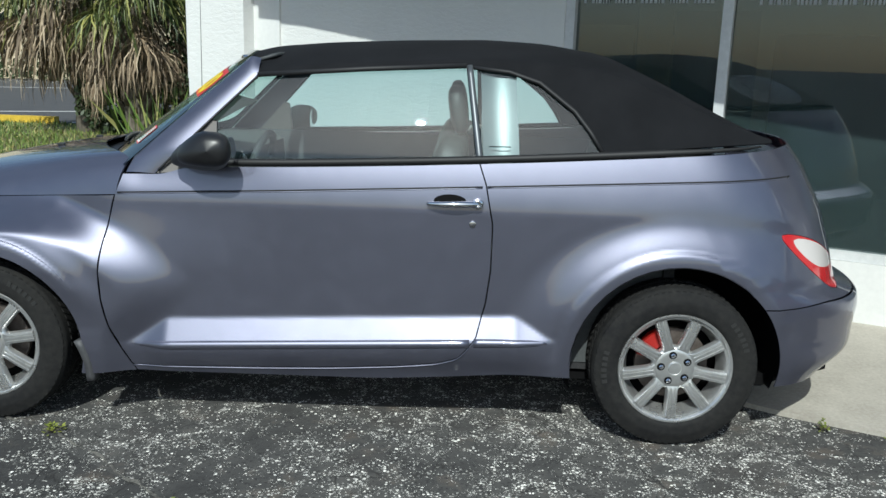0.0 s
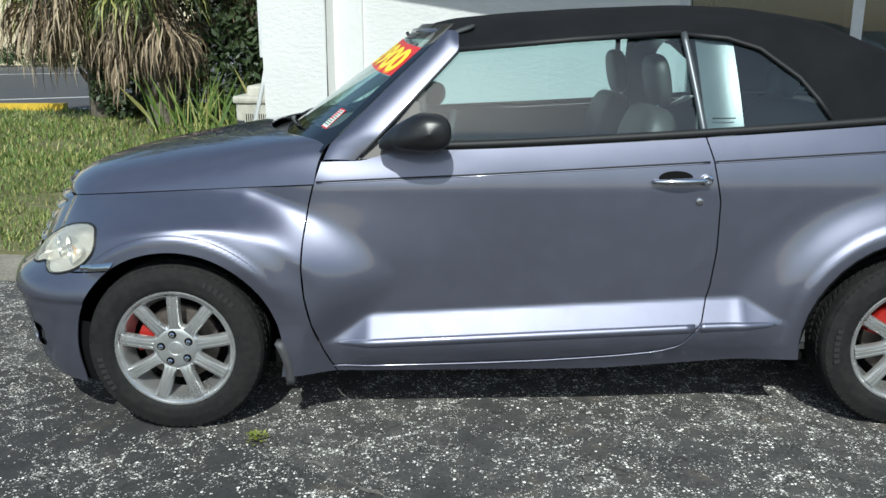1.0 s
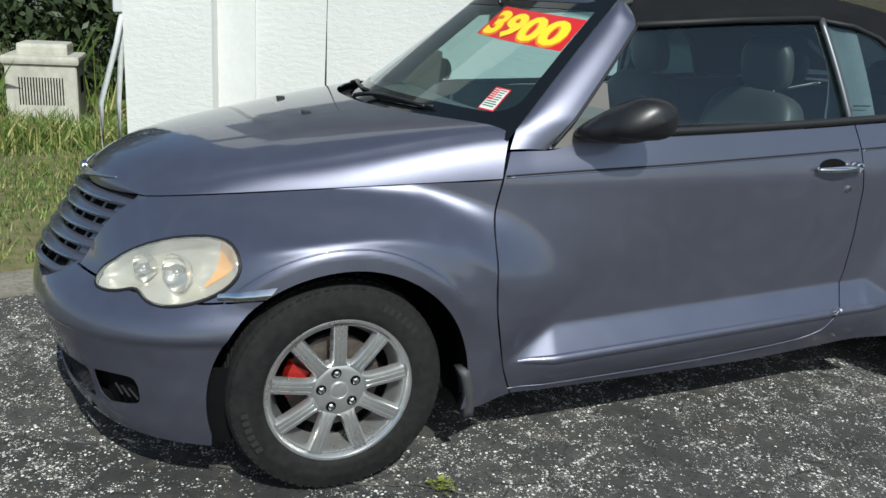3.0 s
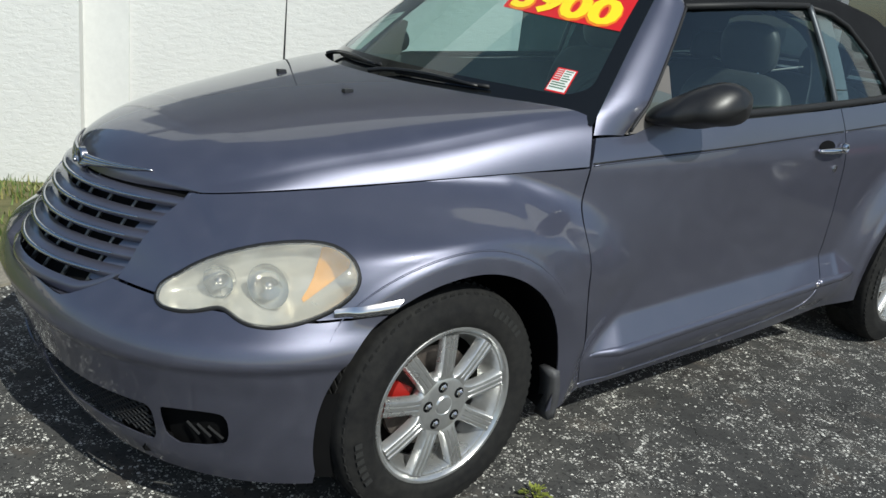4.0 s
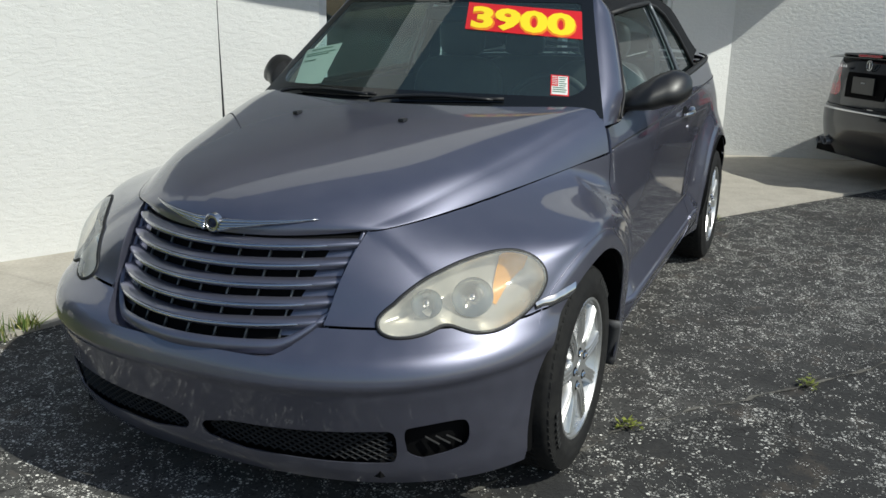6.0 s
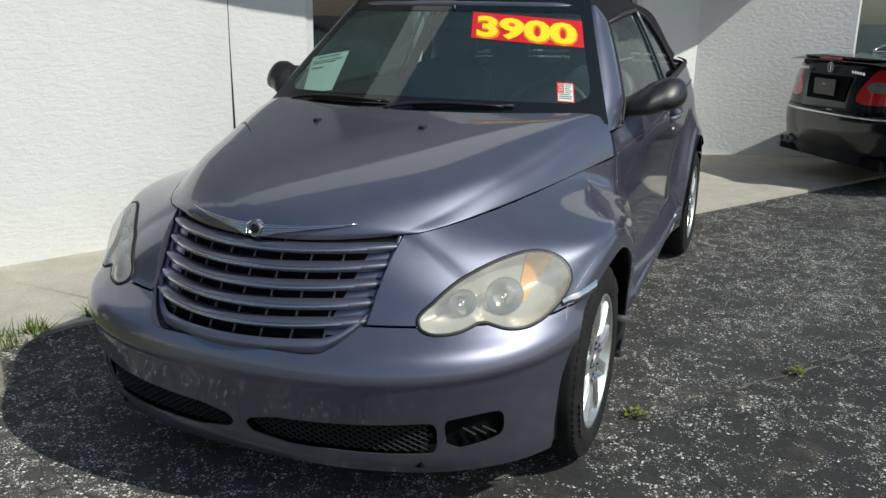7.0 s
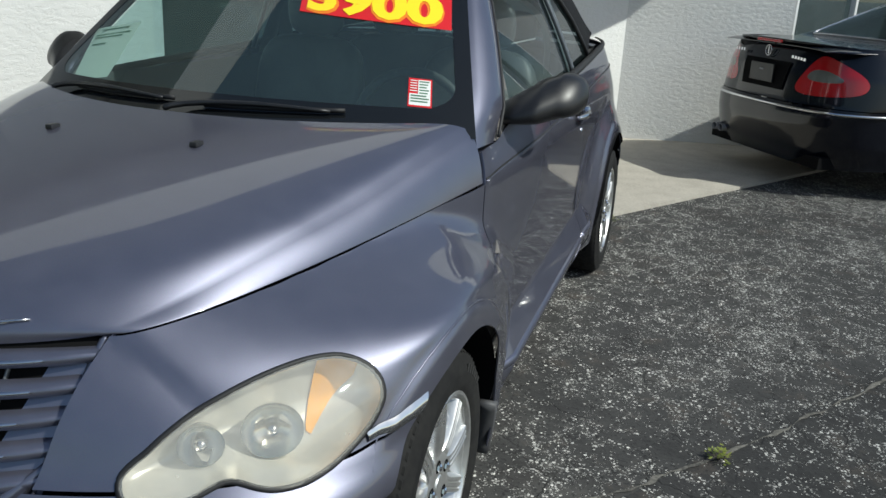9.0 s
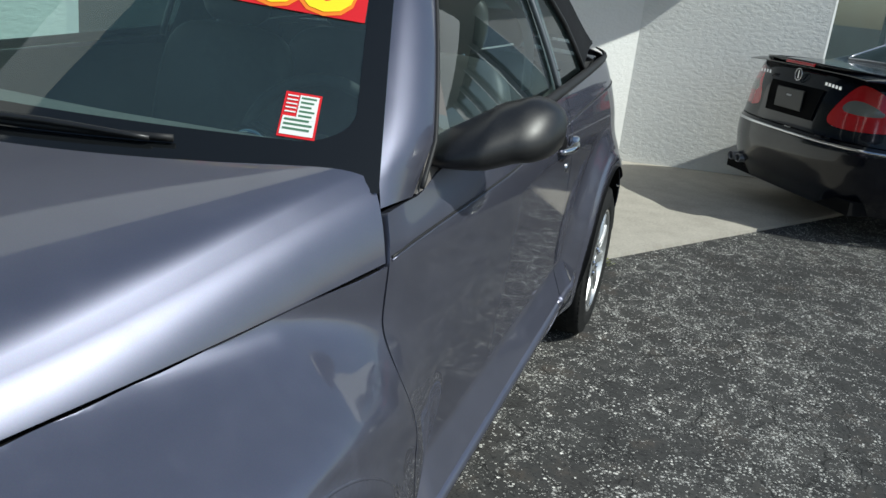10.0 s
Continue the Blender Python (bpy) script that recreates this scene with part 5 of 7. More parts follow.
def build_fittings(car, doors):
    for s, door in zip((1, -1), doors):
        fy = lambda p: (p[0], p[1] * s, p[2])
        # side mouldings, body coloured, pointed in front
        n = 40
        pts, rad = [], []
        for t in np.linspace(0, 1, n):
            x, z = -0.757 + 1.294 * t, 0.316 + 0.057 * t
            pts.append(fy(on_side(x, z, -0.010)))
            rad.append(0.009 + 0.009 * min(1.0, t * 9))
        vpart("side_moulding", tube(pts, rad, 10, flat=1.05), PAINT, door)
        pts, rad = [], []
        for t in np.linspace(0, 1, 16):
            x, z = 0.553 + 0.275 * t, 0.376 + 0.009 * t
            pts.append(fy(on_side(x, z, -0.010)))
            rad.append(0.018 - 0.008 * t ** 3)
        vpart("quarter_moulding", tube(pts, rad, 10, flat=1.05), PAINT, car)
        # waist line groove with a light lower lip
        for x0, x1, owner in ((-0.797, 0.565, door), (0.583, 1.72, car)):
            g = [fy(on_side(x, 0.9335 + 0.0504 * x + 0.004 * max(0, x - 0.6), 0.0005)) for x in np.linspace(x0, x1, 50)]
            vpart("waist_groove", tube(g, 0.0028, 5), SEAL, owner)
            g = [fy(on_side(x, 0.9335 + 0.0504 * x + 0.004 * max(0, x - 0.6) - 0.0055, -0.0005)) for x in np.linspace(x0, x1, 50)]
            vpart("waist_lip", tube(g, 0.0026, 5), PAINT, owner)
        # handle: flat dark disc painting the pocket's shade, chrome bar, round end with lock ring
        V, F = [], []
        c0 = Vector((0.447, 0, 0.912))
        for i in range(24):
            a = 2 * math.pi * i / 24
            x, z = c0.x + 0.060 * math.cos(a), c0.z + 0.024 * math.sin(a) * (1.0 if math.sin(a) > 0 else 0.9) - 0.004
            V.append(fy(on_side(x, z, 0.0015)))
        V.append(fy(on_side(c0.x, c0.z, 0.0005)))
        F = [[24, i, (i + 1) % 24] for i in range(24)]
        vpart("handle_pocket_shade", (np.array(V), F), DARK, door, "flat dark disc for the shaded handle recess")
        pts, rad = [], []
        for t in np.linspace(0, 1, 20):
            x, z = 0.365 + 0.19 * t, 0.898 + 0.004 * t
            pts.append(fy(on_side(x, z, 0.006 + 0.024 * math.sin(math.pi * min(1, t * 0.9 + 0.05)) ** 0.6)))
            rad.append(0.005 + 0.009 * math.sin(math.pi * min(1.0, 0.12 + t * 0.62)))
        h = vpart("door_handle", tube(pts, rad, 10, flat=0.9), CHROME, door, "chrome door handle")
        c = on_side(0.548, 0.903, 0.022)
        ring = lathe([(0.0, -0.004), (0.012, -0.004), (0.0135, -0.007), (0.020, -0.004), (0.023, 0.004), (0.021, 0.018)], 24)
        vpart("handle_end", (ring[0] * np.array([1, s, 0.9]) + np.array([c.x, c.y * s, c.z]), ring[1]), CHROME, h, sharp=40)
        k = on_side(0.533, 0.824, 0.001)
        key = lathe([(0.0, -0.004), (0.008, -0.004), (0.0125, -0.003), (0.0145, 0.002)], 20)
        vpart("door_lock", (key[0] * np.array([1, s, 1]) + np.array([k.x, k.y * s, k.z]), key[1]), DULL_CHROME, door, sharp=40)
        # grey sail trim in front of the glass
        tri = [(-0.652, 0.968), (-0.462, 1.166), (-0.437, 1.160), (-0.430, 0.985), (-0.500, 0.978)]
        V = np.array([(x, s * (float(glass_y(z)) - 0.004), z) for x, z in tri])
        V = np.concatenate([V, V + np.array([0, s * 0.02, 0])])
        m = len(tri)
        F = [list(range(m)), list(range(2 * m - 1, m - 1, -1))] + [[i, i + m, (i + 1) % m + m, (i + 1) % m] for i in range(m)]
        vpart("mirror_trim", (V, F), GREY_TRIM, door, "grey plastic mirror trim", smooth=False)
        # mirror: a rounded shell on a tapered foot
        us, vs = np.linspace(0, 1, 30), np.linspace(0, 2 * math.pi, 33)

        def shell(U, A):
            ln = 0.236
            y = -0.698 - ln * U
            grow = np.clip(0.42 + 0.66 * np.clip(U / 0.52, 0, 1) ** 0.85, 0, 1.05) * np.clip(1 - np.clip((U - 0.66) / 0.34, 0, 1) ** 2.6, 0, 1) ** 0.5
            rx, rz = 0.093 * grow, 0.061 * grow
            cx = -0.486 + 0.065 * U + 0.020 * U * U
            cz = 1.022 + 0.056 * np.clip(U / 0.7, 0, 1) ** 1.1
            ca, sa = np.cos(A), np.sin(A)
            px = np.sign(ca) * np.abs(ca) ** np.where(ca > 0, 0.55, 0.9) * np.where(ca < 0, 1 + 0.75 * np.clip(1 - U / 0.7, 0, 1), 1.0)
            pz = np.sign(sa) * np.abs(sa) ** 0.85
            pz = pz * (1 - 0.30 * np.clip(-ca, 0, 1)) - 0.45 * np.clip(-ca, 0, 1) ** 1.5
            return cx + rx * px, y, cz + rz * pz

        sh = grid_surface(us, vs, shell)
        mm = (sh[0], [f[::-1] for f in sh[1]])
        if s == -1:
            mm = flip_y(mm)
        mir = vpart("door_mirror", mm, BLACK_PLASTIC, door, "black plastic mirror housing")
        gl = [(-0.358, -0.828 + 0.074 * math.cos(a), 1.070 + 0.050 * math.sin(a)) for a in np.linspace(0, 2 * math.pi, 28, endpoint=False)]
        gl = np.array([fy(p) for p in gl])
        vpart("mirror_glass", (gl + np.array([0.012, 0, 0]), [list(range(28))]), MIRROR, mir, smooth=False)
        # pressed crease over the arch
        cr = []
        for a in np.linspace(33, 146, 60):
            cx, cz, R = ARCH_F
            q = cz + (R + 0.055) * math.sin(radians(a))
            cr.append(fy(on_arch(cx + (R + 0.055) * math.cos(radians(a)), q)))
        vpart("arch_crease", tube(cr, [0.0034 * math.sin(math.pi * (0.03 + 0.94 * i / 59)) ** 0.5 for i in range(60)], 6), PAINT, car)
        # bright lip of the sill under the door
        lip = [(x, z - 0.007) for x, z in [(-0.765, 0.232), (-0.5, 0.236), (-0.25, 0.241)] + DOOR_REAR[:5]]
        lip = [(float(np.interp(t, range(len(lip)), [p[0] for p in lip])), float(np.interp(t, range(len(lip)), [p[1] for p in lip]))) for t in np.linspace(0, len(lip) - 1, 60)]
        for _ in range(3):
            lip = lip[:1] + [((a[0] + b[0] + c[0]) / 3, (a[1] + b[1] + c[1]) / 3) for a, b, c in zip(lip, lip[1:], lip[2:])] + lip[-1:]
        vpart("sill_lip", tube([fy(on_side(x, z, -0.0008)) for x, z in lip], 0.0034, 6), PAINT, car)
        # mud flap behind the front wheel
        V = []
        for t in np.linspace(0, 1, 8):
            z = 0.335 - 0.165 * t
            x = -0.945 + 0.03 * t + 0.012 * math.sin(t * 3.0)
            w = 0.028 + 0.01 * math.sin(t * 3.1)
            for dy, dx in ((0, -0.006), (0.0, 0.022), (0.055, 0.022), (0.055, -0.006)):
                V.append((x + dx, s * -(0.855 - dy - (0.02 * t)), z))
        F = []
        for i in range(7):
            for j in range(4):
                F.append([i * 4 + j, i * 4 + (j + 1) % 4, i * 4 + 4 + (j + 1) % 4, i * 4 + 4 + j])
        F += [[3, 2, 1, 0], [28, 29, 30, 31]]
        vpart("mud_flap", (np.array(V), F), GREY_FLAP, car, "grey plastic mud flap")
        # chrome strip between headlamp and wheel arch
        V = []
        for t in np.linspace(0, 1, 12):
            e_x = -1.632 + 0.132 * t
            zc = 0.594 + 0.024 * t
            for dz in (-0.016, -0.008, 0.0, 0.008, 0.016):
                hh = 0.70 + 0.32 * t
                z = zc + dz * hh
                y = side_y_at(e_x, zc)
                V.append((e_x + 0.9 * t * dz, s * (y - 0.006 * (1 - (dz / 0.017) ** 2) - 0.001), z))
        g = (np.array(V), gridfaces(12, 5))
        vpart("bumper_chrome", g, CHROME, car, "chrome bumper end strip")
    # antenna on the far fender
    vpart("antenna", tube([(-0.940, 0.765, 0.84), (-0.938, 0.772, 0.88), (-0.936, 0.778, 1.25), (-0.932, 0.781, 1.75)], [0.012, 0.005, 0.0018, 0.0014], 8), SEAL, car, "thin black whip aerial")


def on_arch(x, z):
    """A point on the near front fender."""
    us = np.linspace(0.4, 1.4, 900)
    X, Y, Z = body_side(us, np.full_like(us, z))
    i = int(np.argmin(np.abs(X - x)))
    return (x, float(Y[i]) + 0.0012, z)


def side_y_at(x, z):
    """Y of the near body surface at the nose for a given x and z."""
    us = np.linspace(0, 1.2, 400)
    X, Y, Z = body_side(us, np.full_like(us, z))
    i = int(np.argmin(np.abs(X - x)))
    return float(Y[i])


def text_mesh(body, size, bold=0.0):
    """Vertices and faces of a line of text lying in the plane z = 0."""
    cu = bpy.data.curves.new("text", "FONT")
    cu.body, cu.size, cu.offset, cu.align_x = body, size, bold, "LEFT"
    cu.resolution_u = 3
    tmp = bpy.data.objects.new("text", cu)
    scene.collection.objects.link(tmp)
    bpy.context.view_layer.update()
    me = bpy.data.meshes.new_from_object(tmp.evaluated_get(bpy.context.evaluated_depsgraph_get()))
    V = np.array([tuple(v.co) for v in me.vertices])
    F = [list(p.vertices) for p in me.polygons]
    bpy.data.objects.remove(tmp)
    bpy.data.curves.remove(cu)
    bpy.data.meshes.remove(me)
    return V, F


def on_windshield(y, h, proud):
    """Point on the windshield: y across, h metres down the glass from the banner's top edge."""
    zt = 1.366 - 0.028 * np.clip((np.abs(y) - 0.125) / 0.4, -0.5, 1.2) ** 1.0
    z = zt - h * 0.60
    b = y / ws_half(z)
    x, yy, zz = ws_point(b, z)
    return x - proud * 0.59, yy, zz + proud * 0.80


def build_windshield_signs(car):
    banner = thing("price_banner", "red paper price banner with yellow numerals on the windshield", "price sign")
    us, hs = np.linspace(-0.088, -0.512, 24), np.linspace(0, 0.158, 6)
    sheet = grid_surface(us, hs, lambda Y, H: on_windshield(Y - 0.26 * H, H, 0.0025))
    sheet = (sheet[0], [f[::-1] for f in sheet[1]])
    vpart("banner_sheet", sheet, RED_PAPER, banner)
    for txt, mat, bold, proud in (("3900", ORANGE_PAPER, 0.011, 0.0035), ("3900", YELLOW_PAPER, 0.0065, 0.0045)):
        V, F = text_mesh(txt, 0.155, bold)
        w = V[:, 0].max()
        dx = 0.0 if mat is YELLOW_PAPER else 0.0055
        out = []
        for x, y, _ in V:
            xx = x / w
            yy = -0.104 - (0.386 * xx) - dx - 0.26 * (0.140 - y * 1.05)
            out.append([float(k) for k in on_windshield(np.array(yy), np.array(0.140 - y * 1.05 + dx), proud)])
        vpart("banner_numeral", (np.array(out), F), mat, banner, "yellow numerals 3900" if mat is YELLOW_PAPER else "orange drop outline", smooth=False)
    st = thing("inspection_sticker", "small white and red sticker inside the windshield corner", "sticker")

    def at(u, v, proud=0.002):
        y, z = -0.500 - 0.058 * u - 0.026 * v, 1.124 - 0.064 * v - 0.004 * u
        x, yy, zz = ws_point(y / float(ws_half(z)), np.array(z))
        return (float(x) - proud * 0.6, float(yy), float(zz) + proud * 0.8)

    def patch(name, u0, u1, v0, v1, mat, proud):
        V = np.array([at(u0, v0, proud), at(u1, v0, proud), at(u1, v1, proud), at(u0, v1, proud)])
        vpart(name, (V, [[3, 2, 1, 0], [0, 1, 2, 3]][:1]), mat, st, smooth=False)

    patch("sticker_sheet", 0, 1, 0, 1, RED_PAPER, 0.002)
    patch("sticker_field", 0.06, 0.94, 0.55, 0.95, WHITE_PAPER, 0.003)
    patch("sticker_field", 0.42, 0.94, 0.06, 0.6, WHITE_PAPER, 0.0034)
    for i in range(5):
        patch("sticker_bar", 0.08, 0.38, 0.08 + i * 0.09, 0.11 + i * 0.09, WHITE_PAPER, 0.0036)
    for i in range(8):
        patch("sticker_bar", 0.47 if i < 5 else 0.12, 0.88 - 0.05 * (i % 3), 0.10 + i * 0.10, 0.145 + i * 0.10, DARK_GREEN_INK, 0.0038)


# ---- cabin ----
def soft_box(sx, sy, sz, p=4.0, nu=28, nv=16, m=None):
    """A rounded cushion."""
    us, vs = np.linspace(-math.pi, math.pi, nu + 1), np.linspace(-math.pi / 2, math.pi / 2, nv + 1)
    f = lambda c: np.sign(c) * np.abs(c) ** (2 / p)
    V, F = grid_surface(us, vs, lambda U, W: (sx / 2 * f(np.cos(U)) * f(np.cos(W)), sy / 2 * f(np.sin(U)) * f(np.cos(W)), sz / 2 * f(np.sin(W))))
    if m is not None:
        V = np.array([tuple(m @ Vector(p)) for p in V])
    return V, F


def build_seat(x, y, kind="front_seat"):
    seat = new(kind)
    seat.parent = car
    tagged(seat, "grey-beige leather seat with a headrest, coloured dark for the dim cabin")
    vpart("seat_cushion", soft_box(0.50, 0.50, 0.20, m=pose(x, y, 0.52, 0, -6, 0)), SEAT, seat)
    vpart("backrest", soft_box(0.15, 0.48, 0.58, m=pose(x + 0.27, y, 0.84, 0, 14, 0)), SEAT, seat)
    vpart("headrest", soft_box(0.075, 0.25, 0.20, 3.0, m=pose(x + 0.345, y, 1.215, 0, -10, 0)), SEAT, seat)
    for dy in (-0.06, 0.06):
        vpart("headrest_post", tube([(x + 0.335, y + dy, 1.08), (x + 0.345, y + dy, 1.16)], 0.007, 8), CHROME, seat)
    vpart("seat_base", soft_box(0.44, 0.42, 0.20, 6, m=pose(x, y, 0.36)), DASH, seat)
    return seat


def build_cabin(car):
    def dash(U, T):
        y = U * 0.66
        x = -0.86 + 0.36 * T + 0.06 * U * U * (1 - T) + 0.03 * np.abs(U)
        z = 1.015 - 0.045 * T ** 2 + 0.015 * np.sin(T * 3)
        return x, y, z

    d = grid_surface(np.linspace(-1, 1, 30), np.linspace(0, 1, 12), dash)
    vpart("dashboard_top", (d[0], [f[::-1] for f in d[1]]), DASH_TOP, car, "dashboard top, lightened in colour for the sun on it")
    front = grid_surface(np.linspace(-1, 1, 30), np.linspace(0, 1, 12), lambda U, T: (-0.50 + 0.03 * np.abs(U) + 0.05 * np.sin(T * 3.1) - 0.12 * T, U * 0.66, 0.975 - 0.45 * T))
    vpart("dashboard_front", front, DASH, car)
    for y, r in ((-0.38, 0.05), (-0.26, 0.06), (-0.50, 0.05)):
        ring = lathe([(r * 0.8, 0.0), (r, -0.012), (r * 1.05, 0.0)], 28, "x")
        vpart("gauge_ring", (ring[0] * np.array([-1, 1, 1]) + np.array([-0.455, y, 0.93]), ring[1]), DULL_CHROME, car)
    vpart("cabin_floor", prism([(-0.9, -0.68), (1.45, -0.68), (1.45, 0.68), (-0.9, 0.68)], 0.24, 0.27), CARPET, car, smooth=False)
    vpart("firewall", prism([(-0.95, -0.58), (-0.90, -0.58), (-0.90, 0.58), (-0.95, 0.58)], 0.25, 0.92), DARK, car, smooth=False)
    vpart("rear_bulkhead", prism([(1.28, -0.66), (1.32, -0.66), (1.32, 0.66), (1.28, 0.66)], 0.25, 1.08), CARPET, car, smooth=False)
    vpart("parcel_shelf", prism([(1.25, -0.66), (1.62, -0.64), (1.62, 0.64), (1.25, 0.66)], 1.06, 1.085), CARPET, car, smooth=False)
    for s in (-1, 1):
        pan = grid_surface(np.linspace(-0.86, 1.28, 20), np.linspace(0.27, 1.02, 10), lambda X, Z: (X, s * (0.685 - 0.05 * np.sin((Z - 0.27) * 4.2)), Z))
        pan = clip_by(pan, lambda x, y, z: x + 0.70)
        vpart("door_lining", pan, DASH, car, "dark grey door lining")
    # roof lining bow and sun visors
    for s in (-1, 1):
        vpart("sun_visor", soft_box(0.14, 0.40, 0.02, 5, m=pose(-0.30, s * 0.30, 1.395, 0, -18, 0)), DASH, car)
    vpart("inside_mirror", soft_box(0.03, 0.24, 0.06, 3.5, m=pose(-0.47, 0.0, 1.325, 0, 10, 0)), BLACK_PLASTIC, car)
    vpart("mirror_stalk", tube([(-0.50, 0, 1.395), (-0.47, 0, 1.33)], 0.008, 6), BLACK_PLASTIC, car)
    # fixed roll hoop with padded cover behind the front seats
    def hoop(U, A):
        sx = np.sign(np.cos(A)) * np.abs(np.cos(A)) ** 0.55
        return 0.555 + 0.125 * U, sx * 0.60, 1.03 + 0.335 * np.abs(np.sin(A)) ** 0.6

    vpart("roll_hoop", grid_surface(np.linspace(0, 1, 6), np.linspace(0, math.pi, 40), hoop), SILVER_PAD, car, "satin silver padded roll hoop")
    # pale pillar covers behind the quarter glass
    for s in (-1, 1):
        pl = grid_surface(np.linspace(0, 1, 8), np.linspace(1.02, 1.375, 14), lambda U, Z: (0.545 + 0.135 * U + (1.386 - Z) * 0.06, s * (np.abs(glass_y(Z)) - 0.016 - 0.01 * np.sin(U * 3.14)), Z))
        vpart("hoop_cover", pl, SILVER_PAD, car, "satin silver hoop cover")
        vpart("hoop_badge", tube([(0.585, s * (abs(float(glass_y(1.10))) - 0.002), 1.104), (0.665, s * (abs(float(glass_y(1.10))) - 0.002), 1.104)], [0.002, 0.002], 6), SEAL, car)
    wheel = [(-0.36 + 0.05 * math.sin(a), -0.37 + 0.185 * math.cos(a), 0.93 + 0.165 * math.sin(a)) for a in np.linspace(0, 2 * math.pi, 40, endpoint=False)]
    sw = new("steering_wheel")
    sw.parent = car
    vpart("wheel_rim", tube(wheel, 0.015, 8, closed=True, up=(1, 0, 0.3)), DASH, sw)
    vpart("wheel_hub", soft_box(0.08, 0.15, 0.13, 3, m=pose(-0.37, -0.37, 0.92, 0, -20, 0)), DASH, sw)
    for a in (0.3, 2.84, 4.71):
        vpart("wheel_spoke", tube([(-0.365, -0.37, 0.925), (-0.36 + 0.05 * math.sin(a), -0.37 + 0.185 * math.cos(a), 0.93 + 0.165 * math.sin(a))], 0.012, 6), DASH, sw)
    build_seat(0.12, -0.37)
    build_seat(0.12, 0.37)
    bench = new("rear_seat")
    bench.parent = car
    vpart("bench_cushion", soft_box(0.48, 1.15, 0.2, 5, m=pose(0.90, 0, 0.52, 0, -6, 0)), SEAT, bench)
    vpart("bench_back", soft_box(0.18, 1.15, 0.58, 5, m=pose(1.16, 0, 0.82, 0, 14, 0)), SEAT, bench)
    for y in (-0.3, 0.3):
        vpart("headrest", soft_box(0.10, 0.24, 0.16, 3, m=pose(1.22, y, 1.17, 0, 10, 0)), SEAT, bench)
    vpart("seat_belt", tube([(0.50, -0.20, 1.16), (0.52, -0.38, 1.12), (0.535, -0.56, 1.17)], 0.022, 6, flat=0.15), WHITE_PAPER, car, "pale seat belt strap")
    guide = thing("window_sheet", "pale green paper sales sheet behind the windshield", "paper")

    def on_sheet(u, v, inside):
        y = (0.605 - 0.205 * u) * (1 - v) + (0.520 - 0.150 * u) * v
        z = (1.178 + 0.036 * u) * (1 - v) + (1.046 + 0.024 * u) * v
        x, yy, zz = (float(q) for q in ws_point(y / float(ws_half(z)), np.array(z)))
        return (x + inside * 0.6, yy, zz - inside * 0.8)

    us = np.linspace(0, 1, 7)
    V = np.array([on_sheet(u, v, 0.006) for v in us for u in us])
    vpart("sheet", (V, gridfaces(7, 7)), PALE_SHEET, guide)
    for v0, u0, u1 in ((0.06, 0.2, 0.8), (0.16, 0.1, 0.9), (0.21, 0.1, 0.75), (0.34, 0.1, 0.45)):
        V = np.array([on_sheet(u0, v0, 0.004), on_sheet(u1, v0, 0.004), on_sheet(u1, v0 + 0.022, 0.004), on_sheet(u0, v0 + 0.022, 0.004)])
        vpart("printed_bar", (V, [[0, 1, 2, 3]]), DARK_GREEN_INK, guide, smooth=False)

# ---- the convertible, assembled ----
car = thing("convertible_car", "blue-grey metallic convertible with a raised black canvas top, parked on asphalt", "car")
body_mesh, doors = build_body(car)
build_hood(car)
build_grille(car)
build_windshield(car)
build_top(car)
for wx in (FRONT_X, REAR_X):
    for sd_ in (-1, 1):
        build_wheel(car, wx, sd_ * 0.735, -10 if wx < 0 else 10, sd_)
for (cx, cz, R) in (ARCH_F, ARCH_R):
    for s in (-1, 1):
        prof = [(R + 0.003, -0.048), (R + 0.006, 0.0), (R + 0.02, 0.06), (R + 0.02, 0.32), (0.001, 0.32)]
        V, F = lathe(prof, 40)
        V = V * np.array([1, -s, 1]) + np.array([cx, s * 0.80, cz])
        V, F = clip_by((V, F), lambda x, y, z: z - 0.20)
        V, F = clip_by((V, F), lambda x, y, z: 0.848 - 0.75 * np.clip(-x - 1.50, 0, None) - 0.5 * np.clip(x - 1.55, 0, None) - 0.25 * np.clip(0.40 - z, 0, None) - np.abs(y))
        vpart("wheel_well", (V, F), DARK, car)
under = prism([(-1.95, -0.5), (-1.7, -0.66), (1.7, -0.66), (1.9, -0.5), (1.9, 0.5), (1.7, 0.66), (-1.7, 0.66), (-1.95, 0.5)], 0.19, 0.24)
under = clip_by(under, lambda x, y, z: z + 10)
vpart("underbody", under, DARK, car, smooth=False)
for x0, x1 in ((-1.92, -1.70), (1.73, 1.97)):
    vpart("bumper_core", prism([(x0, -0.46), (x1, -0.62), (x1, 0.62), (x0, 0.46)] if x0 < 0 else [(x0, -0.76), (x1, -0.60), (x1, 0.60), (x0, 0.76)], 0.25, 0.52), DARK, car, smooth=False)
build_fittings(car, doors)
build_cabin(car)
build_windshield_signs(car)


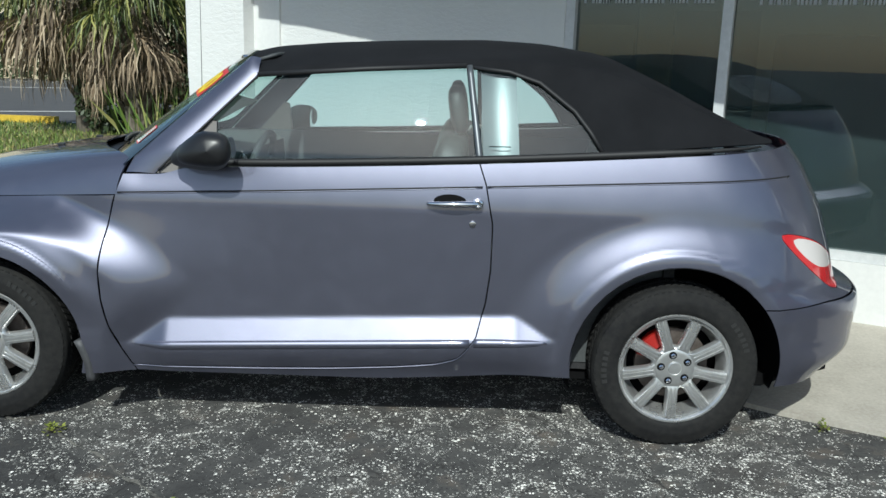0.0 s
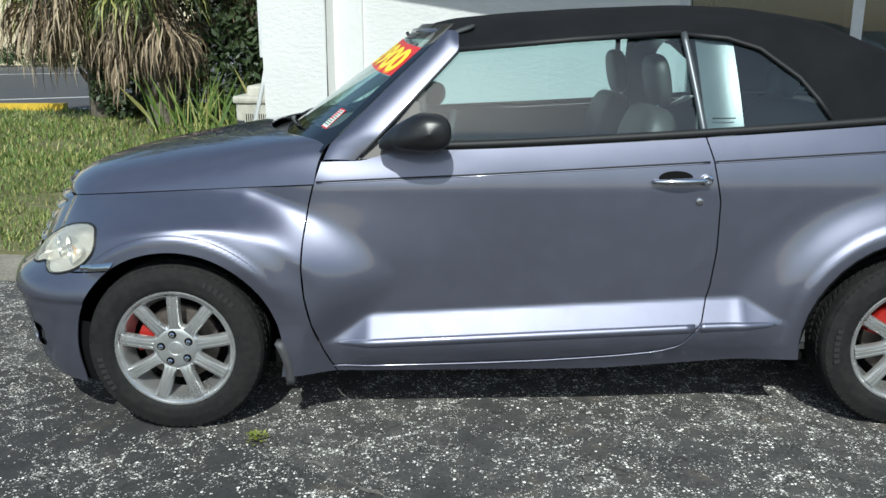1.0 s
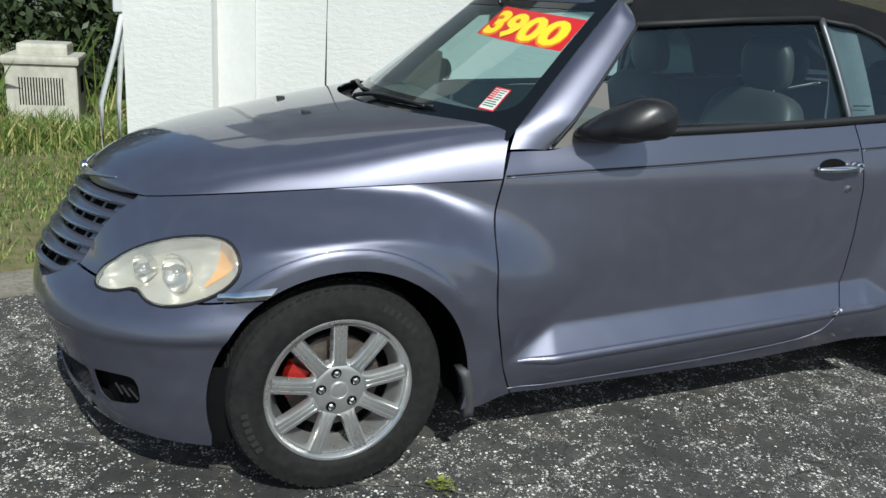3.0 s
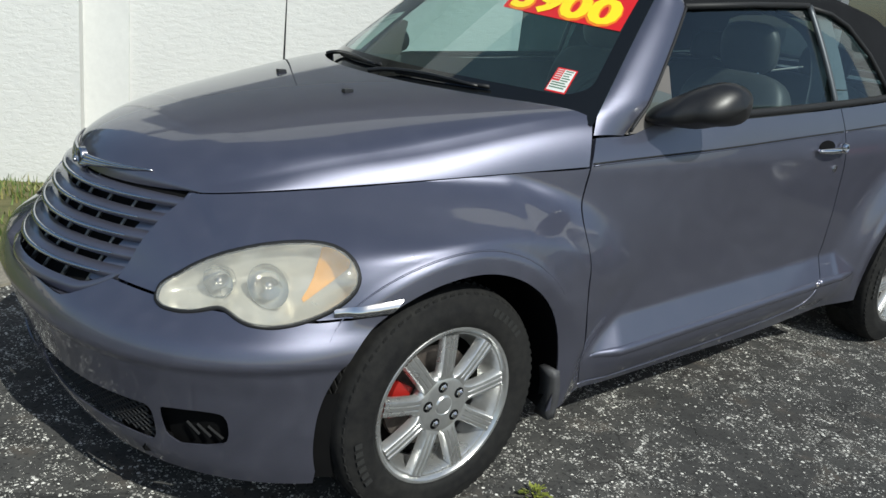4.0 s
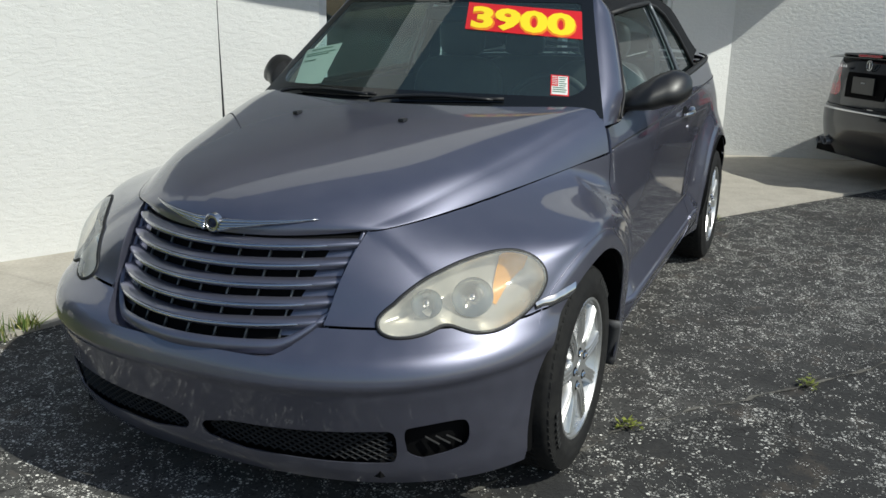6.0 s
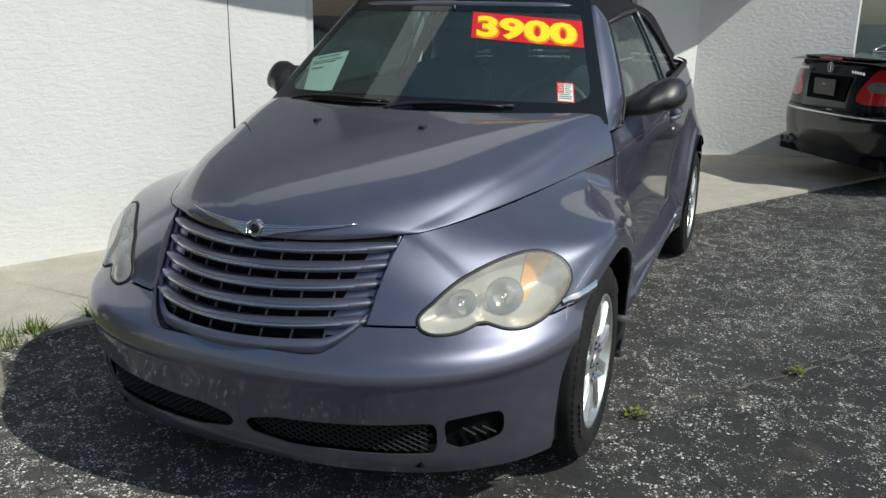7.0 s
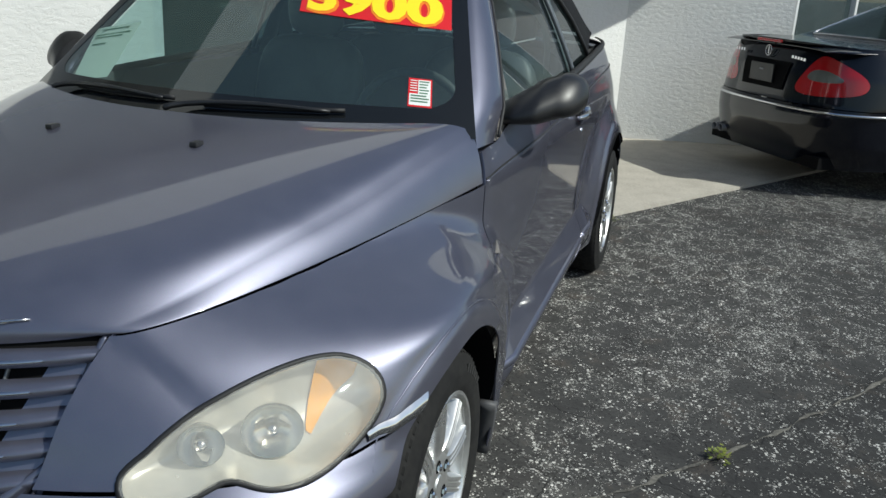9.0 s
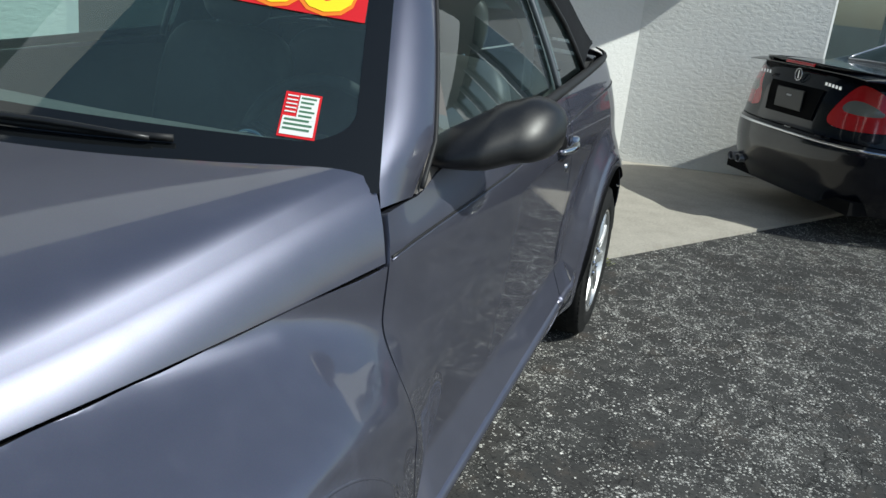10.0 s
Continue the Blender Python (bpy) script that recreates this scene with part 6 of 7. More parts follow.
# ---- dark saloon parked by the return wall ----
def sedan_side(U, Z):
    """Wrap of the lower body in its own frame: x ahead from the tail, y to the right is negative."""
    xr = soft_interp(Z, [(0.2, 0.10), (0.30, 0.03), (0.45, 0.0), (0.56, 0.0), (0.60, 0.035), (0.80, 0.055), (0.93, 0.095), (0.97, 0.12)])
    w = soft_interp(Z, [(0.2, 0.80), (0.35, 0.855), (0.6, 0.870), (0.8, 0.845), (0.95, 0.795), (1.0, 0.77)])
    p = 2.9
    phi, psi, m = np.clip(1 - U, 0, 1) * math.pi / 2, np.clip(U - 2, 0, 1) * math.pi / 2, np.clip(U - 1, 0, 1)
    x = 0.62 + (3.7 - 0.62) * m
    x = np.where(U < 1, 0.62 - (0.62 - xr) * np.sin(phi) ** (2 / p), x)
    x = np.where(U > 2, 3.7 + (0.95 - 0.35 * (Z - 0.4) ** 2) * np.sin(psi) ** (2 / 2.4), x)
    fac = np.where(U < 1, np.cos(phi) ** (2 / p), np.where(U > 2, np.cos(psi) ** (2 / 2.4), 1.0))
    for cx in (0.98, 3.70):
        r = np.hypot(x - cx, Z - 0.32)
        w = w + 0.015 * smooth01(0.48, 0.36, r)
    return x, -w * fac, Z


def sedan_top(x):
    return soft_interp(x, [(0.08, 0.965), (0.14, 0.985), (0.75, 1.005), (0.80, 1.01), (1.45, 1.335), (1.9, 1.385), (2.5, 1.36), (3.25, 1.01), (3.4, 0.985), (4.3, 0.86), (4.7, 0.70)])


def build_sedan():
    car2 = thing("dark_sedan", "glossy black-blue sedan seen from behind, parked beside the stucco wall", "car", at=pose(4.158, -1.545, 0, 0, 0, -57.3) @ Matrix.Diagonal((1, 1.0, 1.075, 1)))
    us = np.concatenate([np.linspace(0, 1, 60)[:-1], np.linspace(1, 2, 110)[:-1], np.linspace(2, 3, 30)])
    full = grid_surface(us, np.linspace(0.19, 0.985, 60), sedan_side)
    arch = lambda x, y, z: np.minimum(np.hypot(x - 0.98, z - 0.32) - 0.35, np.hypot(x - 3.70, z - 0.32) - 0.35)
    body = clip_by(full, arch)
    e = lambda x, y: np.abs(y) + 0.85 * np.clip(x - 0.06, 0, None)
    lamp = rounded([(0.355, 0.700), (0.43, 0.80), (0.54, 0.905), (0.62, 0.93), (0.80, 0.885), (1.00, 0.815), (1.06, 0.75), (1.00, 0.69), (0.70, 0.662), (0.42, 0.660)], 2)
    smoke = rounded([(0.46, 0.765), (0.52, 0.830), (0.66, 0.835), (0.84, 0.785), (0.82, 0.762), (0.62, 0.752)], 2)
    shell = clip_by(body, lambda x, y, z: np.where(x < 1.0, -poly_sd(e(x, y), z, lamp), 1.0))
    upper = clip_by(shell, lambda x, y, z: np.maximum(z - 0.598, x - 0.66))
    bump_ = clip_by(clip_by(shell, lambda x, y, z: 0.592 - z), lambda x, y, z: 0.655 - x)
    bump_ = clip_by(bump_, lambda x, y, z: z - 0.195)
    vpart("body_shell", join(upper, flip_y(upper)), NAVY_PAINT, car2, solid=0.005)
    vpart("rear_bumper", join(bump_, flip_y(bump_)), NAVY_PAINT, car2, solid=0.005)
    for fl in (lambda m: m, flip_y):
        lens = clip_by(body, lambda x, y, z: np.where(x < 1.0, poly_sd(e(x, y), z, lamp) - 0.002, -1.0))
        red = clip_by(lens, lambda x, y, z: -poly_sd(e(x, y), z, smoke))
        grey = clip_by(lens, lambda x, y, z: poly_sd(e(x, y), z, smoke))
        lp = vpart("tail_lamp", fl(red), RED_LENS, car2, "red tail lamp", solid=0.006)
        vpart("clear_band", fl(grey), SMOKED, lp, "smoked clear band", solid=0.006)
    # deck, rear glass, roof
    xs = np.concatenate([np.linspace(0.08, 0.8, 24), np.linspace(0.83, 3.4, 70), np.linspace(3.45, 4.65, 24)])

    def lid(X, B):
        zc = sedan_top(X)
        low = np.minimum(soft_interp(X, [(0.0, 0.95), (0.8, 0.965), (3.4, 0.955), (4.3, 0.83), (4.7, 0.66)]), zc - 0.01)
        yb = soft_interp(X, [(0.08, 0.62), (0.2, 0.74), (0.5, 0.775), (3.4, 0.76), (4.3, 0.68), (4.65, 0.5)])
        tall = np.clip((zc - low) / 0.4, 0, 1)
        p = 2.6 + 1.5 * (1 - tall)
        z = low + (zc - low) * np.clip(1 - np.abs(B) ** p, 0, 1) ** (1 / (2.0 + 0.5 * tall))
        y = B * yb * (1 - 0.24 * np.clip((z - 1.0) / 0.4, 0, 1))
        return X, y, z

    top = grid_surface(xs, np.sin(np.linspace(-1, 1, 51) * math.pi / 2), lid)
    glass_r = lambda x, y, z: np.minimum(np.minimum(x - 0.83, 1.42 - x), 0.56 - 0.10 * (x - 0.8) - np.abs(y))
    glass_s = lambda x, y, z: np.minimum(np.minimum(np.abs(y) - (0.50 + 0.16 * (1.35 - z)), z - 1.0), np.minimum(1.335 - z, np.minimum(x - 1.05, 3.0 - x)))
    lid_mesh = clip_by(top, lambda x, y, z: -glass_r(x, y, z))
    lid_mesh = clip_by(lid_mesh, lambda x, y, z: -glass_s(x, y, z))
    vpart("deck_and_roof", lid_mesh, NAVY_PAINT, car2, solid=0.005)
    rg = vpart("rear_window", clip_by(top, glass_r), TINTED, car2, "tinted rear window")
    vpart("side_window", clip_by(top, glass_s), TINTED, car2)
    rim = boundary_loop(clip_by(top, glass_r))
    vpart("rear_window_seal", tube(rim, 0.008, 5, closed=True), DULL_CHROME, car2)
    # lip spoiler with a high brake lamp
    sp = grid_surface(np.linspace(-1, 1, 40), np.linspace(0, 2 * math.pi, 13), lambda B, A: (0.105 + 0.19 * np.abs(B) ** 3.5 + 0.05 * np.cos(A) * (1 - 0.4 * np.abs(B)), B * 0.665, 0.985 - 0.012 * np.abs(B) ** 2 + 0.016 * np.sin(A) * (1 - 0.3 * np.abs(B)) - 0.012 * np.cos(A)))
    vpart("lip_spoiler", sp, NAVY_PAINT, car2)
    part("high_brake_lamp", box(0.052, 0, 0.985, 0.012, 0.30, 0.018, 0.004), RED_LENS, car2)
    # plate recess and plain plate
    vpart("plate_recess", grid_surface(np.linspace(-1, 1, 16), np.linspace(0.665, 0.855, 8), lambda B, Z: (soft_interp(Z, [(0.6, 0.035), (0.8, 0.055), (0.93, 0.095)]) - 0.004 + 0.03 * np.abs(B) ** 6 * 0, B * (0.255 + 0.15 * (Z - 0.66)), Z)), DARK, car2)
    part("number_plate_mount", box(0.028, 0, 0.765, 0.012, 0.29, 0.125, 0.003), BLACK_PLASTIC, car2)
    part("plate_bar", box(0.020, 0, 0.785, 0.004, 0.05, 0.010, 0.0), SIGN_WHITE, car2)
    ring = tube([(0.058, 0.036 * math.cos(a), 0.915 + 0.036 * math.sin(a)) for a in np.linspace(0, 2 * math.pi, 24, endpoint=False)], 0.0035, 6, closed=True, up=(1, 0, 0))
    bd = vpart("round_badge", ring, CHROME, car2, "round chrome badge")
    part("badge_stud", box(0.060, 0, 0.915, 0.006, 0.012, 0.05, 0.002), CHROME, bd)
    for k in range(5):
        part("badge_bar", box(0.052 + 0.006, -0.30 - 0.034 * k, 0.895 - 0.002 * k, 0.004, 0.025, 0.020, 0.002), CHROME, car2)
    for k in range(4):
        part("badge_bar", box(0.060, 0.42 - 0.034 * k, 0.897, 0.004, 0.022, 0.022, 0.002), DULL_CHROME, car2)
    # chrome bead round the bumper
    ub = np.concatenate([np.linspace(0, 1, 50), np.linspace(1, 1.012, 4)])
    X, Y, Z = sedan_side(ub, np.full_like(ub, 0.566))
    bead = [(float(x) - 0.004, float(y) - 0.003, 0.566) for x, y in zip(X, Y)]
    bead = bead[::-1] + [(x, -y, z) for x, y, z in bead]
    vpart("bumper_bead", tube(bead, 0.010, 6), CHROME, car2, "thin chrome bead")
    for s in (1,):
        for dy in (-0.045, 0.045):
            tip = lathe([(0.030, 0.16), (0.036, 0.0), (0.031, -0.004), (0.029, 0.02), (0.027, 0.15)], 20, "x")
            vpart("exhaust_tip", (tip[0] * np.array([1, 1.15, 0.8]) + np.array([0.03, s * 0.490 + dy, 0.290]), tip[1]), GREY_METAL, car2)
    vpart("sedan_underbody", prism([(0.12, -0.7), (4.4, -0.7), (4.4, 0.7), (0.12, 0.7)], 0.19, 0.27), DARK, car2, smooth=False)
    vpart("cabin_block", prism([(0.9, -0.6), (3.2, -0.6), (3.2, 0.6), (0.9, 0.6)], 0.3, 0.95), DARK, car2, smooth=False)
    for hx in (1.30,):
        for s in (-1, 1):
            vpart("headrest", soft_box(0.10, 0.26, 0.18, 3, m=pose(hx, s * 0.33, 1.08)), DASH, car2)
    for wx in (0.98, 3.70):
        for s in (-1, 1):
            hub = new("wheel")
            hub.parent = car2
            hub.matrix_basis = pose(wx, s * 0.765, 0.315, 0, 0, 0 if s < 0 else 180)
            vpart("tyre", lathe([(0.22, 0.09), (0.29, 0.10), (0.313, 0.08), (0.315, -0.08), (0.29, -0.10), (0.22, -0.09)], 48), RUBBER, hub, sharp=50)
            vpart("rim", lathe([(0.001, -0.05), (0.06, -0.07), (0.19, -0.06), (0.215, -0.085), (0.222, -0.09), (0.22, 0.05)], 40), ALLOY, hub, sharp=40)
            for k in range(5):
                a = 2 * math.pi * k / 5
                vpart("spoke", tube([(0.05 * math.cos(a), -0.078, 0.05 * math.sin(a)), (0.20 * math.cos(a), -0.082, 0.20 * math.sin(a))], 0.022, 8, flat=0.6, up=(0, 1, 0)), ALLOY, hub)


TINTED = make_glass("tinted_glass", (0.10, 0.12, 0.12))
build_sedan()


# ---- lawn, kerb, far lot, palms ----
rng = np.random.default_rng(7)
LAWN = [(-14.0, 1.9), (-6.0, 1.7), (-3.1, 1.62), (-2.4, 1.42), (-1.62, 1.56), (-1.42, 1.95), (-1.30, 2.5), (-1.22, 2.86), (-1.62, 2.98), (-1.4, 5.0), (1.5, 12.0), (-3.0, 11.3), (-14.0, 11.9)]
lawn = vpart("lawn", prism(LAWN, -0.03, 0.022), GRASS_SOIL, None, smooth=False)
tagged(lawn, "patchy green and straw-coloured lawn", "lawn", kind="structure")
sand_plan = [(-3.6, 1.66), (-3.1, 1.10), (-2.5, 1.02), (-1.75, 1.25), (-1.5, 1.58), (-1.6, 1.60), (-2.4, 1.46), (-3.1, 1.66)]
tagged(vpart("sandy_edge", prism(sand_plan, -0.02, 0.008), SAND, None, smooth=False), "sandy worn verge between asphalt and lawn", "verge", kind="structure")


def blades(n, pick, h0, h1, w, mat, name, label, cat, lean=0.5):
    """n blades of grass at the picked places, as one mesh."""
    P = pick(n)
    n = len(P)
    h, a = rng.uniform(h0, h1, n), rng.uniform(0, 2 * math.pi, n)
    d = np.stack([np.cos(a), np.sin(a)], 1) * w
    ln = (rng.normal(0, lean, n) * h)[:, None] * np.stack([np.cos(a + 1.3), np.sin(a + 1.3)], 1)
    z = np.zeros(n)
    V = np.stack([np.column_stack([P - d, z + 0.01]), np.column_stack([P + d, z + 0.01]), np.column_stack([P + ln * 0.5 + d * 0.6, h * 0.6]), np.column_stack([P + ln, h])], 1).reshape(-1, 3)
    F = np.arange(4 * n).reshape(-1, 4).tolist()
    return tagged(vpart(name, (V, F), mat, None, smooth=False), label, cat, kind="stuff")


def in_lawn(x0, x1, y0, y1):
    def pick(n):
        P = np.column_stack([rng.uniform(x0, x1, 2 * n), rng.uniform(y0, y1, 2 * n)])
        ok = poly_sd(P[:, 0], P[:, 1], LAWN) > 0.02
        bare = np.sin(P[:, 0] * 2.1 + np.sin(P[:, 1] * 1.7)) * np.cos(P[:, 1] * 2.6 + 1) > 0.55
        return P[ok & ~(bare & (rng.uniform(0, 1, 2 * n) < 0.7))][:n]
    return pick


blades(24000, in_lawn(-5.5, -1.3, 1.5, 6.0), 0.03, 0.09, 0.006, GRASS_BLADE, "lawn_grass", "short patchy lawn grass", "grass", 0.6)
blades(22000, in_lawn(-10, -1.3, 5.0, 11.6), 0.04, 0.12, 0.010, GRASS_BLADE, "lawn_grass", "short patchy lawn grass", "grass", 0.6)


def round_pick(spots):
    S = np.array(spots)

    def pick(n):
        c = S[rng.integers(len(S), size=n)]
        a, d = rng.uniform(0, 6.283, n), c[:, 2] * np.sqrt(rng.uniform(0, 1, n))
        return np.column_stack([c[:, 0] + d * np.cos(a), c[:, 1] + d * np.sin(a)])
    return pick


blades(3800, round_pick([(-2.7, 5.3, 0.55), (-2.0, 5.25, 0.6), (-1.5, 4.6, 0.45), (-3.2, 5.8, 0.5), (-1.45, 3.7, 0.3), (-2.4, 5.0, 0.6)]), 0.08, 0.30, 0.008, GRASS_BLADE, "tall_grass", "tall unmown grass round the outdoor unit", "grass", 0.5)
blades(420, round_pick([(-1.45, 1.62, 0.10), (-1.30, 1.58, 0.05), (-1.02, 1.50, 0.06), (-1.36, 2.2, 0.08)]), 0.03, 0.10, 0.004, GRASS_BLADE, "edge_grass", "grass tufts along the slab edge", "grass", 0.6)
blades(130, round_pick([(-3.0, 6.6, 0.5), (-3.6, 7.4, 0.5), (-2.5, 6.9, 0.4), (-1.7, 6.6, 0.3)]), 0.45, 1.0, 0.011, GRASS_BLADE, "reed_grass", "long arching grass stems before the dark shrub", "grass", 0.55)

# yellow kerbs, road and lines beyond
for x0, x1 in ((-14.0, -6.95), (-6.2, -3.6)):
    k = vpart("kerb", prism([(x0, 11.45), (x1, 11.42), (x1, 11.62), (x0, 11.66)], -0.02, 0.14), YELLOW_PAINT, None, smooth=False)
    tagged(k, "yellow painted concrete kerb", "kerb", kind="structure")
tagged(vpart("road", prism([(-60, 11.9), (-14, 11.95), (-3.0, 11.5), (2.0, 12.5), (10, 28.0), (-60, 27.0)], -0.03, 0.003), ROAD, None, smooth=False), "grey asphalt of the lot beyond the lawn", "road", kind="structure")
for a, b in (((-13.0, 12.35), (-7.6, 14.9)), ((-24.0, 20.5), (-11.5, 25.4)), ((-6.9, 12.0), (-3.9, 13.4)), ((-40.0, 17.0), (-22.0, 21.0))):
    d = (Vector((*b, 0)) - Vector((*a, 0))).normalized()
    nrm = Vector((-d.y, d.x, 0)) * 0.06
    q = [(a[0] - nrm.x, a[1] - nrm.y), (b[0] - nrm.x, b[1] - nrm.y), (b[0] + nrm.x, b[1] + nrm.y), (a[0] + nrm.x, a[1] + nrm.y)]
    tagged(vpart("road_line", prism(q, 0.0, 0.008), LINE_WHITE, None, smooth=False), "white parking line", "road marking", kind="structure")
far = thing("far_building", "cream building wall behind a clipped hedge", "building", kind="structure")
vpart("wall", prism([(-34, 31.5), (-10, 31.5), (-10, 38), (-34, 38)], 0, 5.0), CREAM, far, smooth=False)
for x in np.arange(-32, -11, 4.2):
    vpart("window", prism([(x, 31.45), (x + 1.4, 31.45), (x + 1.4, 31.52), (x, 31.52)], 1.0, 2.6), DARK, far, smooth=False)


def leaf_mass(name, label, cat, spots, n, size, mat, flat=1.0):
    """Many small leaves filling a few uneven clumps."""
    V, F = [], []
    for _ in range(n):
        cx, cy, cz, rx, ry, rz = spots[rng.integers(len(spots))]
        v = rng.normal(size=3)
        v /= np.linalg.norm(v)
        rad = rng.uniform(0.55, 1.05)
        p = np.array([cx, cy, cz]) + v * rad * np.array([rx, ry, rz])
        if p[2] < 0.03:
            continue
        a, b2 = rng.normal(size=3), rng.normal(size=3)
        a /= np.linalg.norm(a)
        b2 -= a * (a @ b2)
        b2 /= np.linalg.norm(b2)
        s = size * rng.uniform(0.6, 1.4)
        k = len(V)
        V += [p - a * s, p + b2 * s * 0.45, p + a * s, p - b2 * s * 0.45]
        F.append([k, k + 1, k + 2, k + 3])
    return V, F


def shrub(name, label, spots, n, size, mat):
    sh = thing(name, label, "shrub")
    V, F = leaf_mass("crown", label, "shrub", spots, n, size, mat)
    vpart("crown", (np.array(V), F), mat, sh, smooth=False)
    for cx, cy, cz, rx, ry, rz in spots[:4]:
        vpart("stem", tube([(cx, cy, -0.02), (cx + 0.1, cy, cz * 0.6), (cx + 0.15, cy + 0.1, cz)], [0.04, 0.03, 0.015], 7), BARK, sh)
    return sh


hd = thing("hedge", "low clipped green hedge before the far building", "hedge")
V, F = leaf_mass("leaves", "", "", [(x, 30.4, 0.45, 1.0, 0.55, 0.5) for x in np.arange(-34, -9, 1.6)], 5200, 0.11, HEDGE)
vpart("leaves", (np.array(V), F), HEDGE, hd, smooth=False)
shrub("dark_shrub", "dark overgrown shrub between the palms and the building", [(-3.3, 9.3, 0.9, 0.9, 0.7, 1.0), (-2.4, 9.0, 0.8, 0.9, 0.6, 0.9), (-1.5, 8.4, 0.9, 0.9, 0.6, 1.0), (-0.7, 7.8, 1.0, 0.9, 0.8, 1.1), (-2.0, 9.4, 2.2, 1.6, 0.7, 1.1), (-0.8, 8.6, 2.3, 1.2, 0.8, 1.2), (-3.4, 10.0, 2.4, 1.2, 0.8, 1.2)], 15000, 0.075, LEAF_DARK)
shrub("dark_shrub", "dark shrub with small leaves behind the palm trunk", [(-5.3, 10.0, 0.55, 0.55, 0.4, 0.6), (-4.7, 10.2, 0.8, 0.6, 0.4, 0.8)], 2600, 0.06, LEAF_DARK)


def fan_leaf(o, az, el, petiole, length, segs, spread, hang):
    """One fan palm leaf from its root o; its strips turn down towards their tips."""
    d = np.array([math.cos(az) * math.cos(el), math.sin(az) * math.cos(el), math.sin(el)])
    down = np.array([0, 0, -1.0])
    p, stem = np.array(o, float), []
    for i in range(7):
        stem.append(tuple(p))
        d = d + down * 0.07
        d /= np.linalg.norm(d)
        p = p + d * petiole / 6
    V, F = tube(stem, [0.016 - 0.001 * i for i in range(7)], 4)
    V, F = [tuple(v) for v in V], [list(f) for f in F]
    hub = np.array(stem[-1])
    roll = rng.uniform(-0.5, 0.5)
    side = np.cross(d, down)
    side /= max(1e-6, np.linalg.norm(side))
    side = side * math.cos(roll) + np.cross(d, side) * math.sin(roll)
    steps = 6
    for j in range(segs):
        t = j / (segs - 1) * 2 - 1
        an = t * spread + rng.uniform(-0.12, 0.12)
        sd = d * math.cos(an) + side * math.sin(an)
        ln = length * (0.62 + 0.38 * math.cos(t * 1.3)) * rng.uniform(0.75, 1.1)
        h = hang * rng.uniform(0.7, 1.25)
        bw = rng.uniform(0.011, 0.019) * length
        wide = np.cross(sd, down + rng.normal(0, 0.5, 3))
        wide /= max(1e-6, np.linalg.norm(wide))
        q, k = hub.copy(), len(V)
        for i in range(steps + 1):
            u = i / steps
            wd = bw * (0.45 + 1.1 * u) if u < 0.5 else bw * (1.0 - (u - 0.5) / 0.5 * 0.92)
            V += [tuple(q - wide * wd), tuple(q + down * wd * 0.4), tuple(q + wide * wd)]
            f = h * float(smooth01(0.10, 0.75, u))
            g = sd * (1 - min(f, 1)) + down * min(f, 1) + rng.normal(0, 0.15, 3)
            q = q + g / np.linalg.norm(g) * ln / steps
        for i in range(steps):
            a = k + 3 * i
            F += [[a, a + 3, a + 4, a + 1], [a + 1, a + 4, a + 5, a + 2]]
    return np.array(V), F


def palm(x, y, trunk_h, n_green, n_dead, size, label):
    tree = thing("palm_tree", label, "palm tree", "palms by the lawn")
    prof = []
    for i in range(16):
        t = i / 15
        prof.append((0.20 - 0.04 * t + 0.018 * (i % 2), -0.03 + (trunk_h + 0.2) * t))
    Vt, Ft = lathe(prof, 20, "z")
    Vt = Vt + np.array([x, y, 0])
    trunk = vpart("trunk", (Vt, Ft), BARK, tree)
    boots = []
    for i in range(60):
        a, z = i * 2.4, trunk_h * (0.15 + 0.85 * i / 60)
        c = Vector((x + 0.19 * math.cos(a), y + 0.19 * math.sin(a), z))
        boots.append(tube([c, c + Vector((0.10 * math.cos(a), 0.10 * math.sin(a), 0.14)), c + Vector((0.13 * math.cos(a), 0.13 * math.sin(a), 0.22))], [0.05, 0.035, 0.012], 5))
    tagged(vpart("leaf_base", join(*boots), BARK, tree), kind="stuff")
    for name, count, mat, dead in (("crown", n_green, LEAF_GREEN, False), ("dead_skirt", n_dead, LEAF_DEAD, True)):
        ms = []
        for i in range(count):
            az = i * 2.399 + rng.uniform(-0.3, 0.3)
            el = math.radians(rng.uniform(-70, -20) if dead else rng.uniform(-30, 70))
            root = (x + 0.1 * math.cos(az), y + 0.1 * math.sin(az), trunk_h + rng.uniform(-0.15, 0.2) - (rng.uniform(0.1, 0.55) if dead else 0))
            ms.append(fan_leaf(root, az, el, size * rng.uniform(0.55, 1.0), size * rng.uniform(0.75, 1.05), 24, 1.6 if not dead else 1.15, 0.78 if not dead else 1.0))
        vpart(name, join(*ms), mat, tree, "green fan leaves" if not dead else "hanging straw-brown dead leaves", smooth=False)
    return tree


palm(-4.45, 9.0, 2.35, 50, 34, 0.92, "fan palm with drooping green leaves and brown dead skirt")
palm(-5.8, 10.3, 2.95, 50, 54, 1.25, "fan palm with a full skirt of dead brown leaves")
palm(-3.1, 9.9, 3.1, 30, 20, 1.0, "tall fan palm behind the building corner")
palm(-1.2, 10.2, 2.8, 26, 16, 1.0, "fan palm in shade behind the building")


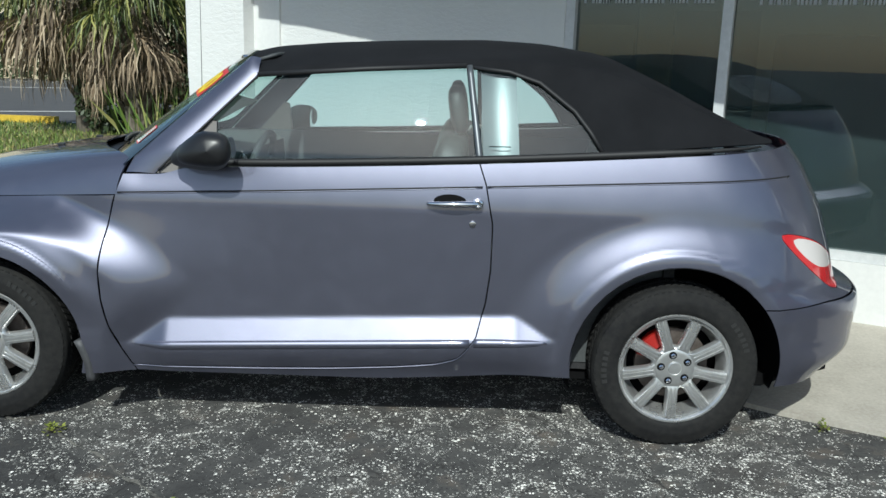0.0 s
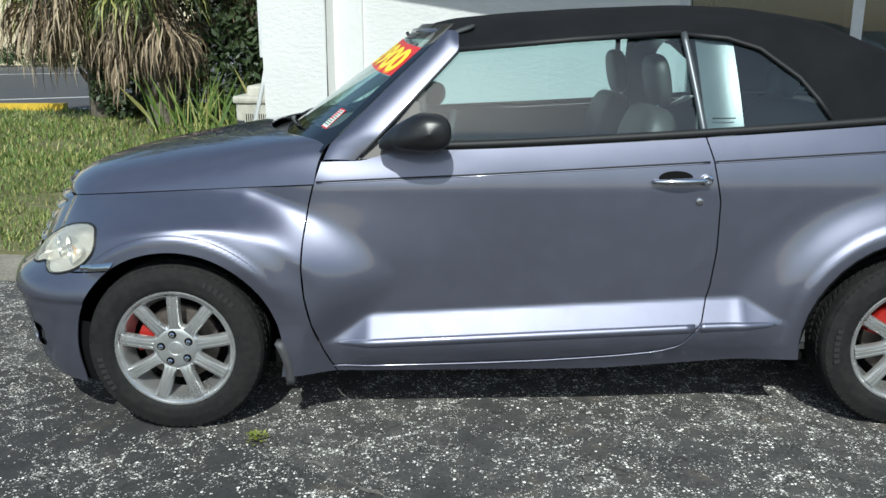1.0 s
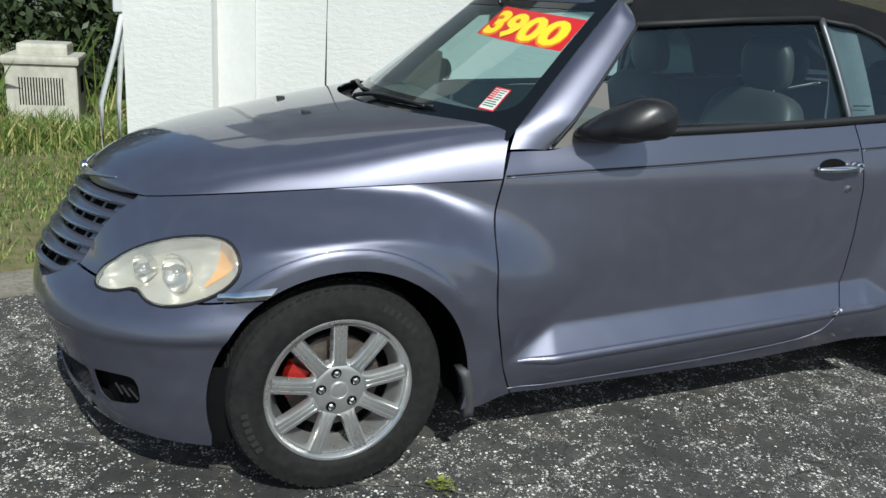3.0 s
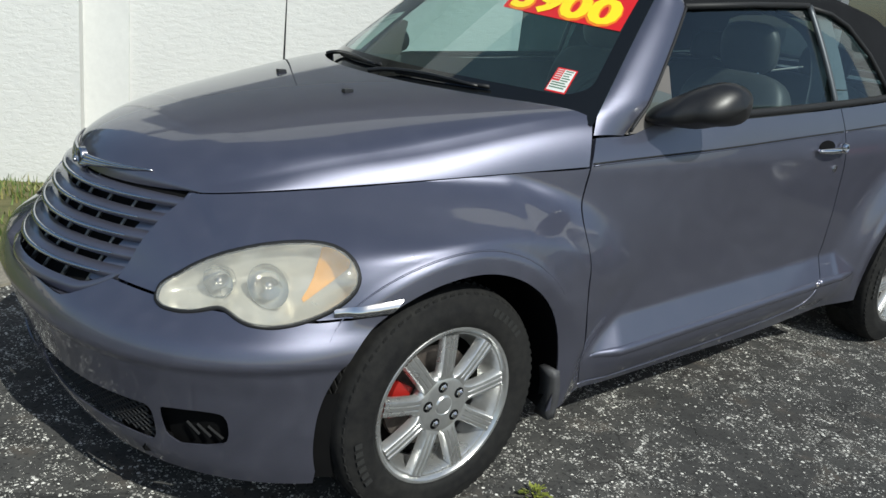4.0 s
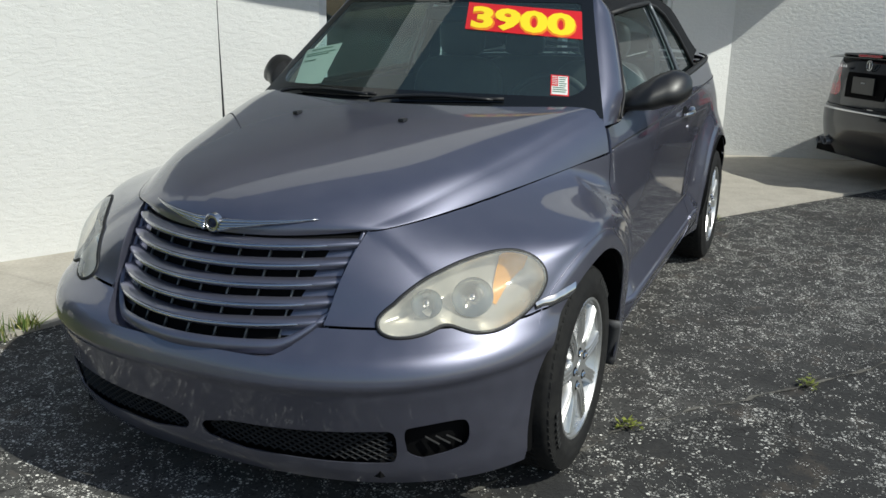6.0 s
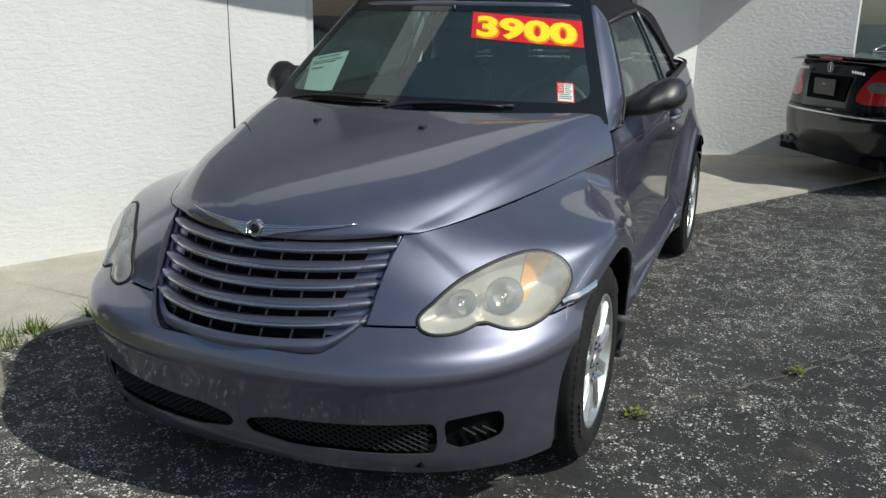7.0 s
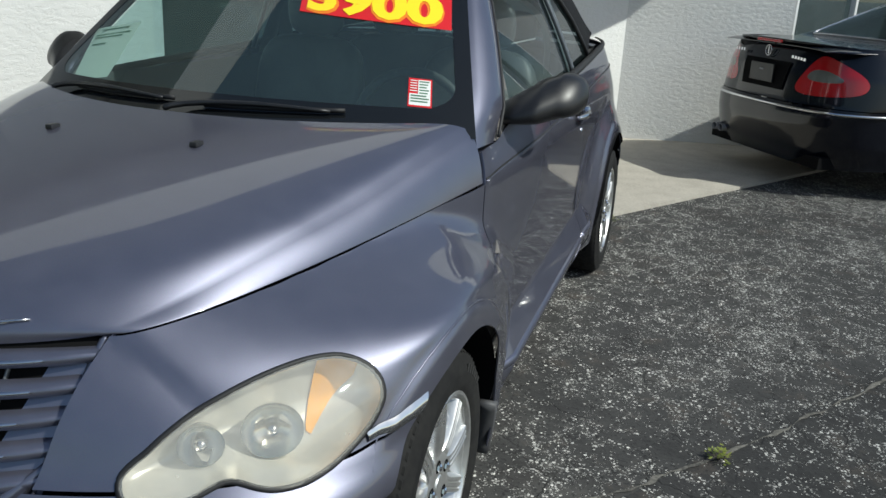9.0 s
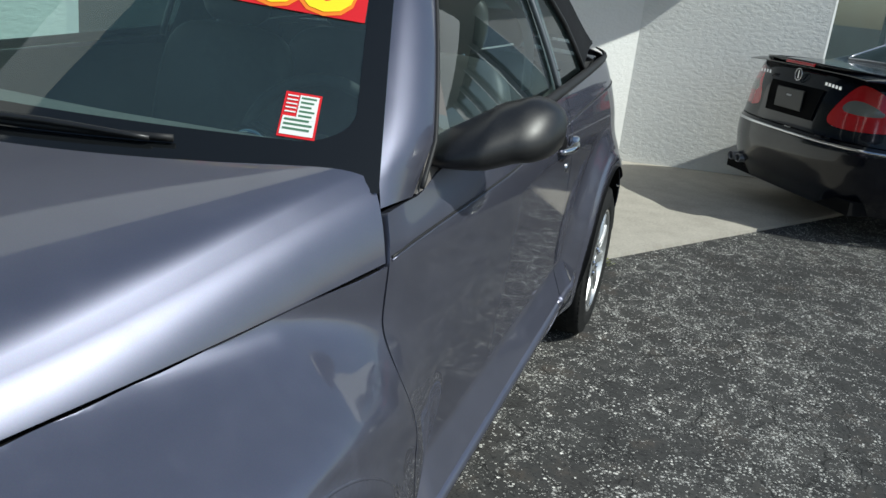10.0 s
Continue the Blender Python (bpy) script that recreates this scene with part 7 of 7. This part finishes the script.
# ---- small things outdoors ----
unit = thing("outdoor_ac_unit", "weathered beige outdoor cooling unit in tall grass", "air conditioner", at=pose(-2.24, 6.0, 0, 0, 0, -6) @ Matrix.Diagonal((0.78, 0.9, 1.13, 1)))
part("casing", box(0, 0, 0.30, 0.78, 0.72, 0.54, 0.03), BEIGE_METAL, unit)
part("lid", box(0, 0, 0.585, 0.84, 0.78, 0.07, 0.025), BEIGE_METAL, unit)
part("top_cap", box(0.0, 0.06, 0.66, 0.56, 0.52, 0.10, 0.03), BEIGE_METAL, unit, "dented top cap")
part("foot_pad", box(0, 0, 0.015, 0.9, 0.84, 0.03, 0.01), CONCRETE, unit)
for i in range(16):
    part("vent_slot", box(-0.24 + 0.031 * i, -0.3605, 0.34, 0.014, 0.006, 0.22, 0), DARK, unit)
for i in range(8):
    part("vent_slot", box(0.3905, -0.12 + 0.035 * i, 0.38, 0.006, 0.016, 0.14, 0), DARK, unit)

px, py = wall_xy(-1.79, 0.02)
meter = thing("meter_box", "white metal meter box with pipes on the building corner", "meter box")
part("box", box(px - 0.06, py + 0.10, 1.62, 0.10, 0.16, 0.85, 0.008), ALU, meter)
for k, (dx, dy, tx) in enumerate(((-0.05, 0.05, -0.16), (-0.05, 0.10, -0.05), (-0.03, 0.15, 0.0))):
    vpart("pipe", tube([(px + dx, py + dy, 1.22), (px + dx + 0.3 * tx, py + dy, 1.0), (px + dx + tx, py + dy + 0.02, 0.62), (px + dx + tx, py + dy + 0.02, 0.0)], 0.018, 8), ALU, meter, "white painted pipe")

# crack across the lot with a pale crumbled edge and weeds in it
line = [(-1.62, -0.60), (-1.22, -0.83), (-1.02, -0.925), (-0.73, -1.14), (-0.375, -1.45), (0.15, -1.82), (0.9, -2.35), (2.1, -3.1), (4.5, -4.6)]
V, F = [], []
pts = []
for (x0, y0), (x1, y1) in zip(line, line[1:]):
    for t in np.linspace(0, 1, 26)[:-1]:
        pts.append((x0 + (x1 - x0) * t, y0 + (y1 - y0) * t))
for i, (x, y) in enumerate(pts):
    j = 0.018 * noise.noise((x * 7, y * 7, 0)) + 0.008 * noise.noise((x * 31, y * 31, 4))
    w = 0.005 + 0.012 * noise.noise((x * 11, y * 11, 9))
    V += [(x - 0.55 * (j - w), y - 0.83 * (j - w), 0.001), (x - 0.55 * j, y - 0.83 * j, 0.0022), (x - 0.55 * (j + w), y - 0.83 * (j + w), 0.001)]
for i in range(len(pts) - 1):
    a = 3 * i
    F += [[a, a + 3, a + 4, a + 1], [a + 1, a + 4, a + 5, a + 2]]
tagged(vpart("asphalt_joint", (np.array(V), F), JOINT, None), "pale crumbled joint across the asphalt", "joint", kind="structure")


def weed(x, y, r, n, label):
    w = thing("weed", label, "weed", "weeds in the asphalt joint")
    V, F = [], []
    for i in range(n):
        a, d = rng.uniform(0, 6.283), r * rng.uniform(0.05, 1.0)
        p = np.array([x + d * math.cos(a), y + d * math.sin(a), rng.uniform(0.004, 0.045) * (1.2 - d / r)])
        u = np.array([math.cos(a), math.sin(a), rng.uniform(-0.1, 0.7)]) * rng.uniform(0.005, 0.012)
        v = np.array([-math.sin(a), math.cos(a), rng.uniform(-0.3, 0.3)]) * rng.uniform(0.003, 0.006)
        k = len(V)
        V += [p - u, p + v, p + u, p - v]
        F.append([k, k + 1, k + 2, k + 3])
    vpart("leaves", (np.array(V), F), WEED_LEAF, w, smooth=False)
    stems = [tube([(x, y, -0.004), (x + r * 0.7 * math.cos(a), y + r * 0.7 * math.sin(a), 0.02)], 0.0014, 4) for a in np.linspace(0, 6, 9)]
    vpart("stems", join(*stems), BARK, w)


WEED_LEAF = speckled(material("weed_leaf", (0.16, 0.20, 0.03), 0.6), 60, (0.09, 0.13, 0.02), (0.30, 0.32, 0.05))
weed(-1.02, -0.925, 0.050, 60, "small yellow-green weed in an asphalt joint")
weed(-0.38, -1.45, 0.045, 60, "small browning weed in an asphalt joint")
weed(2.28, -0.72, 0.09, 70, "thin dry weed at the slab edge")
weed(1.98, -0.63, 0.035, 40, "tiny weed at the slab edge")

# writing on the shop glass, as plain bars
sgn = thing("window_lettering", "white lettering on the shop window, as plain bars", "sign")
for start, count, z0, hgt in ((1.32, 30, 1.775, 0.036), (2.36, 26, 1.765, 0.046)):
    s0 = start
    for k in range(count):
        wd = (0.016, 0.010, 0.018, 0.013, 0.006)[(k * 7 + k // 3) % 5]
        h = hgt * (1.0 if k % 4 == 0 else 0.72)
        a, b = wall_xy(s0, -0.055), wall_xy(s0 + wd, -0.055)
        vpart("letter_bar", (np.array([(*a, z0), (*b, z0), (*b, z0 + h), (*a, z0 + h)]), [[0, 1, 2, 3]]), SIGN_WHITE, sgn, smooth=False)
        s0 += wd + (0.010 if k % 6 else 0.034)
# inside the shop: tan partition and a dark doorway
part_obj = thing("shop_partition", "tan partition with a dark doorway inside the shop", "partition")
for a, b, z0, z1, mat in ((0.45, 1.06, 1.46, 1.74, SHOP_TAN), (1.10, 1.39, 0.06, 2.6, SHOP_TAN), (2.09, 2.21, 0.06, 2.6, SHOP_TAN), (2.21, 3.6, 1.68, 2.6, SHOP_TAN), (1.39, 2.09, 1.86, 2.6, SHOP_TAN)):
    q = [wall_xy(a, -2.2), wall_xy(b, -2.2), wall_xy(b, -2.3), wall_xy(a, -2.3)]
    vpart("panel", prism(q, z0, z1), mat, part_obj, smooth=False)
